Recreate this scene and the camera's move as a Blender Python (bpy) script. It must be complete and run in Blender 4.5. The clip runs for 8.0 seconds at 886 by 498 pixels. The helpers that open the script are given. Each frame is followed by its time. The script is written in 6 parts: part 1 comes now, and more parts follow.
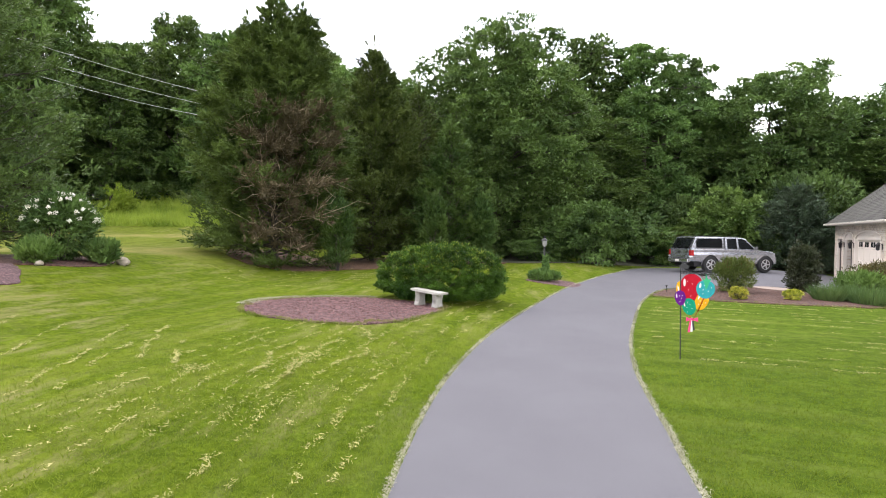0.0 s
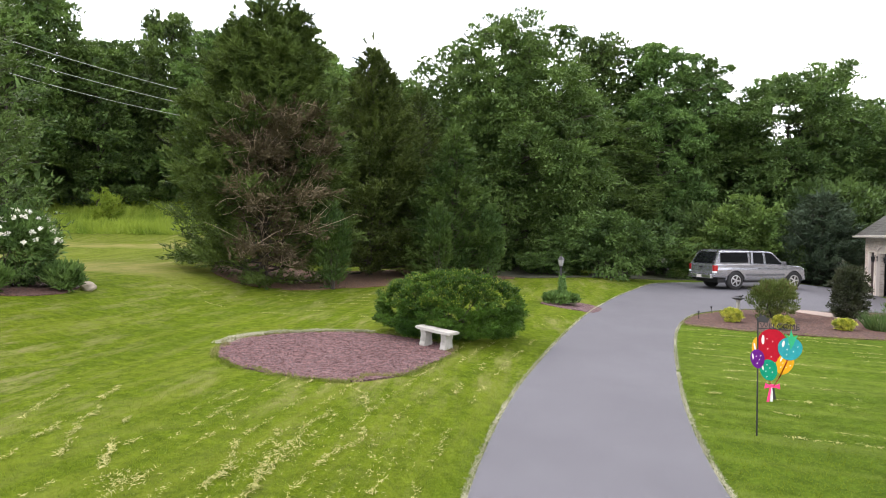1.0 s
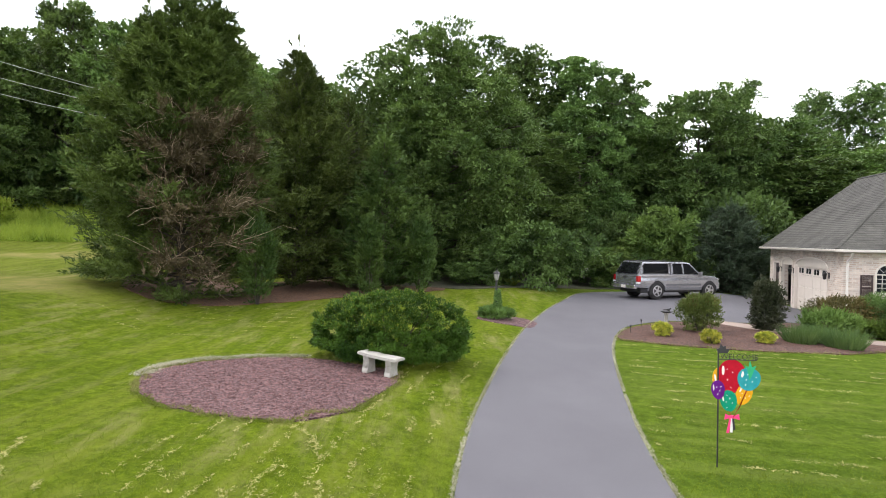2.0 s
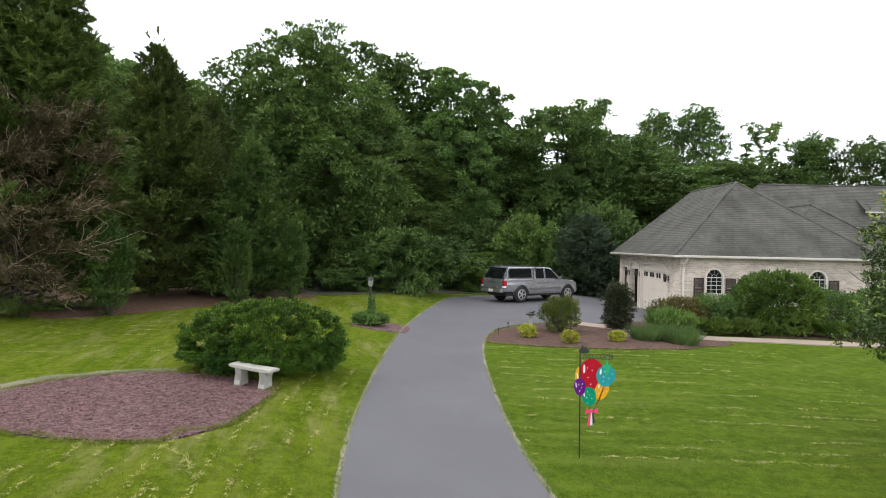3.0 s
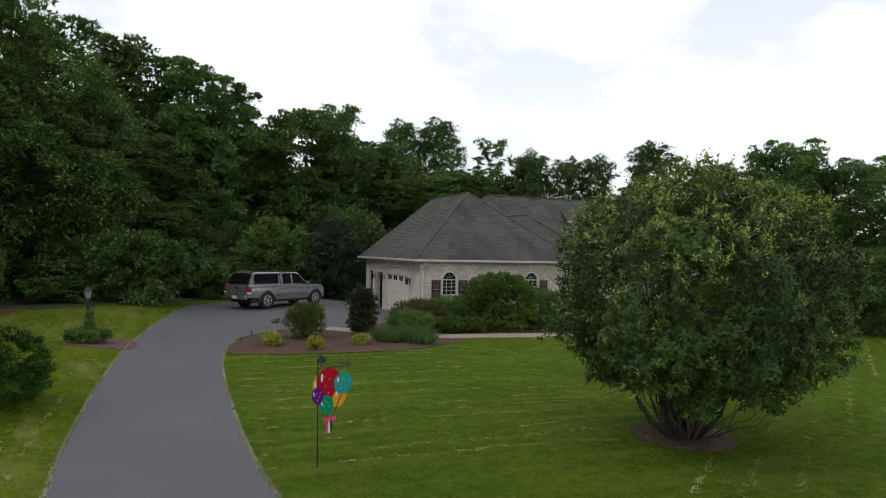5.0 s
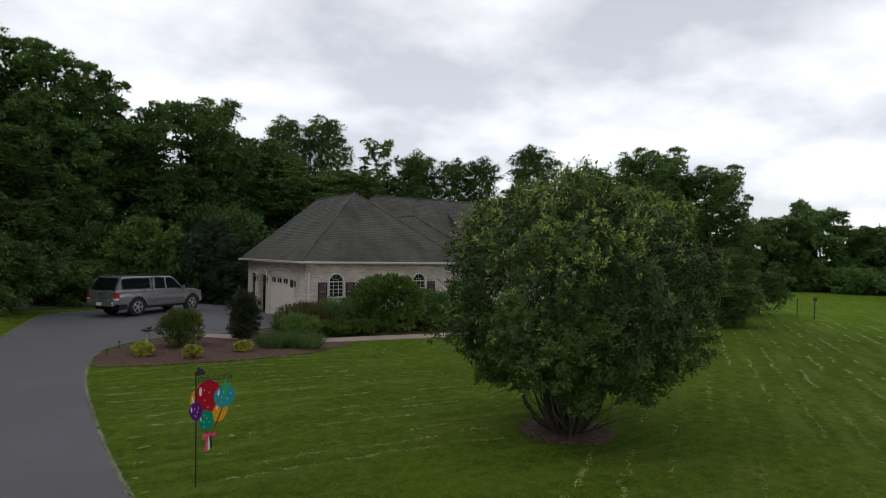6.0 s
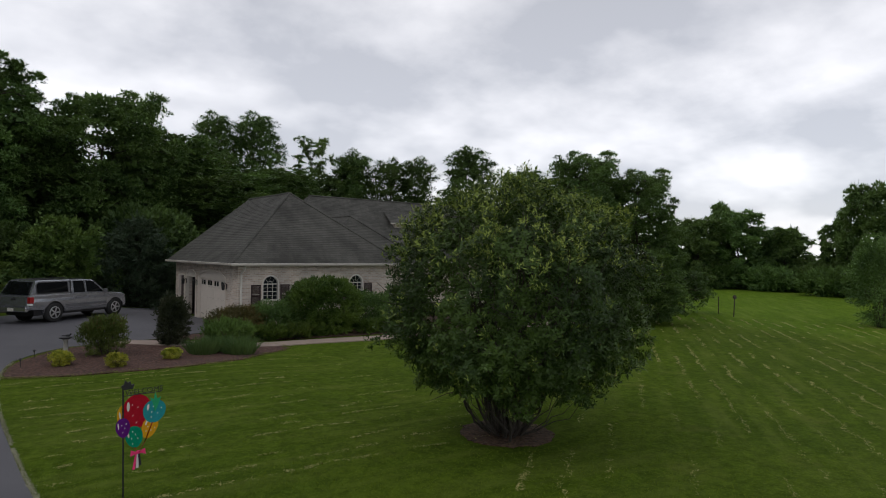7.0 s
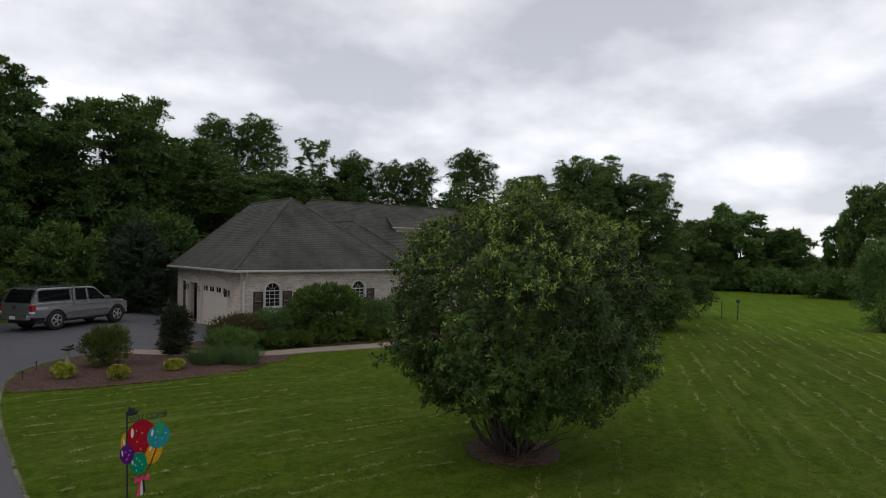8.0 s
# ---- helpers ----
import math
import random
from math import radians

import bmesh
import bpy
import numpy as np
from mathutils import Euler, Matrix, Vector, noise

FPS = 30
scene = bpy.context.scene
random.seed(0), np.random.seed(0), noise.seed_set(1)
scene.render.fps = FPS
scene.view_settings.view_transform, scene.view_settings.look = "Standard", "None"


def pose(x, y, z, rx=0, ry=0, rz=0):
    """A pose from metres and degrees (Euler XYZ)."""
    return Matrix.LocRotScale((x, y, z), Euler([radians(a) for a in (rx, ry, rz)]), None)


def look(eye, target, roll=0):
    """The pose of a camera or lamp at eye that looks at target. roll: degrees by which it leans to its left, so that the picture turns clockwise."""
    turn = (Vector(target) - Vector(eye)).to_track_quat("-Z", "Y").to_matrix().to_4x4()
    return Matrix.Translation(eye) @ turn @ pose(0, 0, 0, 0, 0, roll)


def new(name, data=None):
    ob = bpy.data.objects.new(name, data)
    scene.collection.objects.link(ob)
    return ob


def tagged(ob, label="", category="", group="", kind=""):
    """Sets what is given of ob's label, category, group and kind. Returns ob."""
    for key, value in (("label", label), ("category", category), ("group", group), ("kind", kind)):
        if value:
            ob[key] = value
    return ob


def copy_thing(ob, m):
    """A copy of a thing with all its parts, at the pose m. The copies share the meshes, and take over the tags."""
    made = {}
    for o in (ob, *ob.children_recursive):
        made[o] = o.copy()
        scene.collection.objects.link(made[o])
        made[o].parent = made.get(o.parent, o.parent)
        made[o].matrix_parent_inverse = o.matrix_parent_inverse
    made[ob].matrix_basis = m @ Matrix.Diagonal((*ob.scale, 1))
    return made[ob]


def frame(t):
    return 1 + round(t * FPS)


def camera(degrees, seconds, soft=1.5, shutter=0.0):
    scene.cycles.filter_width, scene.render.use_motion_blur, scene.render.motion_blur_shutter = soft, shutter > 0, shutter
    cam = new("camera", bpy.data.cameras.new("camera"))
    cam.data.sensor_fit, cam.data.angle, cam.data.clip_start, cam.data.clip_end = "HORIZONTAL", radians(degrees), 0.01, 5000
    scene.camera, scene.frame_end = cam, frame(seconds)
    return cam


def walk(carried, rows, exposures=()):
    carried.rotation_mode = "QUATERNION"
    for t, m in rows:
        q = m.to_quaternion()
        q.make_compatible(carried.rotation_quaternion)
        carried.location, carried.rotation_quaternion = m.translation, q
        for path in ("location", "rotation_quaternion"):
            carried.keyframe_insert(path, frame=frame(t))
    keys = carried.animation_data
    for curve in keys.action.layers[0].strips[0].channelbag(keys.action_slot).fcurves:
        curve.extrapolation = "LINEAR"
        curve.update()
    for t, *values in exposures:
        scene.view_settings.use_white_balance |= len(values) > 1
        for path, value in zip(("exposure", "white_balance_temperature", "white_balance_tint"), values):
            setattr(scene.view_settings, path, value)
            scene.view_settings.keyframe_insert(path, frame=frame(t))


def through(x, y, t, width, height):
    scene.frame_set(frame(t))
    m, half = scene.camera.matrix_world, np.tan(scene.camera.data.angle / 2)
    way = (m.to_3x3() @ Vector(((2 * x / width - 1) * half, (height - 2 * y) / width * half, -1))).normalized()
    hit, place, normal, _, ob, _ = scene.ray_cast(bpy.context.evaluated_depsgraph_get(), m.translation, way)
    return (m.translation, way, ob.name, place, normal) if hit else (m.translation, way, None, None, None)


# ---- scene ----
cam = camera(71.0, 8.0, soft=1.0)
PATH = [
    (0, (0.73, -0.264, 1.932), (0.036, 1.611, 1.882), 0.7),
    (0.5, (0.215, 0.855, 2.226), (-0.477, 2.731, 2.175), 0.8),
    (1, (-0.226, 1.637, 2.506), (-0.916, 3.513, 2.455), 0.8),
    (2.5, (-1.028, 2.016, 2.894), (-1.251, 4.003, 2.87), 1.2),
    (3, (-1.031, 1.817, 2.907), (-1.052, 3.817, 2.892), 1.2),
    (3.5, (-0.983, 1.677, 2.944), (-0.79, 3.668, 2.936), 1.2),
    (4, (-0.914, 1.644, 2.98), (-0.518, 3.605, 2.978), 1.1),
    (4.5, (-0.875, 1.669, 3.012), (-0.294, 3.583, 3.015), 1.2),
    (6, (-0.843, 1.843, 3.092), (0.229, 3.531, 3.107), 0.9),
    (6.5, (-0.854, 1.911, 3.136), (0.358, 3.502, 3.152), 0.8),
    (7, (-0.882, 1.97, 3.187), (0.36, 3.538, 3.202), 0.8),
    (7.5, (-0.907, 2.046, 3.327), (0.336, 3.614, 3.34), 0.8),
    (8, (-0.887, 2.106, 3.497), (0.353, 3.676, 3.509), 0.7),
]
EXPOSURES = [(0.0, 0.48, 6600, 17), (1.2, 0.38, 6600, 17), (2.5, 0.14, 6650, 13), (3.5, -0.36, 6600, 10), (4.5, -0.92, 6550, 10), (6.0, -1.66, 6500, 12), (8.0, -1.86, 6500, 13)]
walk(cam, [(t, look(eye, target, roll)) for t, eye, target, roll in PATH], EXPOSURES)

# ---------------------------------------------------------------- sky and sun
SUN_EL, SUN_AZ = radians(52), radians(285)
world = bpy.data.worlds.new("overcast_sky")
scene.world = world
world.use_nodes = True
wn, wl = world.node_tree.nodes, world.node_tree.links
wn.clear()
w_out = wn.new("ShaderNodeOutputWorld")
w_bg = wn.new("ShaderNodeBackground")
w_sky = wn.new("ShaderNodeTexSky")
w_sky.sky_type, w_sky.sun_disc = "NISHITA", False
w_sky.sun_elevation, w_sky.sun_rotation = SUN_EL, SUN_AZ
w_co = wn.new("ShaderNodeTexCoord")
w_sep = wn.new("ShaderNodeSeparateXYZ")
w_up = wn.new("ShaderNodeMath")
w_up.operation, w_up.inputs[1].default_value = "MAXIMUM", 0.0
w_lift = wn.new("ShaderNodeMath")
w_lift.operation, w_lift.inputs[1].default_value = "ADD", 0.32
w_div = wn.new("ShaderNodeVectorMath")
w_div.operation = "DIVIDE"
w_flat = wn.new("ShaderNodeVectorMath")
w_flat.operation, w_flat.inputs[1].default_value = "MULTIPLY", (1.0, 1.0, 0.0)
w_map = wn.new("ShaderNodeMapping")
w_map.inputs["Location"].default_value = (0.75, 0.2, 0.0)
w_n = wn.new("ShaderNodeTexNoise")
w_n.inputs["Scale"].default_value = 1.5
w_n.inputs["Detail"].default_value = 7
w_n.inputs["Roughness"].default_value = 0.52
w_r = wn.new("ShaderNodeValToRGB")
w_r.color_ramp.elements[0].position, w_r.color_ramp.elements[0].color = 0.42, (1.95, 2.02, 2.15, 1)
w_r.color_ramp.elements[1].position, w_r.color_ramp.elements[1].color = 0.63, (3.5, 3.53, 3.58, 1)
w_mix = wn.new("ShaderNodeMix")
w_mix.data_type = "RGBA"
w_mix.inputs["Factor"].default_value = 0.94
wl.new(w_co.outputs["Generated"], w_sep.inputs[0])
wl.new(w_sep.outputs[2], w_up.inputs[0])
wl.new(w_up.outputs[0], w_lift.inputs[0])
wl.new(w_co.outputs["Generated"], w_flat.inputs[0])
wl.new(w_flat.outputs[0], w_div.inputs[0])
wl.new(w_lift.outputs[0], w_div.inputs[1])
wl.new(w_div.outputs[0], w_map.inputs["Vector"])
wl.new(w_map.outputs["Vector"], w_n.inputs["Vector"])
wl.new(w_n.outputs["Fac"], w_r.inputs["Fac"])
wl.new(w_sky.outputs["Color"], w_mix.inputs["A"])
wl.new(w_r.outputs["Color"], w_mix.inputs["B"])
w_grad = wn.new("ShaderNodeMapRange")
w_grad.inputs["From Max"].default_value = 0.8
w_grad.inputs["To Min"].default_value = 1.22
w_grad.inputs["To Max"].default_value = 0.72
wl.new(w_up.outputs[0], w_grad.inputs["Value"])
wl.new(w_mix.outputs["Result"], w_bg.inputs["Color"])
wl.new(w_grad.outputs[0], w_bg.inputs["Strength"])
wl.new(w_bg.outputs["Background"], w_out.inputs["Surface"])

sun = new("sun", bpy.data.lights.new("sun", "SUN"))
sun.data.energy, sun.data.angle, sun.data.color = 1.5, radians(20), (1.0, 0.97, 0.92)
sun.matrix_world = look((0, 0, 30), Vector((0, 0, 30)) + Vector((-math.sin(SUN_AZ) * math.cos(SUN_EL), -math.cos(SUN_AZ) * math.cos(SUN_EL), -math.sin(SUN_EL))))

# ---------------------------------------------------------------- materials
class Mat:
    """A node material with a principled surface and short ways to add colour noise and bump."""

    def __init__(self, name, color=(0.5, 0.5, 0.5), rough=0.7, metal=0.0):
        self.m = bpy.data.materials.new(name)
        self.m.use_nodes = True
        self.n, self.l = self.m.node_tree.nodes, self.m.node_tree.links
        self.p = self.n["Principled BSDF"]
        self.p.inputs["Base Color"].default_value = (*color, 1)
        self.p.inputs["Roughness"].default_value = rough
        self.p.inputs["Metallic"].default_value = metal
        self.co = self.n.new("ShaderNodeTexCoord").outputs["Object"]

    def node(self, kind, **values):
        nd = self.n.new(kind)
        for k, v in values.items():
            nd.inputs[k].default_value = v
        return nd

    def noise(self, scale, detail=4, rough=0.55, vector=None):
        nd = self.node("ShaderNodeTexNoise", Scale=scale, Detail=detail, Roughness=rough)
        self.l.new(vector or self.co, nd.inputs["Vector"])
        return nd.outputs["Fac"]

    def ramp(self, fac, *stops):
        nd = self.n.new("ShaderNodeValToRGB")
        e = nd.color_ramp.elements
        e[0].position, e[1].position = stops[0][0], stops[-1][0]
        for pos, _ in stops[1:-1]:
            e.new(pos)
        for el, (_, col) in zip(e, stops):
            el.color = (*col, 1)
        self.l.new(fac, nd.inputs["Fac"])
        return nd.outputs["Color"]

    def mix(self, fac, a, b, kind="MIX"):
        nd = self.n.new("ShaderNodeMix")
        nd.data_type, nd.blend_type = "RGBA", kind
        for v, key in ((fac, "Factor"), (a, "A"), (b, "B")):
            sock = nd.inputs[key] if key == "Factor" else [i for i in nd.inputs if i.name == key and i.type == "RGBA"][0]
            if hasattr(v, "is_output"):
                self.l.new(v, sock)
            else:
                sock.default_value = v if key == "Factor" else (*v, 1)
        return [o for o in nd.outputs if o.type == "RGBA"][0]

    def math(self, op, a, b=0.0):
        nd = self.n.new("ShaderNodeMath")
        nd.operation = op
        for v, sock in ((a, nd.inputs[0]), (b, nd.inputs[1])):
            if hasattr(v, "is_output"):
                self.l.new(v, sock)
            else:
                sock.default_value = v
        return nd.outputs[0]

    def color(self, sock):
        self.l.new(sock, self.p.inputs["Base Color"])
        return self

    def bump(self, height, strength=0.3, distance=0.02):
        nd = self.node("ShaderNodeBump", Strength=strength, Distance=distance)
        self.l.new(height, nd.inputs["Height"])
        self.l.new(nd.outputs["Normal"], self.p.inputs["Normal"])
        return self


def scaled(c, k):
    return tuple(v * k for v in c)


def plain(name, color, rough=0.6, metal=0.0, grain=6.0, amount=0.12, bump=0.05):
    """A painted, cast or metal surface with grain and faint soiling at two scales."""
    m = Mat(name, color, rough, metal)
    f = m.noise(grain, 5)
    big = m.noise(grain * 0.15, 3)
    c = m.ramp(f, (0.3, scaled(color, 1 - amount)), (0.7, scaled(color, 1 + amount)))
    m.color(m.mix(0.5, c, m.ramp(big, (0.35, scaled(color, 1 - amount)), (0.65, scaled(color, 1 + amount * 0.6)))))
    if bump:
        m.bump(m.noise(grain * 8, 4), bump, 0.01)
    return m.m


def leafy(name, dark, light, spread=1.0, clump=0.55, through=0.13, rough=0.5, gloss=0.2):
    """Leaves: colour varies leaf by leaf and clump by clump; a little light passes through."""
    m = Mat(name, dark, rough)
    geo = m.n.new("ShaderNodeNewGeometry")
    half = tuple(0.5 * (a + b) for a, b in zip(dark, light))
    leaf = m.ramp(geo.outputs["Random Per Island"], (0.0, scaled(dark, 1 - 0.2 * spread)), (0.6, scaled(dark, 1.08)), (1.0, half))
    info = m.n.new("ShaderNodeObjectInfo")
    big = m.noise(clump, 3)
    both = m.mix(m.ramp(big, (0.40, (0.02, 0.02, 0.02)), (0.63, (0.95, 0.95, 0.95))), leaf, light)
    tone = m.node("ShaderNodeHueSaturation")
    m.l.new(m.math("ADD", m.math("MULTIPLY", info.outputs["Random"], 0.016), 0.493), tone.inputs["Hue"])
    m.l.new(m.math("ADD", m.math("MULTIPLY", info.outputs["Random"], 0.3), 0.86), tone.inputs["Value"])
    m.l.new(both, tone.inputs["Color"])
    m.color(tone.outputs["Color"])
    tr = m.n.new("ShaderNodeBsdfTranslucent")
    m.l.new(m.mix(0.35, tone.outputs["Color"], (0.16, 0.24, 0.02)), tr.inputs["Color"])
    ms = m.node("ShaderNodeMixShader", Fac=through)
    out = m.n["Material Output"]
    m.l.new(m.p.outputs[0], ms.inputs[1])
    m.l.new(tr.outputs[0], ms.inputs[2])
    m.l.new(ms.outputs[0], out.inputs["Surface"])
    m.p.inputs["Specular IOR Level"].default_value = gloss
    return m.m


def lawn_material():
    m = Mat("lawn_grass", (0.09, 0.14, 0.02), 0.85)
    g1 = m.ramp(m.noise(0.35, 4), (0.3, (0.048, 0.079, 0.004)), (0.55, (0.072, 0.108, 0.005)), (0.75, (0.101, 0.134, 0.007)))
    g2 = m.ramp(m.noise(18, 8, 0.78), (0.30, (0.020, 0.038, 0.003)), (0.5, (0.068, 0.104, 0.006)), (0.72, (0.128, 0.162, 0.016)))
    g = m.mix(0.58, g1, g2)
    # tufts a hand across
    g = m.mix(1.0, g, m.ramp(m.noise(5.0, 5, 0.7), (0.34, (0.66, 0.69, 0.66)), (0.66, (1.32, 1.28, 1.24))), "MULTIPLY")
    # lanes and drag marks left by the mower: across the right-hand lawn, along the drive on the left
    sep0 = m.n.new("ShaderNodeSeparateXYZ")
    m.l.new(m.co, sep0.inputs[0])
    side = m.ramp(m.math("MULTIPLY", m.math("ADD", sep0.outputs[0], 3.0), 0.4), (0.0, (0, 0, 0)), (1.0, (1, 1, 1)))
    fields = []
    for turn, seed in ((4, 3.0), (86, 9.0), (-54.5, 5.0)):
        mp = m.n.new("ShaderNodeMapping")
        mp.vector_type = "TEXTURE"
        mp.inputs["Rotation"].default_value = (0, 0, radians(turn))
        mp.inputs["Scale"].default_value = (0.5, 5.0, 1.0)
        mp.inputs["Location"].default_value = (seed, seed, 0)
        m.l.new(m.co, mp.inputs["Vector"])
        fields.append(m.noise(1.0, 5, 0.6, mp.outputs[0]))
    far_side = m.ramp(m.math("MULTIPLY", m.math("ADD", sep0.outputs[0], -7.0), 0.3), (0.0, (0, 0, 0)), (1.0, (1, 1, 1)))
    streak = m.mix(far_side, m.mix(side, fields[0], fields[1]), fields[2])
    g = m.mix(m.ramp(streak, (0.48, (0, 0, 0)), (0.72, (0.5, 0.5, 0.5))), g, (0.140, 0.165, 0.020))
    g = m.mix(m.ramp(streak, (0.28, (0.24, 0.24, 0.24)), (0.46, (0, 0, 0))), g, (0.045, 0.078, 0.007))
    thatch = m.n.new("ShaderNodeMapping")
    thatch.vector_type = "TEXTURE"
    thatch.inputs["Rotation"].default_value = (0, 0, radians(14))
    thatch.inputs["Scale"].default_value = (0.35, 1.7, 1.0)
    m.l.new(m.co, thatch.inputs["Vector"])
    tf = m.ramp(m.noise(1.0, 8, 0.72, thatch.outputs[0]), (0.48, (0, 0, 0)), (0.68, (0.75, 0.75, 0.75)))
    tf = m.mix(side, tf, (0.0, 0.0, 0.0))
    g = m.mix(m.mix(1.0, tf, m.ramp(m.noise(0.22, 3), (0.40, (0.1, 0.1, 0.1)), (0.62, (1, 1, 1))), "MULTIPLY"), g, (0.215, 0.195, 0.075))
    # the wide lawn is lusher and deeper green than the strip beside the drive
    g = m.mix(1.0, g, m.mix(side, (1.13, 1.10, 1.28), (0.94, 1.01, 1.65)), "MULTIPLY")
    # the open field past the mown lanes is paler
    field = m.ramp(m.math("MULTIPLY", m.math("ADD", m.math("ADD", sep0.outputs[0], m.math("MULTIPLY", m.noise(0.2, 3), 3.0)), -28.0), 0.25), (0.0, (0, 0, 0)), (1.0, (1, 1, 1)))
    g = m.mix(1.0, g, m.mix(field, (1.0, 1.0, 1.0), (1.4, 1.5, 1.3)), "MULTIPLY")
    dry = m.ramp(m.noise(0.9, 6, 0.62), (0.58, (0, 0, 0)), (0.74, (0.380, 0.452, 0.380)))
    g = m.mix(dry, g, (0.144, 0.158, 0.038))
    # rough grass and a bare tan track on the slope
    sep = m.n.new("ShaderNodeSeparateXYZ")
    m.l.new(m.co, sep.inputs[0])
    dep = m.math("ADD", m.math("MULTIPLY", sep.outputs[0], -0.327), m.math("MULTIPLY", sep.outputs[1], 0.945))
    lat = m.math("ADD", m.math("MULTIPLY", sep.outputs[0], 0.945), m.math("MULTIPLY", sep.outputs[1], 0.327))
    wav = m.math("ADD", dep, m.math("MULTIPLY", m.noise(0.35, 4), 2.4))
    left = m.ramp(m.math("ADD", m.math("MULTIPLY", lat, -0.2), -1.5), (0.0, (0, 0, 0)), (0.6, (1, 1, 1)))
    track = m.ramp(m.math("MULTIPLY", m.math("ADD", wav, -22.0), 0.047), *[(q, (k, k, k)) for q, k in ((0.0, 0.0), (0.04, 0.85), (0.18, 0.75), (0.24, 0.2), (0.54, 0.15), (0.60, 0.85), (0.67, 0.8), (0.73, 0.15), (1.0, 0.2))])
    g = m.mix(m.mix(1.0, m.mix(1.0, track, m.ramp(m.noise(0.8, 6, 0.7), (0.35, (0.3, 0.3, 0.3)), (0.65, (1, 1, 1))), "MULTIPLY"), left, "MULTIPLY"), g, (0.23, 0.205, 0.075))
    m.color(g)
    m.bump(m.noise(38, 6, 0.75), 0.7, 0.035)
    m.p.inputs["Specular IOR Level"].default_value = 0.02
    return m.m


def asphalt_material():
    m = Mat("sealed_asphalt", (0.07, 0.07, 0.075), 0.72)
    c = m.ramp(m.noise(140, 4, 0.7), (0.3, (0.074, 0.073, 0.081)), (0.6, (0.105, 0.104, 0.114)), (0.85, (0.150, 0.149, 0.161)))
    st = m.ramp(m.noise(0.5, 5, 0.6), (0.35, (0.088, 0.086, 0.095)), (0.7, (0.120, 0.119, 0.129)))
    m.color(m.mix(0.5, c, st))
    m.bump(m.noise(180, 4, 0.7), 0.5, 0.006)
    m.p.inputs["Specular IOR Level"].default_value = 0.35
    return m.m


def chips_material(name, a, b, c, scale):
    """Loose chips of stone or bark."""
    m = Mat(name, b, 0.9)
    v = m.node("ShaderNodeTexVoronoi", Scale=scale)
    m.l.new(m.co, v.inputs["Vector"])
    sep = m.n.new("ShaderNodeSeparateColor")
    m.l.new(v.outputs["Color"], sep.inputs["Color"])
    k = m.ramp(sep.outputs[0], (0.1, a), (0.5, b), (0.92, c))
    m.color(m.mix(0.35, k, m.ramp(m.noise(0.8, 4), (0.3, a), (0.7, b))))
    m.bump(v.outputs["Distance"], 0.8, 0.03)
    return m.m


def brick_material():
    m = Mat("washed_brick", (0.5, 0.46, 0.42), 0.85)
    mp = m.n.new("ShaderNodeMapping")
    m.l.new(m.co, mp.inputs["Vector"])
    # the wall's run is x + y, its height z
    sep = m.n.new("ShaderNodeSeparateXYZ")
    m.l.new(m.co, sep.inputs[0])
    com = m.n.new("ShaderNodeCombineXYZ")
    m.l.new(m.math("ADD", sep.outputs[0], sep.outputs[1]), com.inputs[0])
    m.l.new(sep.outputs[2], com.inputs[1])
    b = m.node("ShaderNodeTexBrick", Scale=1.0)
    b.inputs["Color1"].default_value = (0.64, 0.56, 0.48, 1)
    b.inputs["Color2"].default_value = (0.45, 0.36, 0.29, 1)
    b.inputs["Mortar"].default_value = (0.62, 0.59, 0.54, 1)
    b.inputs["Mortar Size"].default_value = 0.010
    b.inputs["Mortar Smooth"].default_value = 0.2
    b.inputs["Bias"].default_value = -0.1
    b.inputs["Brick Width"].default_value = 0.215
    b.inputs["Row Height"].default_value = 0.075
    m.l.new(com.outputs[0], b.inputs["Vector"])
    wash = m.ramp(m.noise(1.2, 5, 0.65), (0.35, (0.78, 0.78, 0.78)), (0.65, (1.12, 1.1, 1.08)))
    # single bricks that shed their wash
    bare = m.ramp(m.noise(9, 3, 0.6), (0.66, (0, 0, 0)), (0.72, (0.6, 0.6, 0.6)))
    base = m.mix(bare, b.outputs["Color"], (0.22, 0.15, 0.12))
    m.color(m.mix(1.0, base, wash, "MULTIPLY"))
    m.bump(m.math("SUBTRACT", m.math("MULTIPLY", m.noise(60, 4), 0.4), b.outputs["Fac"]), 0.6, 0.012)
    return m.m


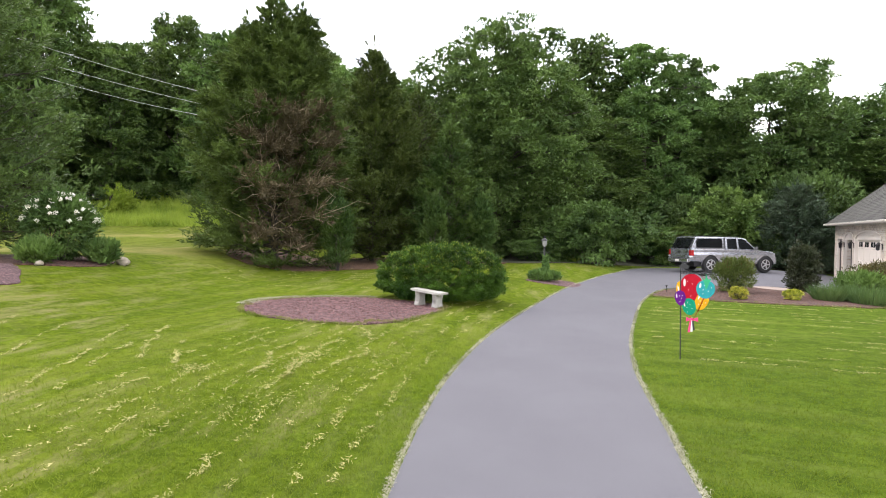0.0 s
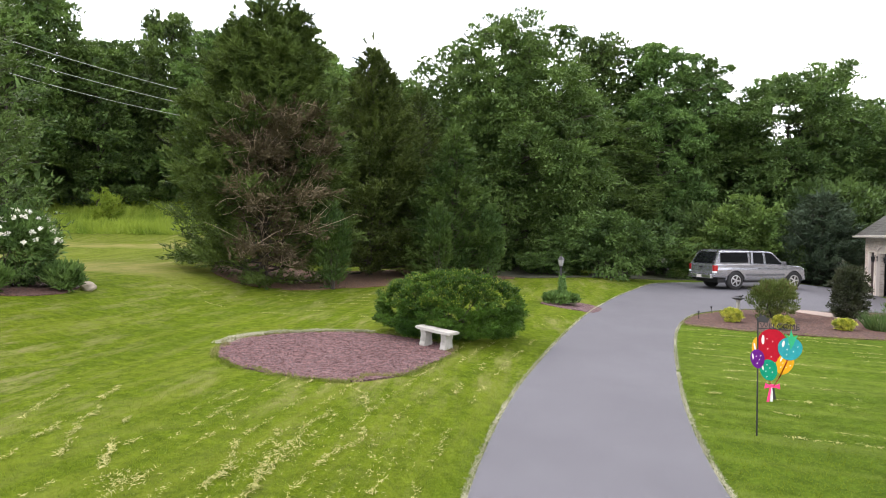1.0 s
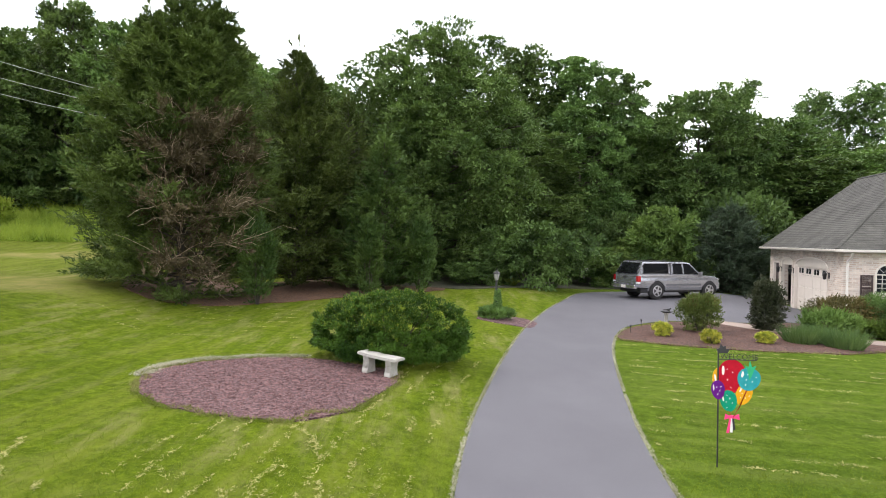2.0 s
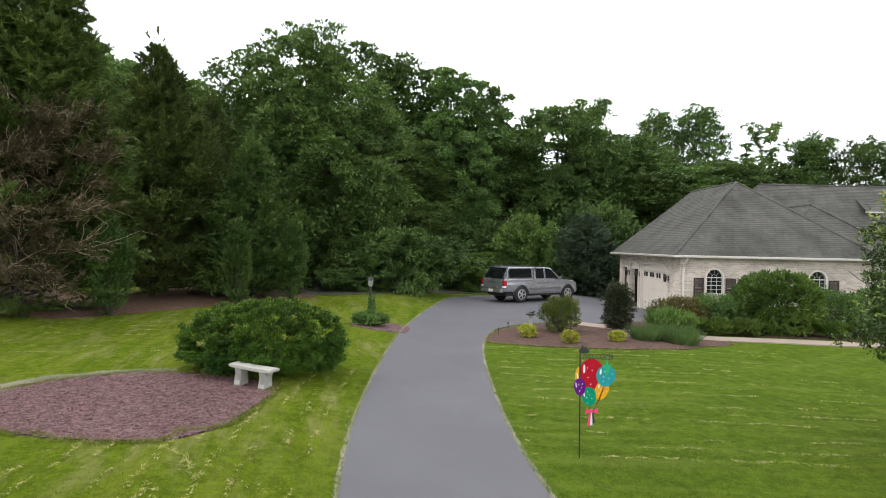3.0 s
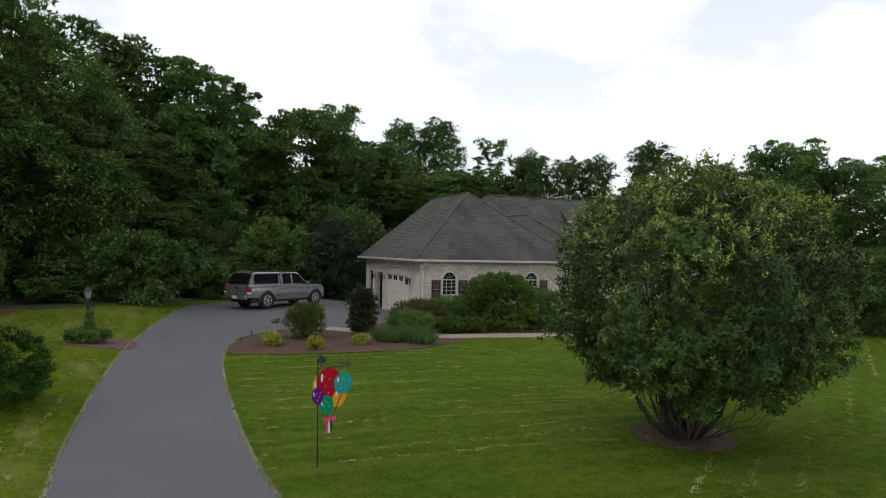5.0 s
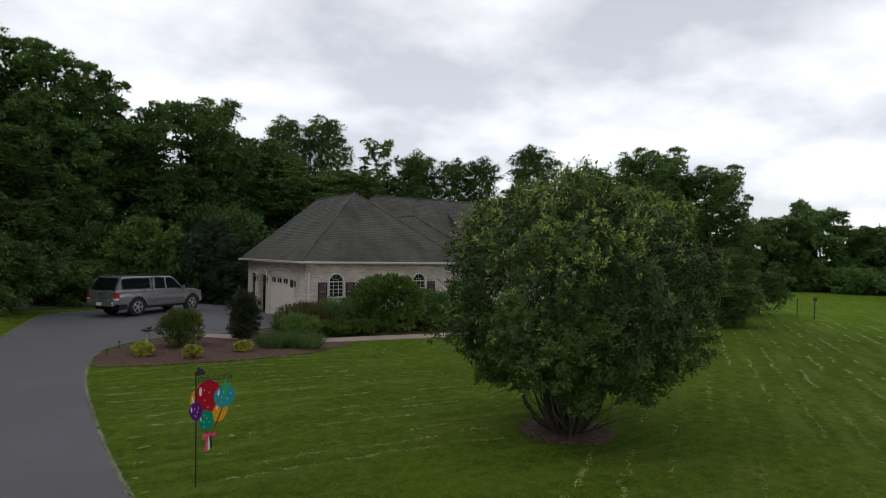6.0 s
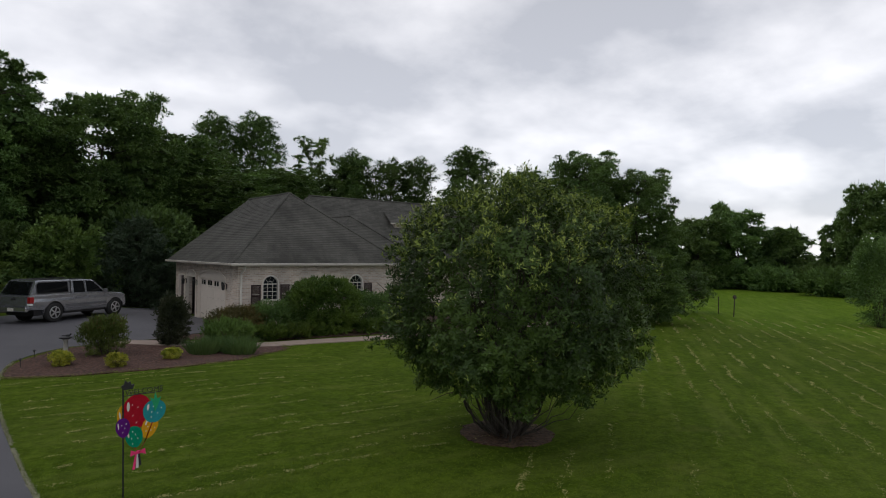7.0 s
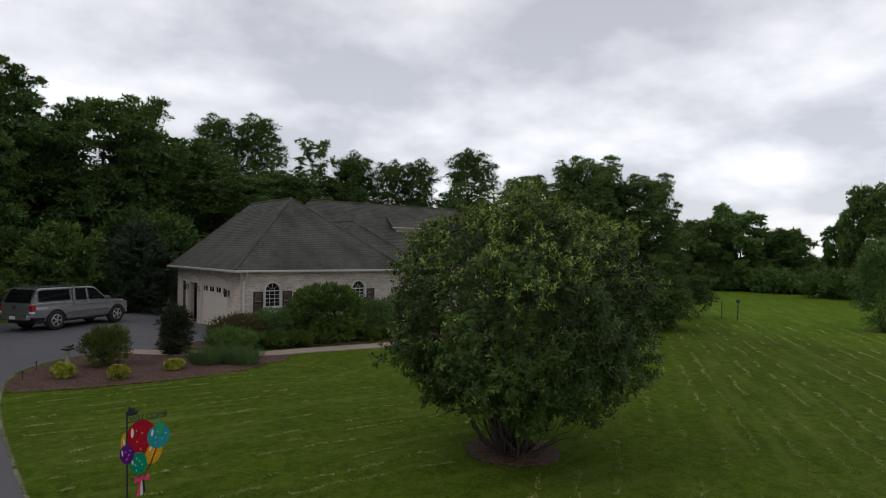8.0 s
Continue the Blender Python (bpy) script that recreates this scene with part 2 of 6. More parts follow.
def shingle_material():
    m = Mat("asphalt_shingle", (0.12, 0.115, 0.11), 0.9)
    sep = m.n.new("ShaderNodeSeparateXYZ")
    m.l.new(m.co, sep.inputs[0])
    com = m.n.new("ShaderNodeCombineXYZ")
    m.l.new(m.math("ADD", sep.outputs[0], sep.outputs[1]), com.inputs[0])
    m.l.new(sep.outputs[2], com.inputs[1])
    b = m.node("ShaderNodeTexBrick", Scale=1.0)
    b.inputs["Color1"].default_value = (0.060, 0.059, 0.052, 1)
    b.inputs["Color2"].default_value = (0.080, 0.079, 0.069, 1)
    b.inputs["Mortar"].default_value = (0.044, 0.043, 0.038, 1)
    b.inputs["Mortar Size"].default_value = 0.008
    b.inputs["Brick Width"].default_value = 0.30
    b.inputs["Row Height"].default_value = 0.085
    m.l.new(com.outputs[0], b.inputs["Vector"])
    # algae runs down the slope in soft dark streaks
    mp = m.n.new("ShaderNodeMapping")
    mp.inputs["Scale"].default_value = (1.0, 1.0, 0.22)
    m.l.new(m.co, mp.inputs["Vector"])
    streak = m.ramp(m.noise(0.9, 6, 0.65, mp.outputs[0]), (0.36, (0.62, 0.61, 0.60)), (0.58, (1.12, 1.12, 1.10)))
    m.color(m.mix(1.0, b.outputs["Color"], streak, "MULTIPLY"))
    m.bump(m.noise(150, 4, 0.7), 0.4, 0.006)
    return m.m


def bark_material(name, a, b):
    m = Mat(name, a, 0.95)
    mp = m.n.new("ShaderNodeMapping")
    mp.inputs["Scale"].default_value = (9, 9, 1.6)
    m.l.new(m.co, mp.inputs["Vector"])
    f = m.noise(1.6, 6, 0.65, mp.outputs[0])
    m.color(m.ramp(f, (0.3, a), (0.7, b)))
    m.bump(f, 0.8, 0.03)
    return m.m


def glass_material(name, tint, rough=0.04):
    m = Mat(name, tint, rough)
    m.color(m.ramp(m.noise(1.5, 3), (0.3, scaled(tint, 0.7)), (0.7, scaled(tint, 1.3))))
    m.p.inputs["Specular IOR Level"].default_value = 0.42
    return m.m


LAWN, ASPHALT, BRICK, SHINGLE = lawn_material(), asphalt_material(), brick_material(), shingle_material()
GRAVEL = chips_material("red_gravel", (0.036, 0.017, 0.018), (0.098, 0.047, 0.049), (0.26, 0.165, 0.16), 30)
MULCH = chips_material("bark_mulch", (0.028, 0.012, 0.008), (0.072, 0.031, 0.021), (0.16, 0.085, 0.058), 24)
# ring mulch: a browner mix, darkened a little for the shade under the shrub
SHADED_MULCH = chips_material("shaded_mulch", (0.026, 0.013, 0.006), (0.070, 0.035, 0.015), (0.14, 0.085, 0.045), 24)
NEEDLES = chips_material("fallen_needles", (0.05, 0.024, 0.012), (0.105, 0.052, 0.026), (0.16, 0.09, 0.045), 18)
DUFF = chips_material("forest_floor", (0.02, 0.022, 0.010), (0.035, 0.04, 0.016), (0.06, 0.055, 0.03), 8)
GRAVEL_STONE = leafy("crushed_stone", (0.048, 0.022, 0.022), (0.22, 0.125, 0.12), clump=9.0, through=0.0, rough=0.9)
CONCRETE = plain("pale_concrete", (0.30, 0.235, 0.195), 0.85, grain=9, amount=0.15, bump=0.25)
STONE = plain("cast_stone", (0.34, 0.33, 0.295), 0.85, grain=14, amount=0.22, bump=0.35)
FIELDSTONE = plain("tan_fieldstone", (0.30, 0.26, 0.20), 0.9, grain=9, amount=0.25, bump=0.3)
WHITE = plain("white_trim_paint", (0.66, 0.63, 0.57), 0.5, grain=5, amount=0.06, bump=0.03)
CREAM = plain("cream_door_paint", (0.66, 0.60, 0.53), 0.55, grain=4, amount=0.06, bump=0.04)
GUTTER = plain("aged_gutter_paint", (0.46, 0.43, 0.38), 0.5, grain=5, amount=0.1, bump=0.03)
SHUTTER = plain("brown_shutter_paint", (0.055, 0.035, 0.032), 0.6, grain=8, amount=0.15, bump=0.05)
BLACK = plain("black_iron_paint", (0.012, 0.012, 0.013), 0.5, grain=20, amount=0.2, bump=0.05)
DARKROOM = plain("dim_plaster", (0.10, 0.09, 0.08), 0.9, grain=4, amount=0.1, bump=0.05)
PANE = glass_material("window_glass", (0.018, 0.022, 0.026))
TINTED = glass_material("tinted_car_glass", (0.006, 0.007, 0.008))
TINTED.node_tree.nodes["Principled BSDF"].inputs["Specular IOR Level"].default_value = 0.3
SILVER = Mat("silver_car_paint", (0.42, 0.42, 0.44), 0.25, 0.75)
SILVER.color(SILVER.ramp(SILVER.noise(3, 4), (0.3, (0.30, 0.31, 0.335)), (0.7, (0.36, 0.37, 0.395))))
SILVER.p.inputs["Coat Weight"].default_value = 0.5
SILVER = SILVER.m
TRUCK_GREY = plain("grey_trim_plastic", (0.10, 0.10, 0.105), 0.6, grain=12, amount=0.1, bump=0.05)
RUBBER = plain("tyre_rubber", (0.016, 0.016, 0.016), 0.85, grain=25, amount=0.25, bump=0.2)
ALLOY = plain("alloy_rim", (0.55, 0.55, 0.56), 0.35, 0.8, grain=12, amount=0.06, bump=0.02)
CHROME = plain("worn_chrome", (0.55, 0.55, 0.56), 0.25, 0.9, grain=9, amount=0.1, bump=0.02)
TAILRED = plain("red_lamp_lens", (0.30, 0.015, 0.015), 0.25, grain=6, amount=0.1, bump=0.0)
AMBER = plain("amber_lamp_lens", (0.6, 0.26, 0.03), 0.25, grain=6, amount=0.1, bump=0.0)
LENS = plain("clear_lamp_lens", (0.62, 0.62, 0.6), 0.15, grain=6, amount=0.05, bump=0.0)
BARK = bark_material("dark_brown_bark", (0.022, 0.018, 0.014), (0.075, 0.062, 0.05))
DEADWOOD = bark_material("bare_dead_twig", (0.23, 0.17, 0.12), (0.45, 0.36, 0.26))
CABLE = plain("cable_sheath", (0.36, 0.37, 0.35), 0.5, grain=3, amount=0.1, bump=0.0)

LEAF_OAK = leafy("oak_leaves", (0.048, 0.095, 0.026), (0.140, 0.230, 0.060), clump=0.8, through=0.25)
LEAF_MAPLE = leafy("maple_leaves", (0.044, 0.088, 0.026), (0.142, 0.230, 0.062), clump=0.7, through=0.25)
LEAF_DARK = leafy("dark_wood_leaves", (0.036, 0.070, 0.020), (0.120, 0.195, 0.050), clump=0.6, through=0.22)
LEAF_SHRUB = leafy("shrub_leaves", (0.021, 0.043, 0.009), (0.064, 0.108, 0.020), clump=1.1, rough=0.42, gloss=0.22)
LEAF_LIT_TIP = leafy("lit_leaf_tips", (0.17, 0.24, 0.045), (0.29, 0.36, 0.075))
LEAF_YEW = leafy("yew_needles", (0.016, 0.044, 0.007), (0.058, 0.115, 0.014), clump=1.4, gloss=0.12)
LEAF_CEDAR = leafy("cedar_sprays", (0.036, 0.057, 0.016), (0.100, 0.140, 0.036), clump=0.9, through=0.2, gloss=0.1)
LEAF_HEMLOCK = leafy("evergreen_sprays", (0.036, 0.062, 0.020), (0.100, 0.155, 0.042), clump=0.8, through=0.2, gloss=0.15)
LEAF_EDGE = leafy("wood_edge_leaves", (0.036, 0.072, 0.020), (0.130, 0.212, 0.052), clump=0.5, through=0.22)
LEAF_BROWN = leafy("dead_brown_sprays", (0.050, 0.038, 0.024), (0.105, 0.080, 0.050), clump=0.9, through=0.1, gloss=0.05)
LEAF_SPRUCE = leafy("blue_spruce_needles", (0.032, 0.056, 0.033), (0.082, 0.120, 0.072))
LEAF_ARBOR = leafy("arborvitae_sprays", (0.027, 0.060, 0.014), (0.083, 0.137, 0.029))
LEAF_LIGHT = leafy("light_green_leaves", (0.062, 0.115, 0.026), (0.150, 0.230, 0.055), through=0.25)
LEAF_GOLD = leafy("golden_foliage", (0.17, 0.21, 0.025), (0.54, 0.52, 0.07), clump=7.0)
LEAF_IRIS = leafy("iris_blades", (0.050, 0.098, 0.032), (0.115, 0.175, 0.060), through=0.3)
LEAF_RED = leafy("bronze_leaves", (0.058, 0.056, 0.018), (0.15, 0.105, 0.036))
LEAF_PLUM = leafy("dark_holly_leaves", (0.024, 0.034, 0.018), (0.060, 0.064, 0.036))
LEAF_MEADOW = leafy("meadow_stems", (0.16, 0.23, 0.025), (0.30, 0.37, 0.05), through=0.45)
LEAF_CRAPE = leafy("crape_leaves", (0.055, 0.088, 0.018), (0.13, 0.155, 0.04))
LEAF_AZALEA = leafy("azalea_leaves", (0.034, 0.070, 0.012), (0.125, 0.185, 0.032))
# pale needles for the hedge's top, which put its light from above into colour
LEAF_LIT_YEW = leafy("lit_yew_needles", (0.14, 0.20, 0.025), (0.24, 0.29, 0.04))
PETAL = leafy("white_petals", (0.62, 0.60, 0.50), (0.82, 0.80, 0.72), through=0.15)
GRASS = leafy("grass_blades", (0.100, 0.142, 0.009), (0.150, 0.188, 0.016), clump=0.3, through=0.55)
MIXED = leafy("bed_edge_blades", (0.110, 0.150, 0.014), (0.27, 0.25, 0.10), clump=1.2, through=0.5)
STRAW = leafy("dry_clippings", (0.23, 0.23, 0.07), (0.42, 0.38, 0.15), through=0.1)
FRINGE = leafy("dry_edge_grass", (0.20, 0.20, 0.12), (0.40, 0.38, 0.28), through=0.1)
GLASSDIM = plain("dusty_lantern_glass", (0.22, 0.22, 0.21), 0.15, grain=9, amount=0.2, bump=0.0)

# ---------------------------------------------------------------- building blocks
def thing(name, m, label, category, group="", kind=""):
    """An empty at the base of a thing, which carries its parts."""
    ob = new(name)
    ob.empty_display_size = 0.3
    ob.matrix_world = m
    return tagged(ob, label, category, group, kind)


def link(name, mesh, material, parent=None, label="", m=None):
    mesh.materials.clear()
    mesh.materials.append(material)
    ob = new(name, mesh)
    if parent is not None:
        ob.parent = parent
    if m is not None:
        ob.matrix_basis = m
    if label:
        ob["label"] = label
    return ob


def part(name, bm, material, parent=None, label="", m=None, smooth=False):
    """Links a bmesh as one mesh object under a thing or a part."""
    mesh = bpy.data.meshes.new(name)
    bmesh.ops.recalc_face_normals(bm, faces=bm.faces)
    if smooth:
        for f in bm.faces:
            f.smooth = True
    bm.to_mesh(mesh)
    bm.free()
    return link(name, mesh, material, parent, label, m)


def raw(name, verts, faces, material, parent=None, label="", smooth=False):
    """Links arrays of points and of equal faces as one mesh object."""
    verts, faces = np.asarray(verts, np.float32), np.asarray(faces, np.int32)
    mesh = bpy.data.meshes.new(name)
    k = faces.shape[1]
    mesh.vertices.add(len(verts))
    mesh.vertices.foreach_set("co", verts.ravel())
    mesh.loops.add(faces.size)
    mesh.loops.foreach_set("vertex_index", faces.ravel())
    mesh.polygons.add(len(faces))
    mesh.polygons.foreach_set("loop_start", np.arange(0, faces.size, k, dtype=np.int32))
    if smooth:
        mesh.polygons.foreach_set("use_smooth", np.ones(len(faces), bool))
    mesh.update(calc_edges=True)
    return link(name, mesh, material, parent, label)


def box(bm, x0, x1, y0, y1, z0, z1, bevel=0.0):
    r = bmesh.ops.create_cube(bm, size=1.0)["verts"]
    bmesh.ops.scale(bm, vec=(x1 - x0, y1 - y0, z1 - z0), verts=r)
    bmesh.ops.translate(bm, vec=((x0 + x1) / 2, (y0 + y1) / 2, (z0 + z1) / 2), verts=r)
    if bevel:
        edges = list({e for v in r for e in v.link_edges})
        bmesh.ops.bevel(bm, geom=edges, offset=bevel, segments=2, affect="EDGES", profile=0.6)


def boxed(name, x0, x1, y0, y1, z0, z1, material, parent=None, bevel=0.0, label="", m=None):
    bm = bmesh.new()
    box(bm, x0, x1, y0, y1, z0, z1, bevel)
    return part(name, bm, material, parent, label, m)


def prism(bm, outline, axis, a, b):
    """Extrudes an outline of 2D points along axis from a to b."""
    def at(p, h):
        return {"x": (h, p[0], p[1]), "y": (p[0], h, p[1]), "z": (p[0], p[1], h)}[axis]

    lo, hi = [bm.verts.new(at(p, a)) for p in outline], [bm.verts.new(at(p, b)) for p in outline]
    n = len(outline)
    bm.faces.new(lo)
    bm.faces.new(hi[::-1])
    for i in range(n):
        bm.faces.new((lo[i], hi[i], hi[(i + 1) % n], lo[(i + 1) % n]))


def lathe(bm, profile, sides=16, center=(0, 0, 0), axis="z"):
    """Turns a profile of (radius, height) round an axis."""
    rings = []
    for r, h in profile:
        ring = []
        for i in range(sides):
            a = 2 * math.pi * i / sides
            p = (r * math.cos(a), r * math.sin(a), h)
            if axis == "y":
                p = (p[0], p[2], p[1])
            if axis == "x":
                p = (p[2], p[0], p[1])
            ring.append(bm.verts.new(Vector(p) + Vector(center)))
        rings.append(ring)
    for a, b in zip(rings, rings[1:]):
        for i in range(sides):
            bm.faces.new((a[i], a[(i + 1) % sides], b[(i + 1) % sides], b[i]))
    bm.faces.new(rings[0][::-1])
    bm.faces.new(rings[-1])


def tube_arrays(paths, sides=6):
    """Points and quads of tapered tubes; each path is a list of (x, y, z, radius)."""
    vs, fs, off = [], [], 0
    for path in paths:
        p = np.asarray(path, float)
        d = np.gradient(p[:, :3], axis=0)
        d /= np.linalg.norm(d, axis=1, keepdims=True) + 1e-9
        ref = np.where(np.abs(d[:, 2:3]) > 0.9, [[1.0, 0, 0]], [[0, 0, 1.0]])
        u = np.cross(d, ref)
        u /= np.linalg.norm(u, axis=1, keepdims=True) + 1e-9
        w = np.cross(d, u)
        a = np.linspace(0, 2 * math.pi, sides, endpoint=False)
        ring = p[:, None, :3] + p[:, None, 3:4] * (u[:, None] * np.cos(a)[None, :, None] + w[:, None] * np.sin(a)[None, :, None])
        vs.append(ring.reshape(-1, 3))
        n = len(p)
        i, j = np.meshgrid(np.arange(n - 1), np.arange(sides), indexing="ij")
        q = np.stack([i * sides + j, i * sides + (j + 1) % sides, (i + 1) * sides + (j + 1) % sides, (i + 1) * sides + j], -1).reshape(-1, 4)
        fs.append(q + off)
        off += n * sides
    return np.concatenate(vs), np.concatenate(fs)


def unit(v):
    return v / (np.linalg.norm(v, axis=-1, keepdims=True) + 1e-9)


def leaf_arrays(rng, pos, ahead, flat, length, width, fold=False):
    """Leaves at pos that point ahead with their faces towards flat: one triangle each, or a folded pair."""
    n = len(pos)
    ahead = unit(ahead)
    side = unit(np.cross(ahead, flat))
    length, width = np.broadcast_to(length, n)[:, None], np.broadcast_to(width, n)[:, None]
    if not fold:
        v = np.stack([pos - side * width / 2, pos + side * width / 2, pos + ahead * length], 1)
        return v.reshape(-1, 3), np.arange(3 * n).reshape(-1, 3)
    up = unit(np.cross(side, ahead))
    mid = pos + ahead * length * 0.45
    v = np.stack([pos, mid - side * width / 2 + up * width * 0.18, pos + ahead * length, mid + side * width / 2 + up * width * 0.18], 1)
    i = 4 * np.arange(n)[:, None]
    f = np.concatenate([i + [0, 2, 1], i + [0, 3, 2]], 0)
    return v.reshape(-1, 3), f


def ball(rng, n):
    return unit(rng.normal(size=(n, 3)))


def smooth(x):
    x = min(1.0, max(0.0, x))
    return x * x * (3 - 2 * x)


def ground_z(x, y):
    """The drive falls gently towards the near lawn and the house; westwards the lawn climbs to the meadow."""
    lat, dep = 0.945 * x + 0.327 * y, -0.327 * x + 0.945 * y
    rise = 0.9 + max(0, dep - 28) * 0.05 + max(0, dep - 38) * 0.12 - max(0, dep - 73) * 0.14
    return -0.1 + 0.35 * smooth((y - 9) / 24) * (1 - smooth((x - 4.5) / 4)) + 0.3 * smooth((-x - 0.5) / 4.5) + smooth((-lat - 5.5) / 5) * rise * 0.92

# ---------------------------------------------------------------- ground
def closed_curve(points, step=6):
    """A smooth closed outline through the points (Catmull-Rom)."""
    p, out = np.array(points, float), []
    n = len(p)
    for i in range(n):
        a, b, c, d = p[i - 1], p[i], p[(i + 1) % n], p[(i + 2) % n]
        for t in np.linspace(0, 1, step, endpoint=False):
            out.append(0.5 * (2 * b + (c - a) * t + (2 * a - 5 * b + 4 * c - d) * t * t + (3 * b - a - 3 * c + d) * t**3))
    return np.array(out)


def open_curve(points, step=6):
    p = np.array(points, float)
    p = np.vstack([2 * p[0] - p[1], p, 2 * p[-1] - p[-2]])
    out = []
    for i in range(1, len(p) - 2):
        a, b, c, d = p[i - 1], p[i], p[i + 1], p[i + 2]
        for t in np.linspace(0, 1, step, endpoint=False):
            out.append(0.5 * (2 * b + (c - a) * t + (2 * a - 5 * b + 4 * c - d) * t * t + (3 * b - a - 3 * c + d) * t**3))
    return np.array(out + [p[-2]])


def sheet(name, outline, z, material, label, category, wobble=0.0, thick=0.05):
    """A flat bed of some material with an edge that goes into the ground."""
    rng = np.random.default_rng(len(outline))
    o = np.array(outline)
    if wobble:
        o = o + rng.normal(scale=wobble, size=o.shape)
    bm = bmesh.new()
    vs = [bm.verts.new((x, y, 0)) for x, y in o]
    bm.faces.new(vs)
    # cut along a grid, so that the sheet follows the ground
    lo, hi = o.min(0), o.max(0)
    step = 1.2 if (hi - lo).max() < 60 else 4.0
    for axis in (0, 1):
        for c in np.arange(lo[axis] + step / 2, hi[axis], step):
            at, way = [0, 0, 0], [0, 0, 0]
            at[axis], way[axis] = c, 1
            bmesh.ops.bisect_plane(bm, geom=list(bm.verts) + list(bm.edges) + list(bm.faces), plane_co=at, plane_no=way)
    bmesh.ops.triangulate(bm, faces=[g for g in bm.faces if len(g.verts) > 4])
    for v in bm.verts:
        v.co.z = ground_z(v.co.x, v.co.y) + z
    top = list(bm.faces)
    ext = bmesh.ops.extrude_face_region(bm, geom=top)
    low = [g for g in ext["geom"] if isinstance(g, bmesh.types.BMVert)]
    bmesh.ops.translate(bm, vec=(0, 0, -thick), verts=low)
    return tagged(part(name, bm, material), label, category, kind="structure")


axis_x = np.unique(np.concatenate([np.linspace(-1500, -120, 9), np.linspace(-120, -40, 17), np.linspace(-40, 45, 86), np.linspace(45, 100, 12), np.linspace(100, 1500, 9)]))
axis_y = np.unique(np.concatenate([np.linspace(-1500, -60, 9), np.linspace(-60, -10, 11), np.linspace(-10, 60, 71), np.linspace(60, 130, 15), np.linspace(130, 1500, 9)]))
gx, gy = np.meshgrid(axis_x, axis_y, indexing="ij")
gz = np.vectorize(ground_z)(gx, gy)
nx, ny = gx.shape
ii, jj = np.meshgrid(np.arange(nx - 1), np.arange(ny - 1), indexing="ij")
quads = np.stack([ii * ny + jj, (ii + 1) * ny + jj, (ii + 1) * ny + jj + 1, ii * ny + jj + 1], -1).reshape(-1, 4)
ground = raw("ground", np.stack([gx, gy, gz], -1).reshape(-1, 3), quads, LAWN, smooth=True)
tagged(ground, "mown green lawn with paler dry patches and mowing lines", "lawn", kind="structure")

DRIVE_L = [(3.04, -9.0), (0.7, -2.5), (-0.5, 1.4), (-1.28, 4.06), (-1.86, 6.47), (-2.22, 8.7), (-2.46, 11.1), (-2.55, 13.7), (-2.57, 16.6), (-2.47, 20.6), (-2.05, 25.3), (-1.55, 29.0), (-1.1, 32.0), (-0.4, 33.4), (0.7, 34.3)]
DRIVE_R = [(8.57, 27.9), (4.55, 24.52), (2.99, 24.34), (1.83, 23.95), (1.05, 23.2), (0.45, 22.15), (0.08, 20.5), (-0.1, 18.4), (-0.12, 16.0), (-0.08, 14.0), (0.0, 11.8), (0.2, 9.6), (0.46, 7.9), (0.71, 6.53), (0.97, 4.98), (1.6, 2.3), (2.4, -1.0), (5.55, -9.0)]
drive_l, drive_r = open_curve(DRIVE_L), open_curve(DRIVE_R)
drive_outline = np.vstack([drive_l, [(3.49, 36.14), (8.62, 39.60)], [(8.62, 34.00)], drive_r])
sheet("road", drive_outline, 0.018, ASPHALT, "smooth grey asphalt driveway that bends to a parking court", "driveway", thick=0.08)

GRAVEL_LINE = [(-8.6, 11.75), (-7.9, 10.8), (-7.1, 10.28), (-6.3, 10.05), (-5.4, 9.98), (-4.7, 10.15), (-4.33, 10.75), (-4.2, 11.6), (-4.15, 12.9), (-4.6, 13.6), (-6.6, 14.05), (-7.5, 13.75), (-8.3, 13.1), (-8.65, 12.4)]
sheet("gravel_bed", closed_curve(GRAVEL_LINE), 0.02, GRAVEL, "oval bed of reddish crushed gravel beside the clipped hedge", "gravel bed", 0.02)
BED_LINE = [(0.12, 20.35), (0.45, 19.95), (0.9, 19.8), (1.6, 19.55), (2.4, 19.5), (3.5, 19.4), (4.7, 19.5), (5.9, 19.9), (6.9, 20.7), (7.9, 21.4), (8.15, 22.15), (7.67, 23.0), (5.93, 23.36), (4.51, 24.29), (3.13, 24.24), (2.01, 23.84), (1.22, 23.1), (0.5, 22.0)]
sheet("mulch_bed", closed_curve(BED_LINE), 0.022, MULCH, "planting bed of red-brown bark mulch beside the driveway", "mulch bed", 0.02)
sheet("foundation_bed", closed_curve([(5.19, 24.39), (6.88, 24.09), (8.54, 23.82), (10.69, 23.49), (13.27, 23.18), (17.49, 23.13), (19.59, 25.26), (18.60, 28.20), (13.00, 27.70), (8.70, 27.70), (6.78, 26.26)]), 0.016, MULCH, "dark mulch bed under the house's foundation shrubs", "mulch bed", 0.02)
sheet("lamp_bed", closed_curve([(-4.07, 21.17), (-3.62, 20.72), (-2.76, 20.60), (-2.34, 20.58), (-2.25, 21.64), (-2.78, 22.16), (-3.55, 22.00)]), 0.02, GRAVEL, "small reddish gravel bed round the lamp post", "gravel bed", 0.02)
sheet("mulch_ring", closed_curve([(7.18 + 0.84 * math.cos(a), 10.18 + 0.84 * math.sin(a)) for a in np.linspace(0, 2 * math.pi, 10, endpoint=False)]), 0.02, SHADED_MULCH, "round ring of brown mulch with the large shrub's shade in its colour", "mulch ring", 0.03)
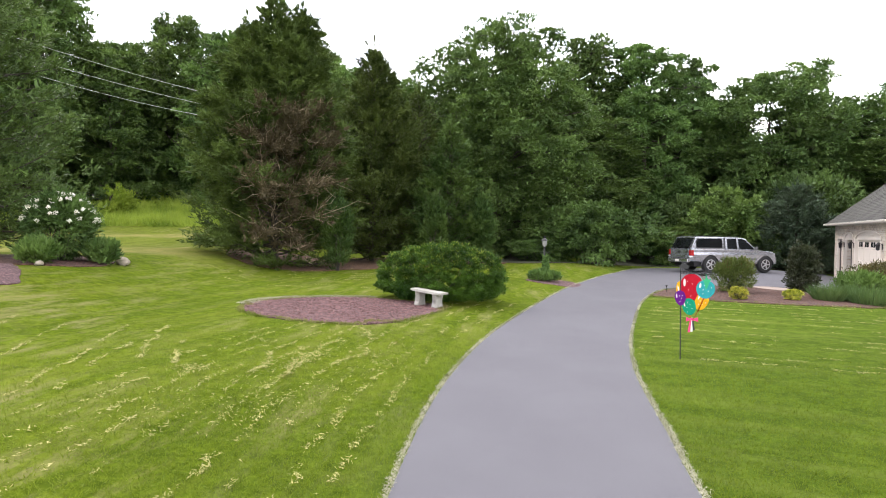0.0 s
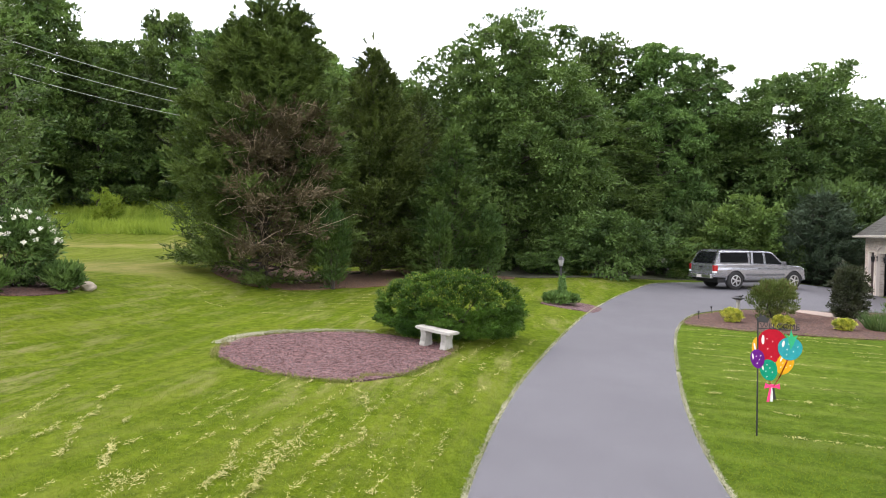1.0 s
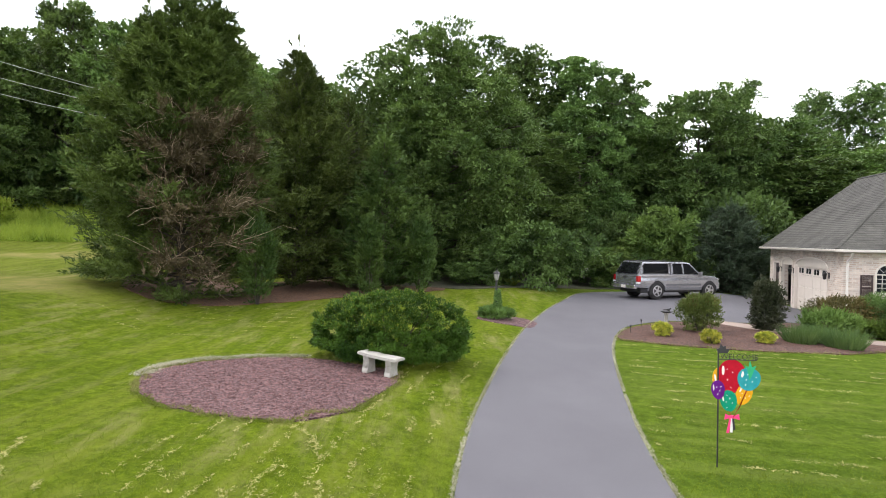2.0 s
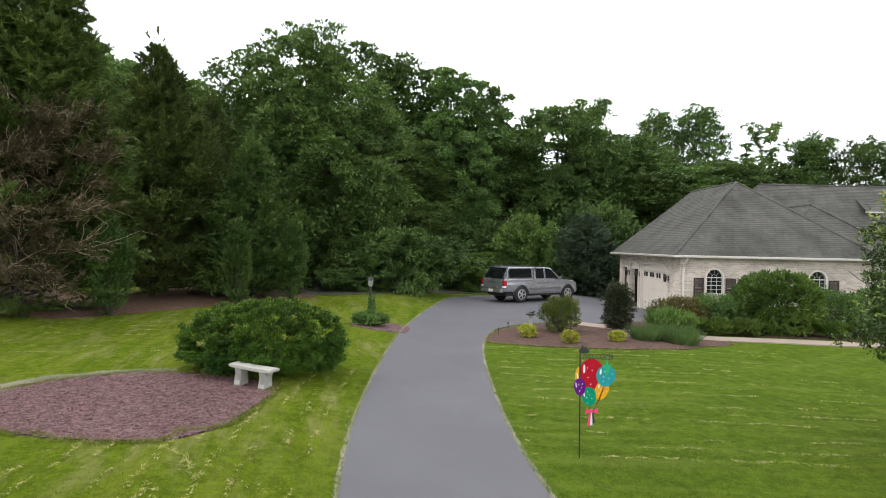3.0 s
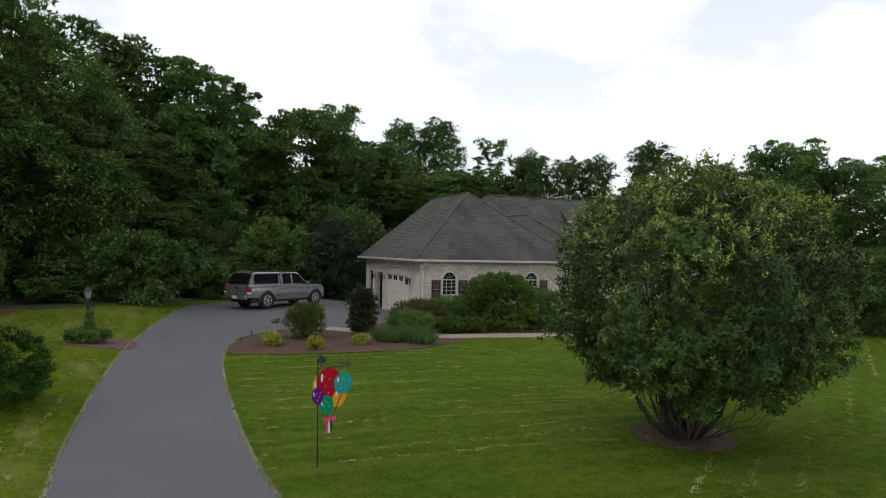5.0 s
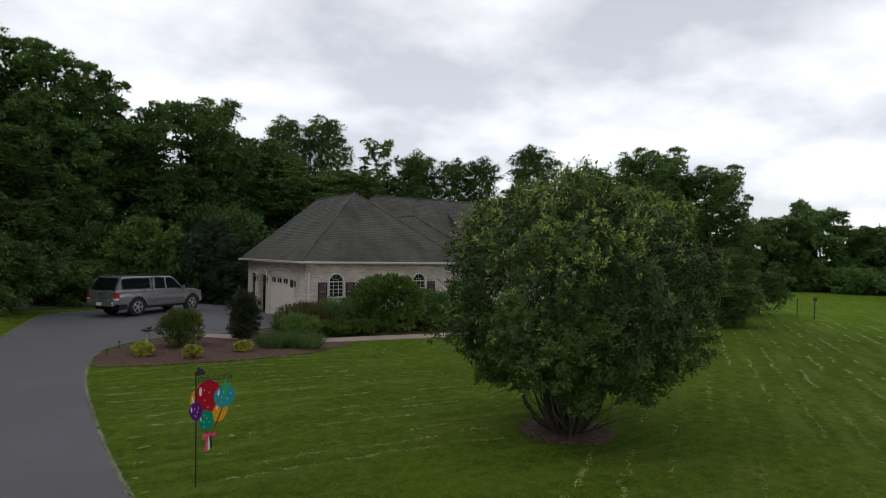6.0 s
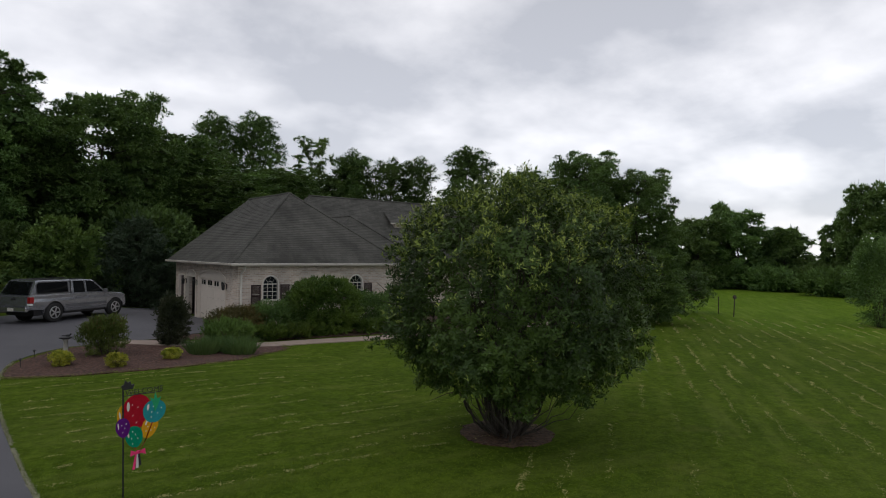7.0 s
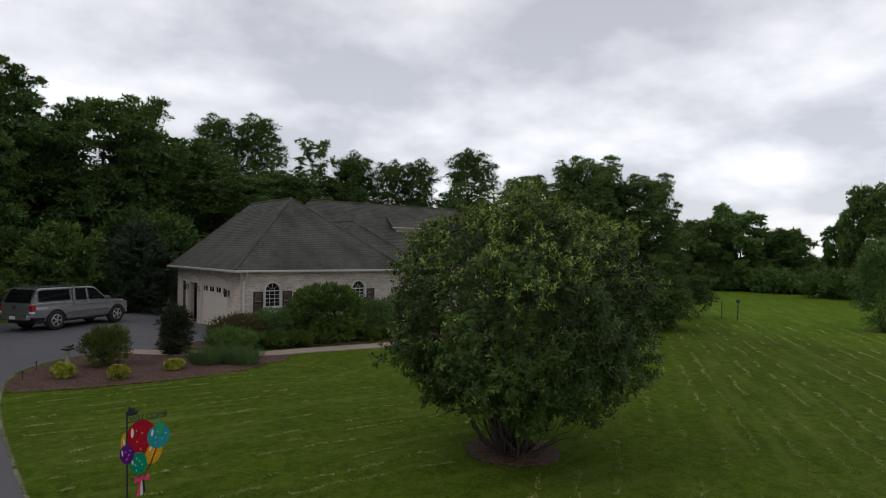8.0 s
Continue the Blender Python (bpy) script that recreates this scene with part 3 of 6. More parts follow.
sheet("needle_bed", closed_curve([(-17.43, 22.09), (-15.84, 20.04), (-13.87, 20.2), (-11.9, 21.6), (-9.9, 24.3), (-8.2, 26.6), (-7.0, 28.2), (-7.37, 30.77), (-12.6, 32.55), (-17.33, 25.36)]), 0.025, NEEDLES, "bed of fallen brown needles under the evergreens", "needle bed", 0.08)
sheet("forest_floor", closed_curve([(-6.9, 29.3), (-3.9, 31.6), (-1.75, 34.6), (0.24, 35.75), (3.49, 37.35), (9.00, 40.40), (9.40, 37.60), (12.00, 41.50), (20.00, 44.00), (34.00, 45.00), (46.00, 42.00), (58.00, 40.00), (56.00, 90.00), (-1.38, 85.23), (-12.03, 56.47), (-12.86, 34.06)]), 0.03, DUFF, "shaded brown leaf litter under the trees", "forest floor", 0.05)
sheet("side_bed", closed_curve([(-16.15, 10.84), (-14.28, 10.30), (-12.83, 9.39), (-12.10, 8.60), (-12.47, 7.54), (-14.85, 8.31)]), 0.02, GRAVEL, "reddish gravel bed at the side of the lawn", "gravel bed", 0.03)
sheet("flower_bed", closed_curve([(-15.45, 13.99), (-14.41, 13.15), (-13.98, 11.69), (-14.95, 10.32), (-17.00, 8.71), (-20.03, 9.67), (-19.96, 13.27), (-17.15, 14.43)]), 0.02, MULCH, "mulched flower bed under the evergreen", "mulch bed", 0.03)
WALK_A = open_curve([(3.90, 24.48), (5.25, 23.60), (7.17, 23.27), (9.17, 23.17), (12.14, 22.73), (15.38, 22.54), (22.91, 22.55)])
WALK_B = open_curve([(22.92, 21.52), (15.39, 21.57), (11.84, 21.78), (9.07, 22.23), (6.84, 22.23), (4.69, 22.85), (3.13, 24.31)])
sheet("pavement", np.vstack([WALK_A, WALK_B]), 0.035, CONCRETE, "pale concrete garden walk from the driveway to the house", "garden walk", thick=0.1)

# ---------------------------------------------------------------- house
def wall_mesh(bm, run0, run1, top, face, depth, axis, openings):
    """A wall along x (axis 'y' is its thickness) or along y (axis 'x'), with openings (from, to, sill, spring, rise of the arch)."""
    def piece(outline):
        prism(bm, outline, axis, face, face + depth)

    at = run0
    for a, b, sill, spring, rise in sorted(openings):
        piece([(at, 0), (a, 0), (a, top), (at, top)])
        if sill > 0:
            piece([(a, 0), (b, 0), (b, sill), (a, sill)])
        arc = [(a, spring), (b, spring)]
        if rise:
            c, r = (a + b) / 2, (b - a) / 2
            arc = [(c + r * math.cos(t), spring + rise * math.sin(t)) for t in np.linspace(math.pi, 0, 15)]
        piece([(a, top), *arc, (b, top)])
        at = b
    piece([(at, 0), (run1, 0), (run1, top), (at, top)])


def slope(bm, a, b, c, d, courses):
    """A roof slope from the eave a-b up to d-c, in overlapping courses of shingles."""
    a, b, c, d = (Vector(v) for v in (a, b, c, d))
    n = (b - a).cross(d - a)
    if n.length < 1e-6:
        n = (b - a).cross(c - a)
    n.normalize()
    if n.z < 0:
        n = -n
    for i in range(courses):
        s, t = i / courses, min(1.0, (i + 1.15) / courses)
        lo = [a.lerp(d, s), b.lerp(c, s)]
        hi = [a.lerp(d, t), b.lerp(c, t)]
        v = [bm.verts.new(p) for p in (lo[0] + n * 0.015, lo[1] + n * 0.015, hi[1] + n * 0.004, hi[0] + n * 0.004, lo[0] - n * 0.01, lo[1] - n * 0.01)]
        bm.faces.new((v[0], v[1], v[2], v[3]) if (hi[0] - hi[1]).length > 1e-4 else (v[0], v[1], v[2]))
        bm.faces.new((v[4], v[5], v[1], v[0]))


HX0, HX1, HY0, HY1, EAVE = 8.58, 16.42, 27.76, 36.9, 2.72
house = thing("house", pose(0, 0, -0.1), "single-storey washed-brick house with grey hip roof and garage wing", "house")
WINDOWS = [(10.02, 0.70, 1.20, 1.86, 0.36), (14.28, 0.70, 1.20, 1.86, 0.36)]
bm = bmesh.new()
wall_mesh(bm, HX0, HX1, EAVE, HY0, 0.28, "y", [(c - w / 2, c + w / 2, s, h, r) for c, w, s, h, r in WINDOWS])
front_wall = part("wall", bm, BRICK, house, "whitewashed brick front wall")
GARAGE = [(29.30, 33.00, 0.0, 2.02, 0.30), (33.45, 34.95, 0.0, 2.02, 0.24), (35.35, 36.2, 0.0, 2.0, 0.0)]
bm = bmesh.new()
wall_mesh(bm, HY0 + 0.28, HY1, EAVE, HX0, 0.28, "x", GARAGE)
garage_wall = part("wall", bm, BRICK, house, "whitewashed brick garage wall")
bm = bmesh.new()
box(bm, HX1 - 0.28, HX1, HY0 + 0.28, 31.7, 0, EAVE)
box(bm, HX1, 18.3, 28.7, 28.98, 0, EAVE)
box(bm, 18.02, 18.3, 28.98, 31.7, 0, EAVE)
box(bm, 18.3, 30.6, 31.7, 31.98, 0, EAVE)
box(bm, 30.32, 30.6, 31.98, 40.3, 0, EAVE)
box(bm, 13.5, 30.32, 40.02, 40.3, 0, EAVE)
box(bm, 13.5, 13.78, HY1, 40.02, 0, EAVE)
part("wall", bm, BRICK, house, "whitewashed brick rear and side walls")
# the wing's far gable end
bm = bmesh.new()
prism(bm, [(HX0, EAVE), (HX1, EAVE), (12.5, 5.95)], "y", HY1 - 0.2, HY1)
part("gable", bm, BRICK, house)

PEAK, RID = (12.62, 31.7, 6.25), (12.62, 37.25, 6.25)
E0, E1, F0, EZ = 8.2, 16.8, 27.36, 2.76
bm = bmesh.new()
slope(bm, (E0, F0, EZ), (E1, F0, EZ), PEAK, PEAK, 40)
slope(bm, (E0, 37.25, EZ), (E0, F0, EZ), PEAK, RID, 40)
slope(bm, (E1, F0, EZ), (E1, 37.25, EZ), RID, PEAK, 40)
tagged(part("roof", bm, SHINGLE, house, "weathered grey shingle hip roof over the garage wing"), kind="stuff")
bm = bmesh.new()
slope(bm, (12.5, 31.26, EZ), (31.1, 31.26, EZ), (27.0, 36.0, 6.62), (15.8, 36.0, 6.62), 44)
slope(bm, (31.1, 40.74, EZ), (12.5, 40.74, EZ), (15.8, 36.0, 6.62), (27.0, 36.0, 6.62), 44)
slope(bm, (12.5, 40.74, EZ), (12.5, 31.26, EZ), (15.8, 36.0, 6.62), (15.8, 36.0, 6.62), 44)
slope(bm, (31.1, 31.26, EZ), (31.1, 40.74, EZ), (27.0, 36.0, 6.62), (27.0, 36.0, 6.62), 44)
tagged(part("roof", bm, SHINGLE, house, "grey shingle main roof with a long ridge"), kind="stuff")
bm = bmesh.new()
CP, CR = (16.0, 31.4, 5.22), (16.0, 35.4, 5.22)
slope(bm, (12.9, 28.3, EZ), (18.9, 28.3, EZ), CP, CP, 30)
slope(bm, (18.9, 28.3, EZ), (18.9, 35.4, EZ), CR, CP, 30)
slope(bm, (12.9, 35.4, EZ), (12.9, 28.3, EZ), CP, CR, 30)
tagged(part("roof", bm, SHINGLE, house, "small grey shingle cross hip roof"), kind="stuff")


def cap(p, q, r=0.06):
    vs, fs = tube_arrays([[(*Vector(p).lerp(Vector(q), t), r) for t in np.linspace(0, 1, 5)]], 6)
    return raw("ridge_cap", vs + np.array([0, 0, 0.01]), fs, SHINGLE, house)


for p, q in ((PEAK, RID), (PEAK, (E0, F0, EZ)), (PEAK, (E1, F0, EZ)), (CP, CR), (CP, (18.9, 28.3, EZ)), ((15.8, 36.0, 6.62), (27.0, 36.0, 6.62)), ((27.0, 36.0, 6.62), (31.1, 31.26, EZ))):
    cap(p, q)
# gutters, fascia and soffits
for x0, x1, y0, y1 in ((E0 - 0.08, E1 + 0.08, F0 - 0.10, F0), (E0 - 0.10, E0, F0, 37.25), (E1, E1 + 0.10, F0, 31.2), (E1 + 0.1, 18.8, 28.2, 28.3), (18.7, 18.8, 28.3, 31.2), (18.8, 31.1, 31.16, 31.26)):
    boxed("gutter", x0, x1, y0, y1, EZ - 0.085, EZ + 0.01, GUTTER, house, 0.02, "off-white metal gutter")
bm = bmesh.new()
box(bm, E0 + 0.001, HX0, F0 + 0.001, 37.25, EZ - 0.10, EZ - 0.06)
box(bm, HX0, E1, F0 + 0.001, HY0, EZ - 0.10, EZ - 0.06)
part("soffit", bm, WHITE, house)
vs, fs = tube_arrays([[(8.72, 27.30, EZ - 0.1, 0.045), (8.72, 27.42, EZ - 0.28, 0.045), (8.70, 27.68, EZ - 0.42, 0.045), (8.70, 27.70, EZ - 0.55, 0.045), (8.70, 27.70, 0.25, 0.045), (8.64, 27.55, 0.1, 0.045)]], 8)
raw("downspout", vs, fs, WHITE, house, "white metal downspout", True)


def arch_line(c, w, spring, rise, n=15):
    return [(c + w / 2 * math.cos(t), spring + rise * math.sin(t)) for t in np.linspace(math.pi, 0, n)]


def arched_window(c, w, sill, spring, rise):
    y = HY0
    win = thing("window", pose(0, 0, 0), "", "")
    for key in ("label", "category"):
        if key in win:
            del win[key]
    win.parent = house
    t = 0.04
    # casing: an outer and an inner arch
    out = [(c - w / 2 - t, sill), *arch_line(c, w + 2 * t, spring, rise + t), (c + w / 2 + t, sill)]
    inn = [(c - w / 2 + 0.02, sill), *arch_line(c, w - 0.04, spring, rise - 0.02), (c + w / 2 - 0.02, sill)]
    bm = bmesh.new()
    for d0, d1 in ((y - 0.03, y + 0.12),):
        o0, i0 = [bm.verts.new((p[0], d0, p[1])) for p in out], [bm.verts.new((p[0], d0, p[1])) for p in inn]
        o1, i1 = [bm.verts.new((p[0], d1, p[1])) for p in out], [bm.verts.new((p[0], d1, p[1])) for p in inn]
        for k in range(len(out) - 1):
            bm.faces.new((o0[k], o0[k + 1], i0[k + 1], i0[k]))
            bm.faces.new((o0[k], o0[k + 1], o1[k + 1], o1[k]))
            bm.faces.new((i0[k], i0[k + 1], i1[k + 1], i1[k]))
    part("window_frame", bm, WHITE, win)
    boxed("window_sill", c - w / 2 - 0.1, c + w / 2 + 0.1, y - 0.09, y + 0.1, sill - 0.07, sill, WHITE, win, 0.01)
    boxed("transom", c - w / 2, c + w / 2, y + 0.0, y + 0.09, spring - 0.02, spring + 0.02, WHITE, win)
    boxed("meeting_rail", c - w / 2, c + w / 2, y + 0.03, y + 0.09, (sill + spring) / 2 - 0.012, (sill + spring) / 2 + 0.012, WHITE, win)
    for k in (1, 2):
        x = c - w / 2 + w * k / 3
        boxed("muntin", x - 0.006, x + 0.006, y + 0.045, y + 0.08, sill, spring, WHITE, win)
    for zz in (0.25, 0.75):
        z = sill + (spring - sill) * zz
        boxed("muntin", c - w / 2, c + w / 2, y + 0.046, y + 0.079, z - 0.006, z + 0.006, WHITE, win)
    for ang in (45, 90, 135):
        a = radians(ang)
        vs, fs = tube_arrays([[(c + 0.1 * math.cos(a), y + 0.06, spring + 0.1 * math.sin(a), 0.006), (c + w / 2 * math.cos(a), y + 0.06, spring + rise * math.sin(a), 0.006)]], 4)
        raw("muntin", vs, fs, WHITE, win)
    vs, fs = tube_arrays([[(c + 0.12 * math.cos(a), y + 0.06, spring + 0.12 * math.sin(a), 0.006) for a in np.linspace(0.01, math.pi - 0.01, 9)]], 4)
    raw("muntin", vs, fs, WHITE, win)
    bm = bmesh.new()
    prism(bm, [(c - w / 2, sill), *arch_line(c, w, spring, rise), (c + w / 2, sill)], "y", y + 0.10, y + 0.11)
    part("pane", bm, PANE, win)
    # brick hood over the arch
    bm = bmesh.new()
    k = 15
    o, i = arch_line(c, w + 0.42, spring, rise + 0.2, k), arch_line(c, w + 2 * t + 0.01, spring, rise + t + 0.005, k)
    for a in range(k - 1):
        prism(bm, [o[a], o[a + 1], i[a + 1], i[a]], "y", y - 0.02, y + 0.02)
    part("arch_hood", bm, BRICK, win)
    for s in (-1, 1):
        x0 = c + s * (w / 2 + 0.10) if s > 0 else c - w / 2 - 0.10 - 0.42
        bm = bmesh.new()
        z0, z1 = 0.9, spring - 0.02
        for a, b in ((x0, x0 + 0.05), (x0 + 0.37, x0 + 0.42)):
            box(bm, a, b, y - 0.045, y - 0.003, z0, z1)
        for zc in (z0 + 0.03, (z0 + z1) / 2, z1 - 0.03):
            box(bm, x0 + 0.05, x0 + 0.37, y - 0.045, y - 0.003, zc - 0.03, zc + 0.03)
        zc = z0 + 0.08
        while zc < z1 - 0.08:
            if abs(zc - (z0 + z1) / 2) > 0.05:
                box(bm, x0 + 0.05, x0 + 0.37, y - 0.035, y - 0.015, zc, zc + 0.028)
            zc += 0.042
        part("shutter", bm, SHUTTER, win, "dark brown louvred shutter")


for w in WINDOWS:
    arched_window(*w)

# garage doors: one closed with small lights, one open, one dark side door
gdoor = thing("garage_door", pose(0, 0, 0), "", "")
gdoor.parent = house
gdoor["label"] = "cream panelled garage door, closed"
for k in ("category",):
    if k in gdoor:
        del gdoor[k]
for r in range(4):
    for q in range(4):
        y0 = 29.30 + q * 0.925
        boxed("panel", HX0 + 0.10, HX0 + 0.15, y0 + 0.008, y0 + 0.917, 0.02 + r * 0.52, 0.02 + r * 0.52 + 0.512, CREAM, gdoor, 0.012)
for q in range(4):
    for s in (0.30, 0.62):
        yc = 29.30 + q * 0.925 + s
        boxed("pane", HX0 + 0.085, HX0 + 0.098, yc - 0.11, yc + 0.11, 1.66, 1.88, PANE, gdoor)
for a, b, sill, spring, rise in GARAGE:
    bm = bmesh.new()
    box(bm, HX0 - 0.03, HX0 + 0.10, a - 0.10, a + 0.006, 0, spring)
    box(bm, HX0 - 0.03, HX0 + 0.10, b - 0.006, b + 0.10, 0, spring)
    c = (a + b) / 2
    o, i = arch_line(c, b - a + 0.14, spring, rise + 0.07), arch_line(c, b - a - 0.012, spring, max(rise - 0.006, 0.001))
    for k in range(len(o) - 1):
        prism(bm, [o[k], o[k + 1], i[k + 1], i[k]], "x", HX0 - 0.03, HX0 + 0.10)
    part("door_casing", bm, CREAM, house, "cream painted door casing")
for a, b, sill, spring, rise in GARAGE[:2]:
    bm = bmesh.new()
    prism(bm, [(a, spring - 0.06), *arch_line((a + b) / 2, b - a, spring, rise - 0.001), (b, spring - 0.06)], "x", HX0 + 0.03, HX0 + 0.07)
    part("lintel_panel", bm, CREAM, house, "cream panel under the brick arch")
boxed("door", HX0 + 0.08, HX0 + 0.12, 35.37, 36.18, 0.02, 1.98, SHUTTER, house, 0.01, "dark brown side door")
bm = bmesh.new()
for x0, x1, y0, y1, z0, z1 in ((15.9, 16.0, 28.3, 36.6, 0, 2.6), (HX0 + 0.3, 16.0, 36.5, 36.6, 0, 2.6), (HX0 + 0.3, 16.0, 28.2, 36.6, 2.6, 2.68), (HX0 + 0.3, 16.0, 28.2, 36.6, 0.0, 0.03), (HX0 + 0.3, 16.0, 28.15, 28.2, 0, 2.6)):
    box(bm, x0, x1, y0, y1, z0, z1)
part("garage_interior", bm, DARKROOM, house, "dim garage interior seen through the open door")


def sconce(y, z):
    t = thing("wall_lantern", pose(0, 0, 0), "", "")
    t.parent = house
    t["label"] = "black iron wall lantern"
    for k in ("category",):
        if k in t:
            del t[k]
    boxed("back_plate", HX0 - 0.03, HX0 - 0.001, y - 0.05, y + 0.05, z - 0.12, z + 0.12, BLACK, t, 0.01)
    vs, fs = tube_arrays([[(HX0 - 0.02, y, z + 0.05, 0.012), (HX0 - 0.10, y, z + 0.16, 0.012), (HX0 - 0.17, y, z + 0.12, 0.012)]], 6)
    raw("arm", vs, fs, BLACK, t)
    bm = bmesh.new()
    lathe(bm, [(0.02, z - 0.16), (0.06, z - 0.14), (0.085, z + 0.06), (0.10, z + 0.07), (0.03, z + 0.13), (0.01, z + 0.16)], 6, (HX0 - 0.17, y, 0))
    part("lantern", bm, BLACK, t)


for y in (29.05, 33.2, 34.98):
    sconce(y, 1.72)
# small dormer roof with a white fascia on the main roof
bm = bmesh.new()
slope(bm, (20.1, 33.6, 5.12), (22.7, 33.6, 5.12), (22.3, 35.2, 5.95), (20.5, 35.2, 5.95), 8)
part("dormer_roof", bm, SHINGLE, house)
boxed("dormer_fascia", 20.05, 22.75, 33.56, 33.6, 5.06, 5.12, CREAM, house, 0.01, "white dormer fascia")
boxed("dormer_wall", 20.5, 22.3, 33.8, 35.0, 4.2, 5.1, BRICK, house)

# ---------------------------------------------------------------- trees and shrubs
def limb(rng, a, b, r0, r1, sag=0.0, n=6, wander=0.06):
    a, b = np.array(a, float), np.array(b, float)
    t = np.linspace(0, 1, n)[:, None]
    p = a + (b - a) * t
    p[:, 2] += sag * np.sin(np.pi * t[:, 0])
    ln = np.linalg.norm(b - a)
    p[1:-1] += rng.normal(scale=wander * ln / n, size=(n - 2, 3))
    return np.hstack([p, r0 + (r1 - r0) * t])


def broadleaf(name, m, h, r, seed, leaves, leaf, material, label, category="tree", bare=0.22, lobes=26, group="", wide=0.4, lobe=1.0, clump=0.6, thin=1.0):
    """A broad-leaved tree: a forked trunk, limbs, and a crown of lobes, each built of leafy clumps that catch light above and shade one another below."""
    rng = np.random.default_rng(seed)
    tree = thing(name, m, label, category, group)
    paths = [limb(rng, (0, 0, -0.2), (rng.normal(0, 0.3), rng.normal(0, 0.3), h * 0.82), 0.018 * h, 0.03, n=9)]
    trunk = paths[0]
    tips, sizes, outs = [], [], []
    core, wander = [], noise.noise(Vector((seed * 1.7, 0.3, 0.0)))
    for k in range(lobes):
        f = (k + rng.uniform(0, 1)) / lobes
        z = h * (bare + (0.97 - bare) * f ** 0.8)
        g = z / h
        span = r * ((0.70 + 0.30 * g / wide) if g < wide else max(0.0, 1 - ((g - wide) / (1.02 - wide)) ** 2.2) ** 0.5)
        a = k * 2.4 + rng.uniform(-0.5, 0.5)
        span *= 1 + 0.22 * math.sin(2 * a + 5 * wander + 3 * g) + rng.normal(0, 0.06)
        d = span * rng.uniform(0.2, 1.0) ** 0.5 * 0.84
        lr = max(0.45, r * lobe * rng.uniform(0.20, 0.34) * (1.0 - 0.25 * f))
        c = np.array([d * math.cos(a), d * math.sin(a), z - lr * 0.6])
        base = trunk[np.argmin(np.abs(trunk[:, 2] - (z - 0.35 * d - 0.4 * lr)))]
        paths.append(limb(rng, base[:3], c + np.array([0, 0, 0.2 * lr]), max(0.03, base[3] * 0.45), 0.015, 0.08 * d, 6, 0.25))
        n = max(5, int(5.5 * (lr / clump) ** 2 * thin))
        away = np.array([math.cos(a) * d, math.sin(a) * d, 0.0]) / (r + 0.1)
        q = unit(ball(rng, n) * [1, 1, 0.85] + 0.5 * away + [0, 0, 0.3])
        t = c + q * lr * np.array([1.2, 1.2, 0.9]) * rng.uniform(0.6, 1.15, (n, 1))
        tips.append(t)
        outs.append(q)
        sizes.append(clump * rng.uniform(0.5, 1.1, n) * (0.75 + 0.25 * min(1.5, lr)))
        for e in t[:: max(1, n // 4)]:
            paths.append(limb(rng, paths[-1][-2, :3] if len(paths[-1]) > 5 else c, e, 0.022, 0.008, 0, 4, 0.2))
        core.append(c + ball(rng, int(5 * thin) + 2) * lr * 0.5)
    vs, fs = tube_arrays(paths, 4)
    raw("trunk", vs, fs, BARK, tree, smooth=True)
    tips, outs, sizes, core = np.concatenate(tips), np.concatenate(outs), np.concatenate(sizes), np.concatenate(core)
    pick = rng.choice(len(tips), leaves, p=sizes**2 / (sizes**2).sum())
    e = ball(rng, leaves)
    e[:, 2] = np.where(rng.uniform(size=leaves) < 0.7, np.abs(e[:, 2]), e[:, 2])
    pos = tips[pick] + e * (sizes[pick] * rng.uniform(0.25, 1.0, leaves) ** 0.6)[:, None] * np.array([1.0, 1.0, 0.6])
    ahead = e * 0.8 + outs[pick] * 0.5 + rng.normal(scale=0.5, size=(leaves, 3)) + [0, 0, -0.2]
    flat = e * 0.45 + outs[pick] * 0.25 + rng.normal(scale=0.4, size=(leaves, 3)) + [0, 0, 0.7]
    ln = leaf * rng.uniform(0.65, 1.35, leaves)
    # large shaded leaves close the heart of each lobe
    k = len(core)
    pos, ahead = np.concatenate([pos, core]), np.concatenate([ahead, rng.normal(size=(k, 3))])
    flat, ln = np.concatenate([flat, rng.normal(size=(k, 3)) + [0, 0, 0.6]]), np.concatenate([ln, np.full(k, 3.2 * leaf)])
    v, f = leaf_arrays(rng, pos, ahead, flat, ln, ln * 0.6 * rng.uniform(0.75, 1.25, len(ln)))
    raw("crown", v, f, material, tree)
    return tree


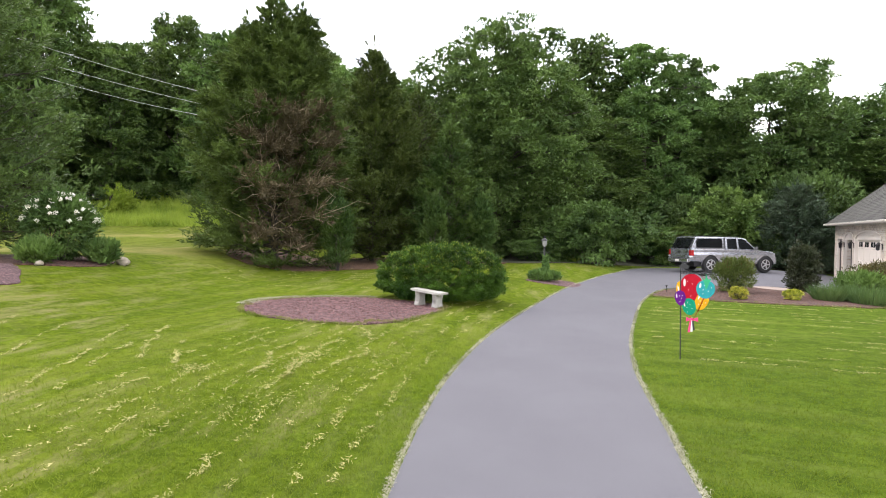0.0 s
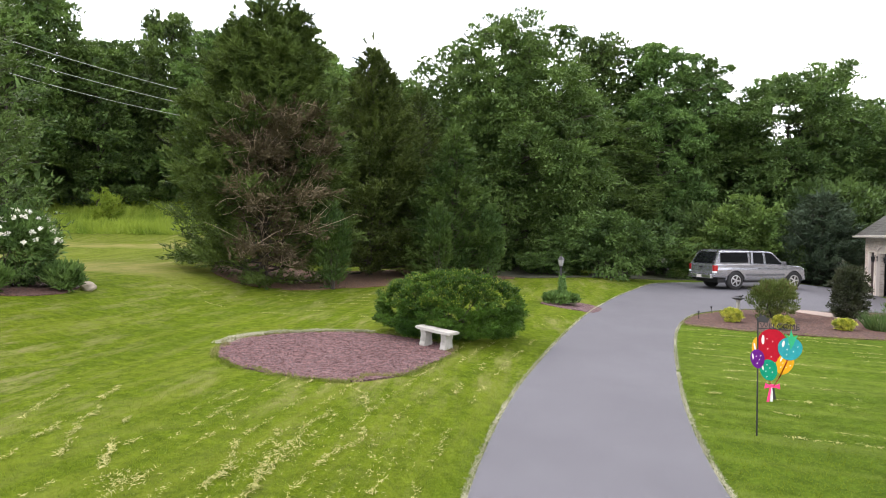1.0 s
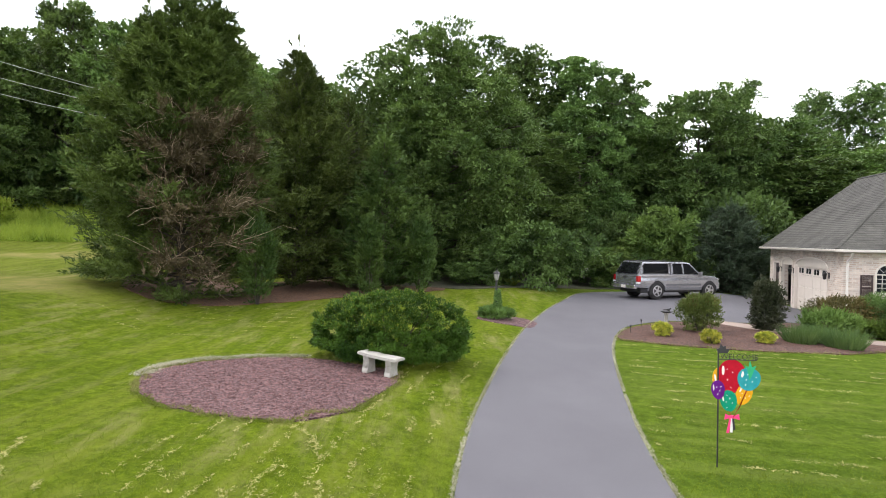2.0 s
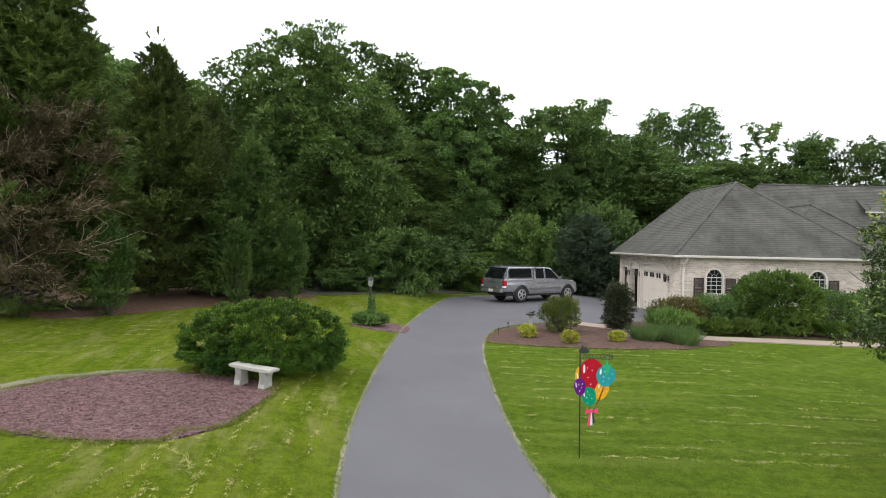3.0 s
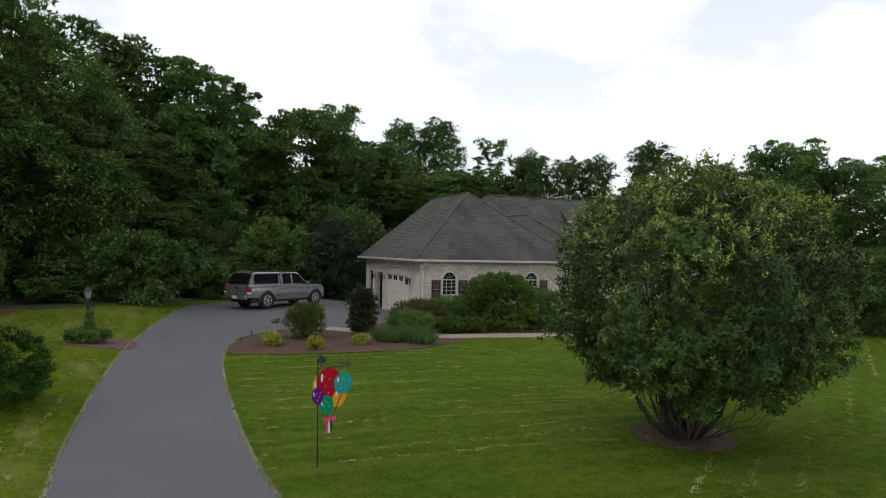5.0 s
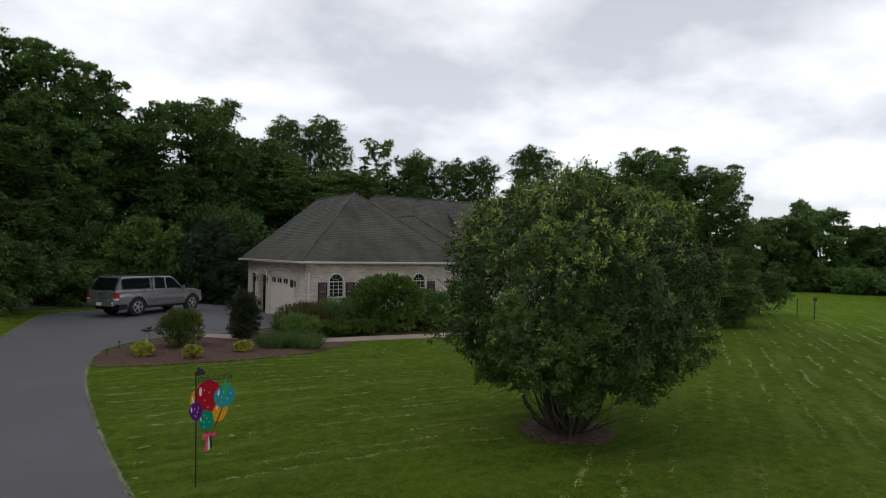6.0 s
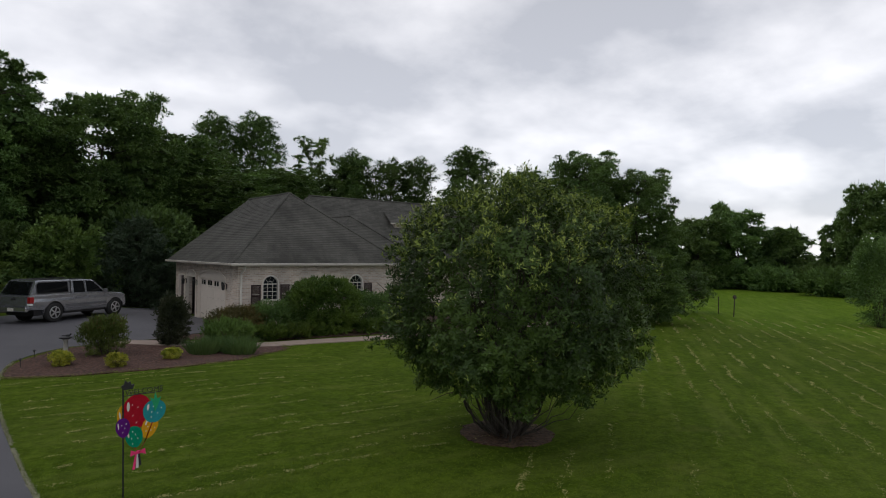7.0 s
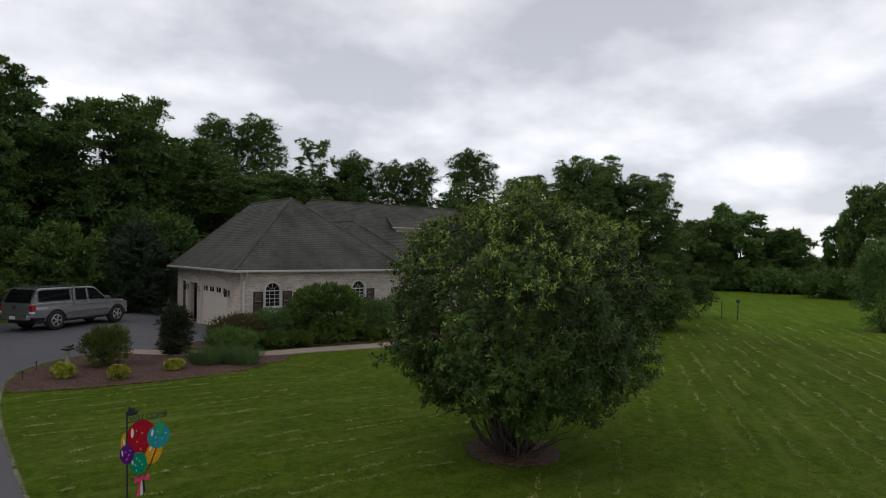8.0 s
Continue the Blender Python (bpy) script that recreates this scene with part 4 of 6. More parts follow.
def conifer(name, m, h, r, seed, sprays, material, label, category="evergreen", droop=0.15, low=0.02, power=0.85, fray=0.25, brown=None, tips=1, spray=0.19, group=""):
    """A cedar or spruce: whorls of limbs round one or more leaders, each limb feathered with sprays."""
    rng = np.random.default_rng(seed)
    tree = thing(name, m, label, category, group)
    paths, pos, ahead, dead = [], [], [], []
    leaders = [(0, 0, 0, 1.0)] + [(r * 0.36 * math.cos(k * 2.6 + 0.5), r * 0.36 * math.sin(k * 2.6 + 0.5), h * 0.3, 0.97 - 0.07 * k) for k in range(tips - 1)]
    bare_paths = []
    for lx, ly, lz, frac in leaders:
        top = h * frac
        paths.append(limb(rng, (lx * 0.2, ly * 0.2, lz - 0.2), (lx, ly, top), 0.016 * h, 0.02, n=8))
        count = int(185 * (top - lz) / h) + 20
        for k in range(count):
            f = (k + rng.uniform(0, 1)) / count
            z = max(low * h, lz) + (top - max(low * h, lz)) * f
            zz = z / h
            span = r * (1 - zz / frac) ** power * (0.80 if zz < 0.07 else 1.0) * rng.uniform(1 - fray, 1 + fray * 0.75) + 0.12
            a = k * 2.39996 + rng.uniform(-0.4, 0.4)
            d = np.array([math.cos(a), math.sin(a), 0.0])
            start = np.array([lx * (0.2 + 0.8 * zz), ly * (0.2 + 0.8 * zz), z])
            lift = rng.uniform(0.0, 0.5) - droop + 0.65 * zz
            end = start + d * span + np.array([0, 0, span * lift])
            is_dead = brown is not None and rng.uniform() < 0.85 and math.cos(a - brown[0]) > brown[1] - rng.uniform(0, 0.16) and brown[2] < zz < brown[3]
            path = limb(rng, start, end, 0.016 if is_dead else 0.012 * h * (1 - 0.8 * zz) * 0.35 + 0.01, 0.006, span * (0.10 if is_dead else -0.06), 6, 0.15)
            (bare_paths if is_dead else paths).append(path)
            n = max(10, int(sprays * span / (r * count) * 2.4))
            if is_dead:
                n = int(n * 0.55)
                for _ in range(14):
                    q = path[rng.integers(2, 5), :3]
                    bare_paths.append(limb(rng, q, q + (d + rng.normal(scale=0.55, size=3)) * span * 0.28 + [0, 0, 0.12 * span], 0.0095, 0.004, 0.06, 5, 0.2))
            # plumes stand along the limb and sweep outwards and up; short sprays feather each plume
            m_ = max(3, n // 26)
            t = rng.uniform(0.10, 1.0, m_) ** 0.75
            q = np.stack([np.interp(t, np.linspace(0, 1, 6), path[:, i]) for i in range(3)], 1)
            side = np.array([-d[1], d[0], 0.0])
            sg = rng.choice([-1, 1], m_)[:, None] * rng.uniform(0.0, 1, (m_, 1))
            q = q + side * sg * (span * 0.22 * (1.03 - t)[:, None] + 0.04) + rng.normal(scale=0.05, size=(m_, 3)) * (0.15 + 0.3 * span)
            axis = unit(d + side * sg * 0.9 + rng.normal(scale=0.35, size=(m_, 3)) + [0, 0, rng.uniform(0.1, 0.9)])
            reach = (0.15 + 0.22 * span) * rng.uniform(0.5, 1.3, m_)
            w = rng.integers(0, m_, n)
            u = rng.uniform(0, 1, n)
            q = q[w] + axis[w] * (u * reach[w])[:, None] + rng.normal(scale=0.05, size=(n, 3)) * (1.25 - u)[:, None] * (0.25 + 0.42 * span)
            pos.append(q)
            ahead.append(axis[w] + rng.normal(scale=0.5, size=(n, 3)))
            dead.append(np.full(n, is_dead))
    for lx, ly, lz, frac in leaders:
        # each leader ends in a thin feathered spire with side shoots
        for k in range(7):
            st = np.array([lx, ly, h * frac - 0.12 * k * (0.5 + 0.1 * h)])
            a = 2.4 * k
            ax = unit(np.array([math.cos(a) * 0.55 * (k > 0), math.sin(a) * 0.55 * (k > 0), 1.0]))
            u = rng.uniform(-0.2, 1, 55)
            pos.append(st + ax * (u * (0.45 + 0.035 * h))[:, None] + rng.normal(scale=0.06, size=(55, 3)) * (1.15 - u)[:, None])
            ahead.append(ax + rng.normal(scale=0.4, size=(55, 3)))
            dead.append(np.zeros(55, bool))
    for k in range(int(9 * r)):
        # shoots that break the outline, mostly in the upper half
        zz = rng.uniform(0.45, 0.97)
        a = rng.uniform(0, 2 * math.pi)
        out = r * (1 - zz) ** power * 0.88
        st = np.array([out * math.cos(a), out * math.sin(a), zz * h])
        ax = unit(np.array([math.cos(a) * 0.6, math.sin(a) * 0.6, 0.9]) + rng.normal(scale=0.2, size=3))
        ln = rng.uniform(0.5, 1.0) * (0.35 + 0.2 * r)
        n = 60
        u = rng.uniform(0, 1, n)
        pos.append(st + ax * (u * ln)[:, None] + rng.normal(scale=0.07, size=(n, 3)) * (1.1 - u)[:, None])
        ahead.append(ax + rng.normal(scale=0.5, size=(n, 3)))
        dead.append(np.zeros(n, bool))
    vs, fs = tube_arrays(paths, 4)
    raw("trunk", vs, fs, BARK, tree, smooth=True)
    pos, ahead, dead = np.concatenate(pos), np.concatenate(ahead), np.concatenate(dead)
    n = len(pos)
    flat = rng.normal(scale=0.5, size=(n, 3)) + [0, 0, 0.7]
    ln, wd = spray * rng.uniform(0.6, 1.5, n), spray * 0.27 * rng.uniform(0.6, 1.4, n)
    for which, nm, mat in ((~dead, "crown", material), (dead, "dead_foliage", LEAF_BROWN)):
        if which.any():
            v, f = leaf_arrays(rng, pos[which], ahead[which], flat[which], ln[which], wd[which])
            raw(nm, v, f, mat, tree)
    if bare_paths:
        vs, fs = tube_arrays(bare_paths, 4)
        tagged(raw("dead_wood", vs, fs, DEADWOOD, tree, "bare grey-brown dead branches"), kind="stuff")
    return tree


def bush(name, m, rx, ry, h, seed, leaves, leaf, material, label, category="shrub", lumps=0.12, narrow=0.45, squash=1.0, group="", tip=None, upright=0.2, tuft=0.12, per=22, hollow=0.25, seat=0.5, flip_share=0.45):
    """A rounded or clipped shrub: stems inside, leaves in tufts that stand out to uneven depth."""
    rng = np.random.default_rng(seed)
    ob = thing(name, m, label, category, group)
    tufts = max(40, leaves // per)
    d = ball(rng, tufts)
    flip = rng.uniform(size=tufts) < flip_share
    d[flip, 2] = np.abs(d[flip, 2])
    wob = np.array([noise.noise(Vector(v * 2.6 + seed)) + 0.6 * noise.noise(Vector(v * 6.0 + seed)) for v in d])
    depth = (1 + lumps * wob) * (1 - np.abs(rng.normal(scale=0.5 * lumps + 0.03, size=tufts)))
    inner = rng.uniform(size=tufts) < hollow
    depth[inner] *= rng.uniform(0.45, 0.9, inner.sum())
    e = np.sign(d) * np.abs(d) ** squash
    c = e * depth[:, None] * np.array([rx, ry, 1.0])
    c[:, 2] = seat * h + e[:, 2] * depth * np.where(e[:, 2] > 0, (1 - seat) * h, seat * h)
    which = rng.integers(0, tufts, leaves)
    size = tuft * min(rx, ry, h) + 0.25 * leaf
    p = c[which] + rng.normal(scale=0.55, size=(leaves, 3)) * size * np.array([1, 1, 0.75])
    dd = d[which]
    p[:, 2] = np.maximum(p[:, 2], 0.03 + rng.uniform(0, 0.06, leaves))
    out = unit(p - c[which]) * 0.6 + dd * 0.7
    ahead = out + rng.normal(scale=0.45, size=(leaves, 3)) + [0, 0, upright]
    flat = dd * 0.5 + rng.normal(scale=0.45, size=(leaves, 3)) + [0, 0, 0.7]
    v, f = leaf_arrays(rng, p, ahead, flat, leaf * rng.uniform(0.6, 1.4, leaves), leaf * narrow * rng.uniform(0.7, 1.3, leaves))
    raw("foliage", v, f, material, ob)
    stems = []
    for _ in range(10):
        q = ball(rng, 1)[0] * np.array([rx, ry, 0]) * 0.6
        stems.append(limb(rng, (q[0] * 0.15, q[1] * 0.15, -0.05), (q[0], q[1], h * rng.uniform(0.5, 0.75)), 0.02 * min(1, h), 0.005, 0, 5, 0.2))
    vs, fs = tube_arrays(stems, 5)
    tagged(raw("stem", vs, fs, BARK, ob), kind="stuff")
    # top shoots: bronze tips on the crape, a painted lit top on the yew
    if tip is not None:
        up = np.where((dd[:, 2] > 0.3) & (rng.uniform(size=leaves) < 0.10))[0]
        v, f = leaf_arrays(rng, p[up] + dd[up] * 0.03, dd[up] * 0.3 + [0, 0, 1.0] + rng.normal(scale=0.35, size=(len(up), 3)), rng.normal(size=(len(up), 3)), leaf * 0.95, leaf * 0.42)
        tagged(raw("young_growth", v, f, tip, ob, "top shoots of another tone, for young tips and a lit crown"), kind="stuff")
    return ob


def put(x, y, turn=0, dz=0.0):
    return pose(x, y, ground_z(x, y) + dz, 0, 0, turn)


# evergreens on the needle bed
conifer("cedar", put(-14.79, 21.47, 20), 10.78, 3.27, 11, 90000, LEAF_CEDAR, "large ragged cedar with a dead brown patch and bare branches", brown=(radians(-66), 0.84, 0.04, 0.52), tips=4, fray=0.35, power=0.80, group="evergreens")
conifer("cedar", put(-13.40, 27.65, 70), 10.37, 3.27, 12, 56000, LEAF_CEDAR, "tall dark cedar with a pointed top", tips=2, fray=0.3, power=0.82, group="evergreens")
conifer("cedar", put(-9.24, 27.41, 130), 6.32, 1.96, 13, 26000, LEAF_ARBOR, "slender green cedar between taller trees", fray=0.25, group="evergreens")
conifer("cedar", put(-11.98, 30.18, 10), 8.66, 2.58, 14, 14000, LEAF_CEDAR, "dark cedar behind the others", fray=0.3, group="evergreens")
conifer("cedar", put(-19.66, 11.55, 40), 12.77, 3.80, 15, 60000, LEAF_HEMLOCK, "broad dark evergreen above the flower bed", fray=0.35, power=0.6, low=0.03, group="evergreens")
for k, (x, y, h, r) in enumerate(((-8.75, 24.39, 3.16, 0.43), (-7.44, 27.06, 3.14, 0.52), (-11.86, 21.61, 3.11, 0.56))):
    bush("arborvitae", put(x, y, 40 * k), r, r, h, 60 + k, 7000, 0.13, LEAF_ARBOR, "narrow columnar arborvitae at the wood's edge", "evergreen", lumps=0.2, upright=1.4, squash=1.15, tuft=0.22, group="arborvitaes")

# woodland, front rank
broadleaf("oak", put(-8.9, 35.0), 13.6, 4.9, 21, 150000, 0.17, LEAF_OAK, "large full-crowned oak at the edge of the wood", bare=0.07, lobes=74, lobe=1.0, wide=0.55, clump=0.52, group="woodland trees")
broadleaf("maple", put(-1.1, 44.3), 14.9, 3.5, 22, 80000, 0.18, LEAF_MAPLE, "tall dark green maple in the wood", bare=0.05, lobes=52, lobe=1.1, wide=0.55, clump=0.55, group="woodland trees")
broadleaf("maple", put(1.5, 47.3), 14.6, 2.0, 26, 36000, 0.19, LEAF_DARK, "narrow dark maple beside a taller one", bare=0.2, lobes=60, lobe=1.5, wide=0.6, group="woodland trees")
broadleaf("maple", put(6.7, 48.0), 13.5, 4.8, 23, 90000, 0.19, LEAF_MAPLE, "broad maple with a flat-topped crown", bare=0.14, lobes=62, lobe=0.9, wide=0.74, group="woodland trees")
back = broadleaf("wood_tree", put(-5.2, 44.9), 15.6, 2.5, 24, 38000, 0.23, LEAF_DARK, "dark broad-leaved tree deep in the wood", bare=0.10, lobes=70, lobe=1.6, wide=0.5, clump=0.75, group="woodland trees")
edge = broadleaf("wood_tree", put(-29.81, 47.05), 14.5, 4.2, 29, 40000, 0.25, LEAF_EDGE, "leafy green tree at the top of the meadow", bare=0.06, lobes=70, lobe=0.9, wide=0.45, clump=0.8, group="woodland trees")
airy = broadleaf("ash", put(10.5, 54.0), 15.4, 2.1, 25, 9000, 0.2, LEAF_LIGHT, "thin-crowned ash rising over the wood", bare=0.35, lobes=34, lobe=1.1, wide=0.6, clump=0.45, thin=0.8, group="woodland trees")


def more(ob, x, y, turn, s, sz=1.0, label=""):
    c = copy_thing(ob, put(x, y, turn))
    c.scale = (s, s, s * sz)
    if label:
        c["label"] = label
    return c


def grown(ob, h0, r0, places):
    """Copies of a tree of height h0 and radius r0, each grown to a height and radius of its own."""
    for k, (x, y, h, r) in enumerate(places):
        more(ob, x, y, 73 * k, r / r0, h * r0 / (h0 * r))


grown(back, 15.6, 2.5, ((12.2, 49.0, 11.8, 3.1), (9.4, 50.5, 11.0, 3.4), (13.5, 46.0, 8.5, 3.0), (17.0, 50.0, 9.5, 3.6), (21.6, 53.0, 10.5, 3.6), (16.7, 54.3, 10.3, 2.2), (3.6, 50.5, 11.5, 3.4), (-2.6, 48.5, 12.5, 3.2),
                        (-12.9, 42.5, 11.5, 3.4), (-17.3, 40.4, 12.2, 2.6), (-15.2, 46.5, 12.4, 3.4), (-10.3, 43.5, 12.5, 3.0), (-6.8, 41.0, 11.0, 2.6), (-3.6, 41.0, 9.0, 2.4), (7.6, 59.6, 10.0, 3.4), (4.6, 58.6, 10.4, 3.4)))
grown(edge, 14.5, 4.2, ((-19.9, 46.3, 13.5, 3.4), (-24.3, 43.8, 12.0, 3.2), (-26.4, 46.5, 12.2, 3.8), (-34.8, 43.6, 14.9, 4.2), (-42.4, 45.3, 17.2, 3.9), (-47.8, 43.2, 14.6, 3.8), (-44.1, 39.5, 13.6, 3.6), (-50.8, 38.6, 18.8, 4.8),
                        (-45.7, 33.0, 18.6, 4.4), (-50.2, 27.2, 17.4, 4.8), (-38.9, 51.1, 14.2, 4.6), (-31.8, 51.3, 14.5, 4.2), (-55.0, 36.0, 16.0, 4.8), (-49.5, 47.0, 15.0, 4.6), (-43.5, 53.0, 14.0, 4.6), (-22.3, 49.5, 13.5, 4.2)))
# far trees beyond the roof
far = broadleaf("far_tree", put(23.6, 64.2), 17.7, 2.7, 31, 34000, 0.22, LEAF_DARK, "tall dark tree standing beyond the house", bare=0.1, lobes=80, lobe=1.5, wide=0.6, clump=0.7, group="trees beyond the house")
grown(far, 17.7, 2.7, ((19.4, 64.1, 17.1, 2.3), (32.7, 59.5, 14.2, 2.1), (35.5, 57.2, 13.3, 2.4), (37.9, 55.6, 13.6, 1.9), (33.0, 41.6, 12.4, 2.2), (27.0, 62.0, 11.0, 3.2), (31.0, 61.5, 11.5, 3.0), (17.5, 60.0, 12.0, 3.0), (41.0, 53.0, 9.5, 3.2), (44.5, 49.0, 8.5, 3.2), (37.0, 46.5, 8.5, 2.8), (22.0, 58.0, 11.0, 3.2)))
pale = broadleaf("locust", put(32.2, 60.2), 13.6, 2.3, 33, 20000, 0.22, LEAF_LIGHT, "pale green tree among darker ones beyond the house", bare=0.1, lobes=36, lobe=1.1, wide=0.5, group="trees beyond the house")
more(airy, 30.0, 64.2, 140, 1.15, 0.92, "thin-crowned ash beyond the house")
# the trees behind the near shrub, and the hedgerow across the field
yard = broadleaf("lawn_tree", put(23.9, 21.8), 8.6, 2.5, 35, 80000, 0.11, LEAF_MAPLE, "dense round-crowned lawn tree behind the shrub", bare=0.04, lobes=80, lobe=0.95, wide=0.42, clump=0.4, group="lawn trees")
grown(yard, 8.6, 2.5, ((26.4, 20.3, 7.8, 2.3), (23.1, 25.2, 7.9, 2.3), (25.4, 23.2, 7.6, 2.4)))
hedge = broadleaf("hedgerow_tree", put(64.8, 34.1), 8.4, 3.4, 41, 28000, 0.25, LEAF_MAPLE, "vine-covered hedgerow tree across the field", bare=0.02, lobes=50, lobe=0.95, wide=0.4, clump=0.7, group="hedgerow trees")
grown(hedge, 8.4, 3.4, ((61.5, 36.7, 7.6, 3.2), (67.0, 37.4, 9.6, 1.8), (68.4, 31.3, 6.7, 3.0), (71.5, 33.0, 6.4, 3.4), (66.5, 25.1, 7.4, 2.0), (62.8, 21.6, 10.2, 3.0), (60.0, 17.5, 10.8, 3.6), (58.5, 12.0, 11.0, 4.0), (64.4, 40.6, 7.6, 3.4), (61.5, 46.0, 8.4, 4.0), (58.0, 51.5, 9.0, 4.4)))
under = bush("hedgerow_brush", put(66.44, 26.56), 3.800, 2.375, 2.470, 43, 6000, 0.38, LEAF_OAK, "low brush along the far edge of the field", "brush", lumps=0.3, group="hedgerow brush")
for k, (x, y, s) in enumerate(((68.00, 22.36, 1.00), (63.47, 30.73, 0.90), (62.37, 35.91, 1.00), (62.20, 41.59, 1.10), (64.81, 17.97, 1.10), (59.90, 23.05, 0.90), (70.30, 24.80, 1.20))):
    more(under, x, y, 60 * k, s)
broadleaf("small_tree", put(32.84, 21.74), 2.48, 1.81, 45, 7000, 0.12, LEAF_DARK, "small spreading tree on the far lawn", bare=0.42, lobes=22, clump=0.3, group="lawn trees")
bush("lawn_shrub", put(34.5, 12.4), 1.3, 1.3, 4.4, 46, 16000, 0.12, LEAF_OAK, "rounded shrub at the edge of the far lawn", lumps=0.2)

# understorey along the wood
v1 = bush("viburnum", put(-3.18, 32.89), 2.904, 1.936, 3.256, 51, 16000, 0.17, LEAF_DARK, "spreading viburnum at the wood's edge", lumps=0.4, narrow=0.62, upright=-0.1, per=60, tuft=0.10, group="understorey shrubs")
v2 = bush("sapling_shrub", put(3.12, 39.61), 2.082, 1.704, 4.165, 52, 10000, 0.22, LEAF_LIGHT, "bright green sapling thicket behind the truck", lumps=0.5, narrow=0.62, upright=-0.1, per=60, tuft=0.12, group="understorey shrubs")
v3 = conifer("spruce", put(7.29, 40.07), 4.68, 2.19, 53, 24000, LEAF_SPRUCE, "bluish spruce beside the garage", fray=0.2, power=0.6, spray=0.21, group="understorey shrubs")
for k, (x, y, s, sz) in enumerate(((-0.06, 37.82, 0.85, 0.79), (-5.77, 31.99, 0.64, 0.56), (5.55, 41.24, 0.86, 0.80), (11.50, 41.87, 1.08, 1.20), (-9.58, 34.07, 0.71, 0.59), (1.56, 42.08, 1.08, 1.20), (15.68, 44.86, 1.08, 1.20), (-16.10, 36.02, 1.07, 0.82), (20.37, 46.89, 1.30, 1.20), (-8.79, 40.36, 1.08, 1.42), (8.14, 43.68, 1.19, 1.60), (-4.07, 40.39, 1.08, 1.53))):
    more(v1, x, y, 50 * k, s, sz)
brush = bush("wood_brush", put(-24.33, 36.25), 3.135, 2.280, 3.420, 54, 7000, 0.30, LEAF_DARK, "dense dark brush under the wood's trees", "brush", lumps=0.4, narrow=0.6, upright=0.0, per=50, group="woodland brush")
for k, (x, y, s, sz) in enumerate((
                                      (-50.49, 39.53, 1.40, 1.17), (-45.83, 43.32, 1.40, 1.18), (-40.78, 46.17, 1.30, 1.17), (-35.52, 48.17, 1.30, 1.16), (-28.54, 45.65, 1.30, 1.18), (-23.88, 41.29, 1.20, 0.82), (-20.13, 39.19, 1.00, 1.08),
                                      (-67.35, 41.47, 2.20, 1.60), (-61.59, 47.67, 2.20, 1.61), (-55.13, 52.06, 2.20, 1.71), (-48.00, 54.66, 2.20, 1.70), (-40.25, 55.47, 2.20, 1.59), (-31.80, 54.51, 2.20, 1.53), (-23.23, 49.57, 2.00, 1.30), (-14.70, 49.76, 2.00, 1.31),
                                      (-6.22, 50.90, 2.00, 1.21), (1.31, 52.06, 2.00, 1.25), (8.83, 54.15, 2.00, 1.30), (16.33, 57.20, 2.00, 1.30), (24.83, 57.47, 2.00, 1.20), (33.39, 55.82, 2.00, 1.10), (43.01, 50.42, 2.00, 1.10))):
    more(brush, x, y, 50 * k, s, sz)
more(v2, 0.88, 37.39, 90, 0.69, 0.70)

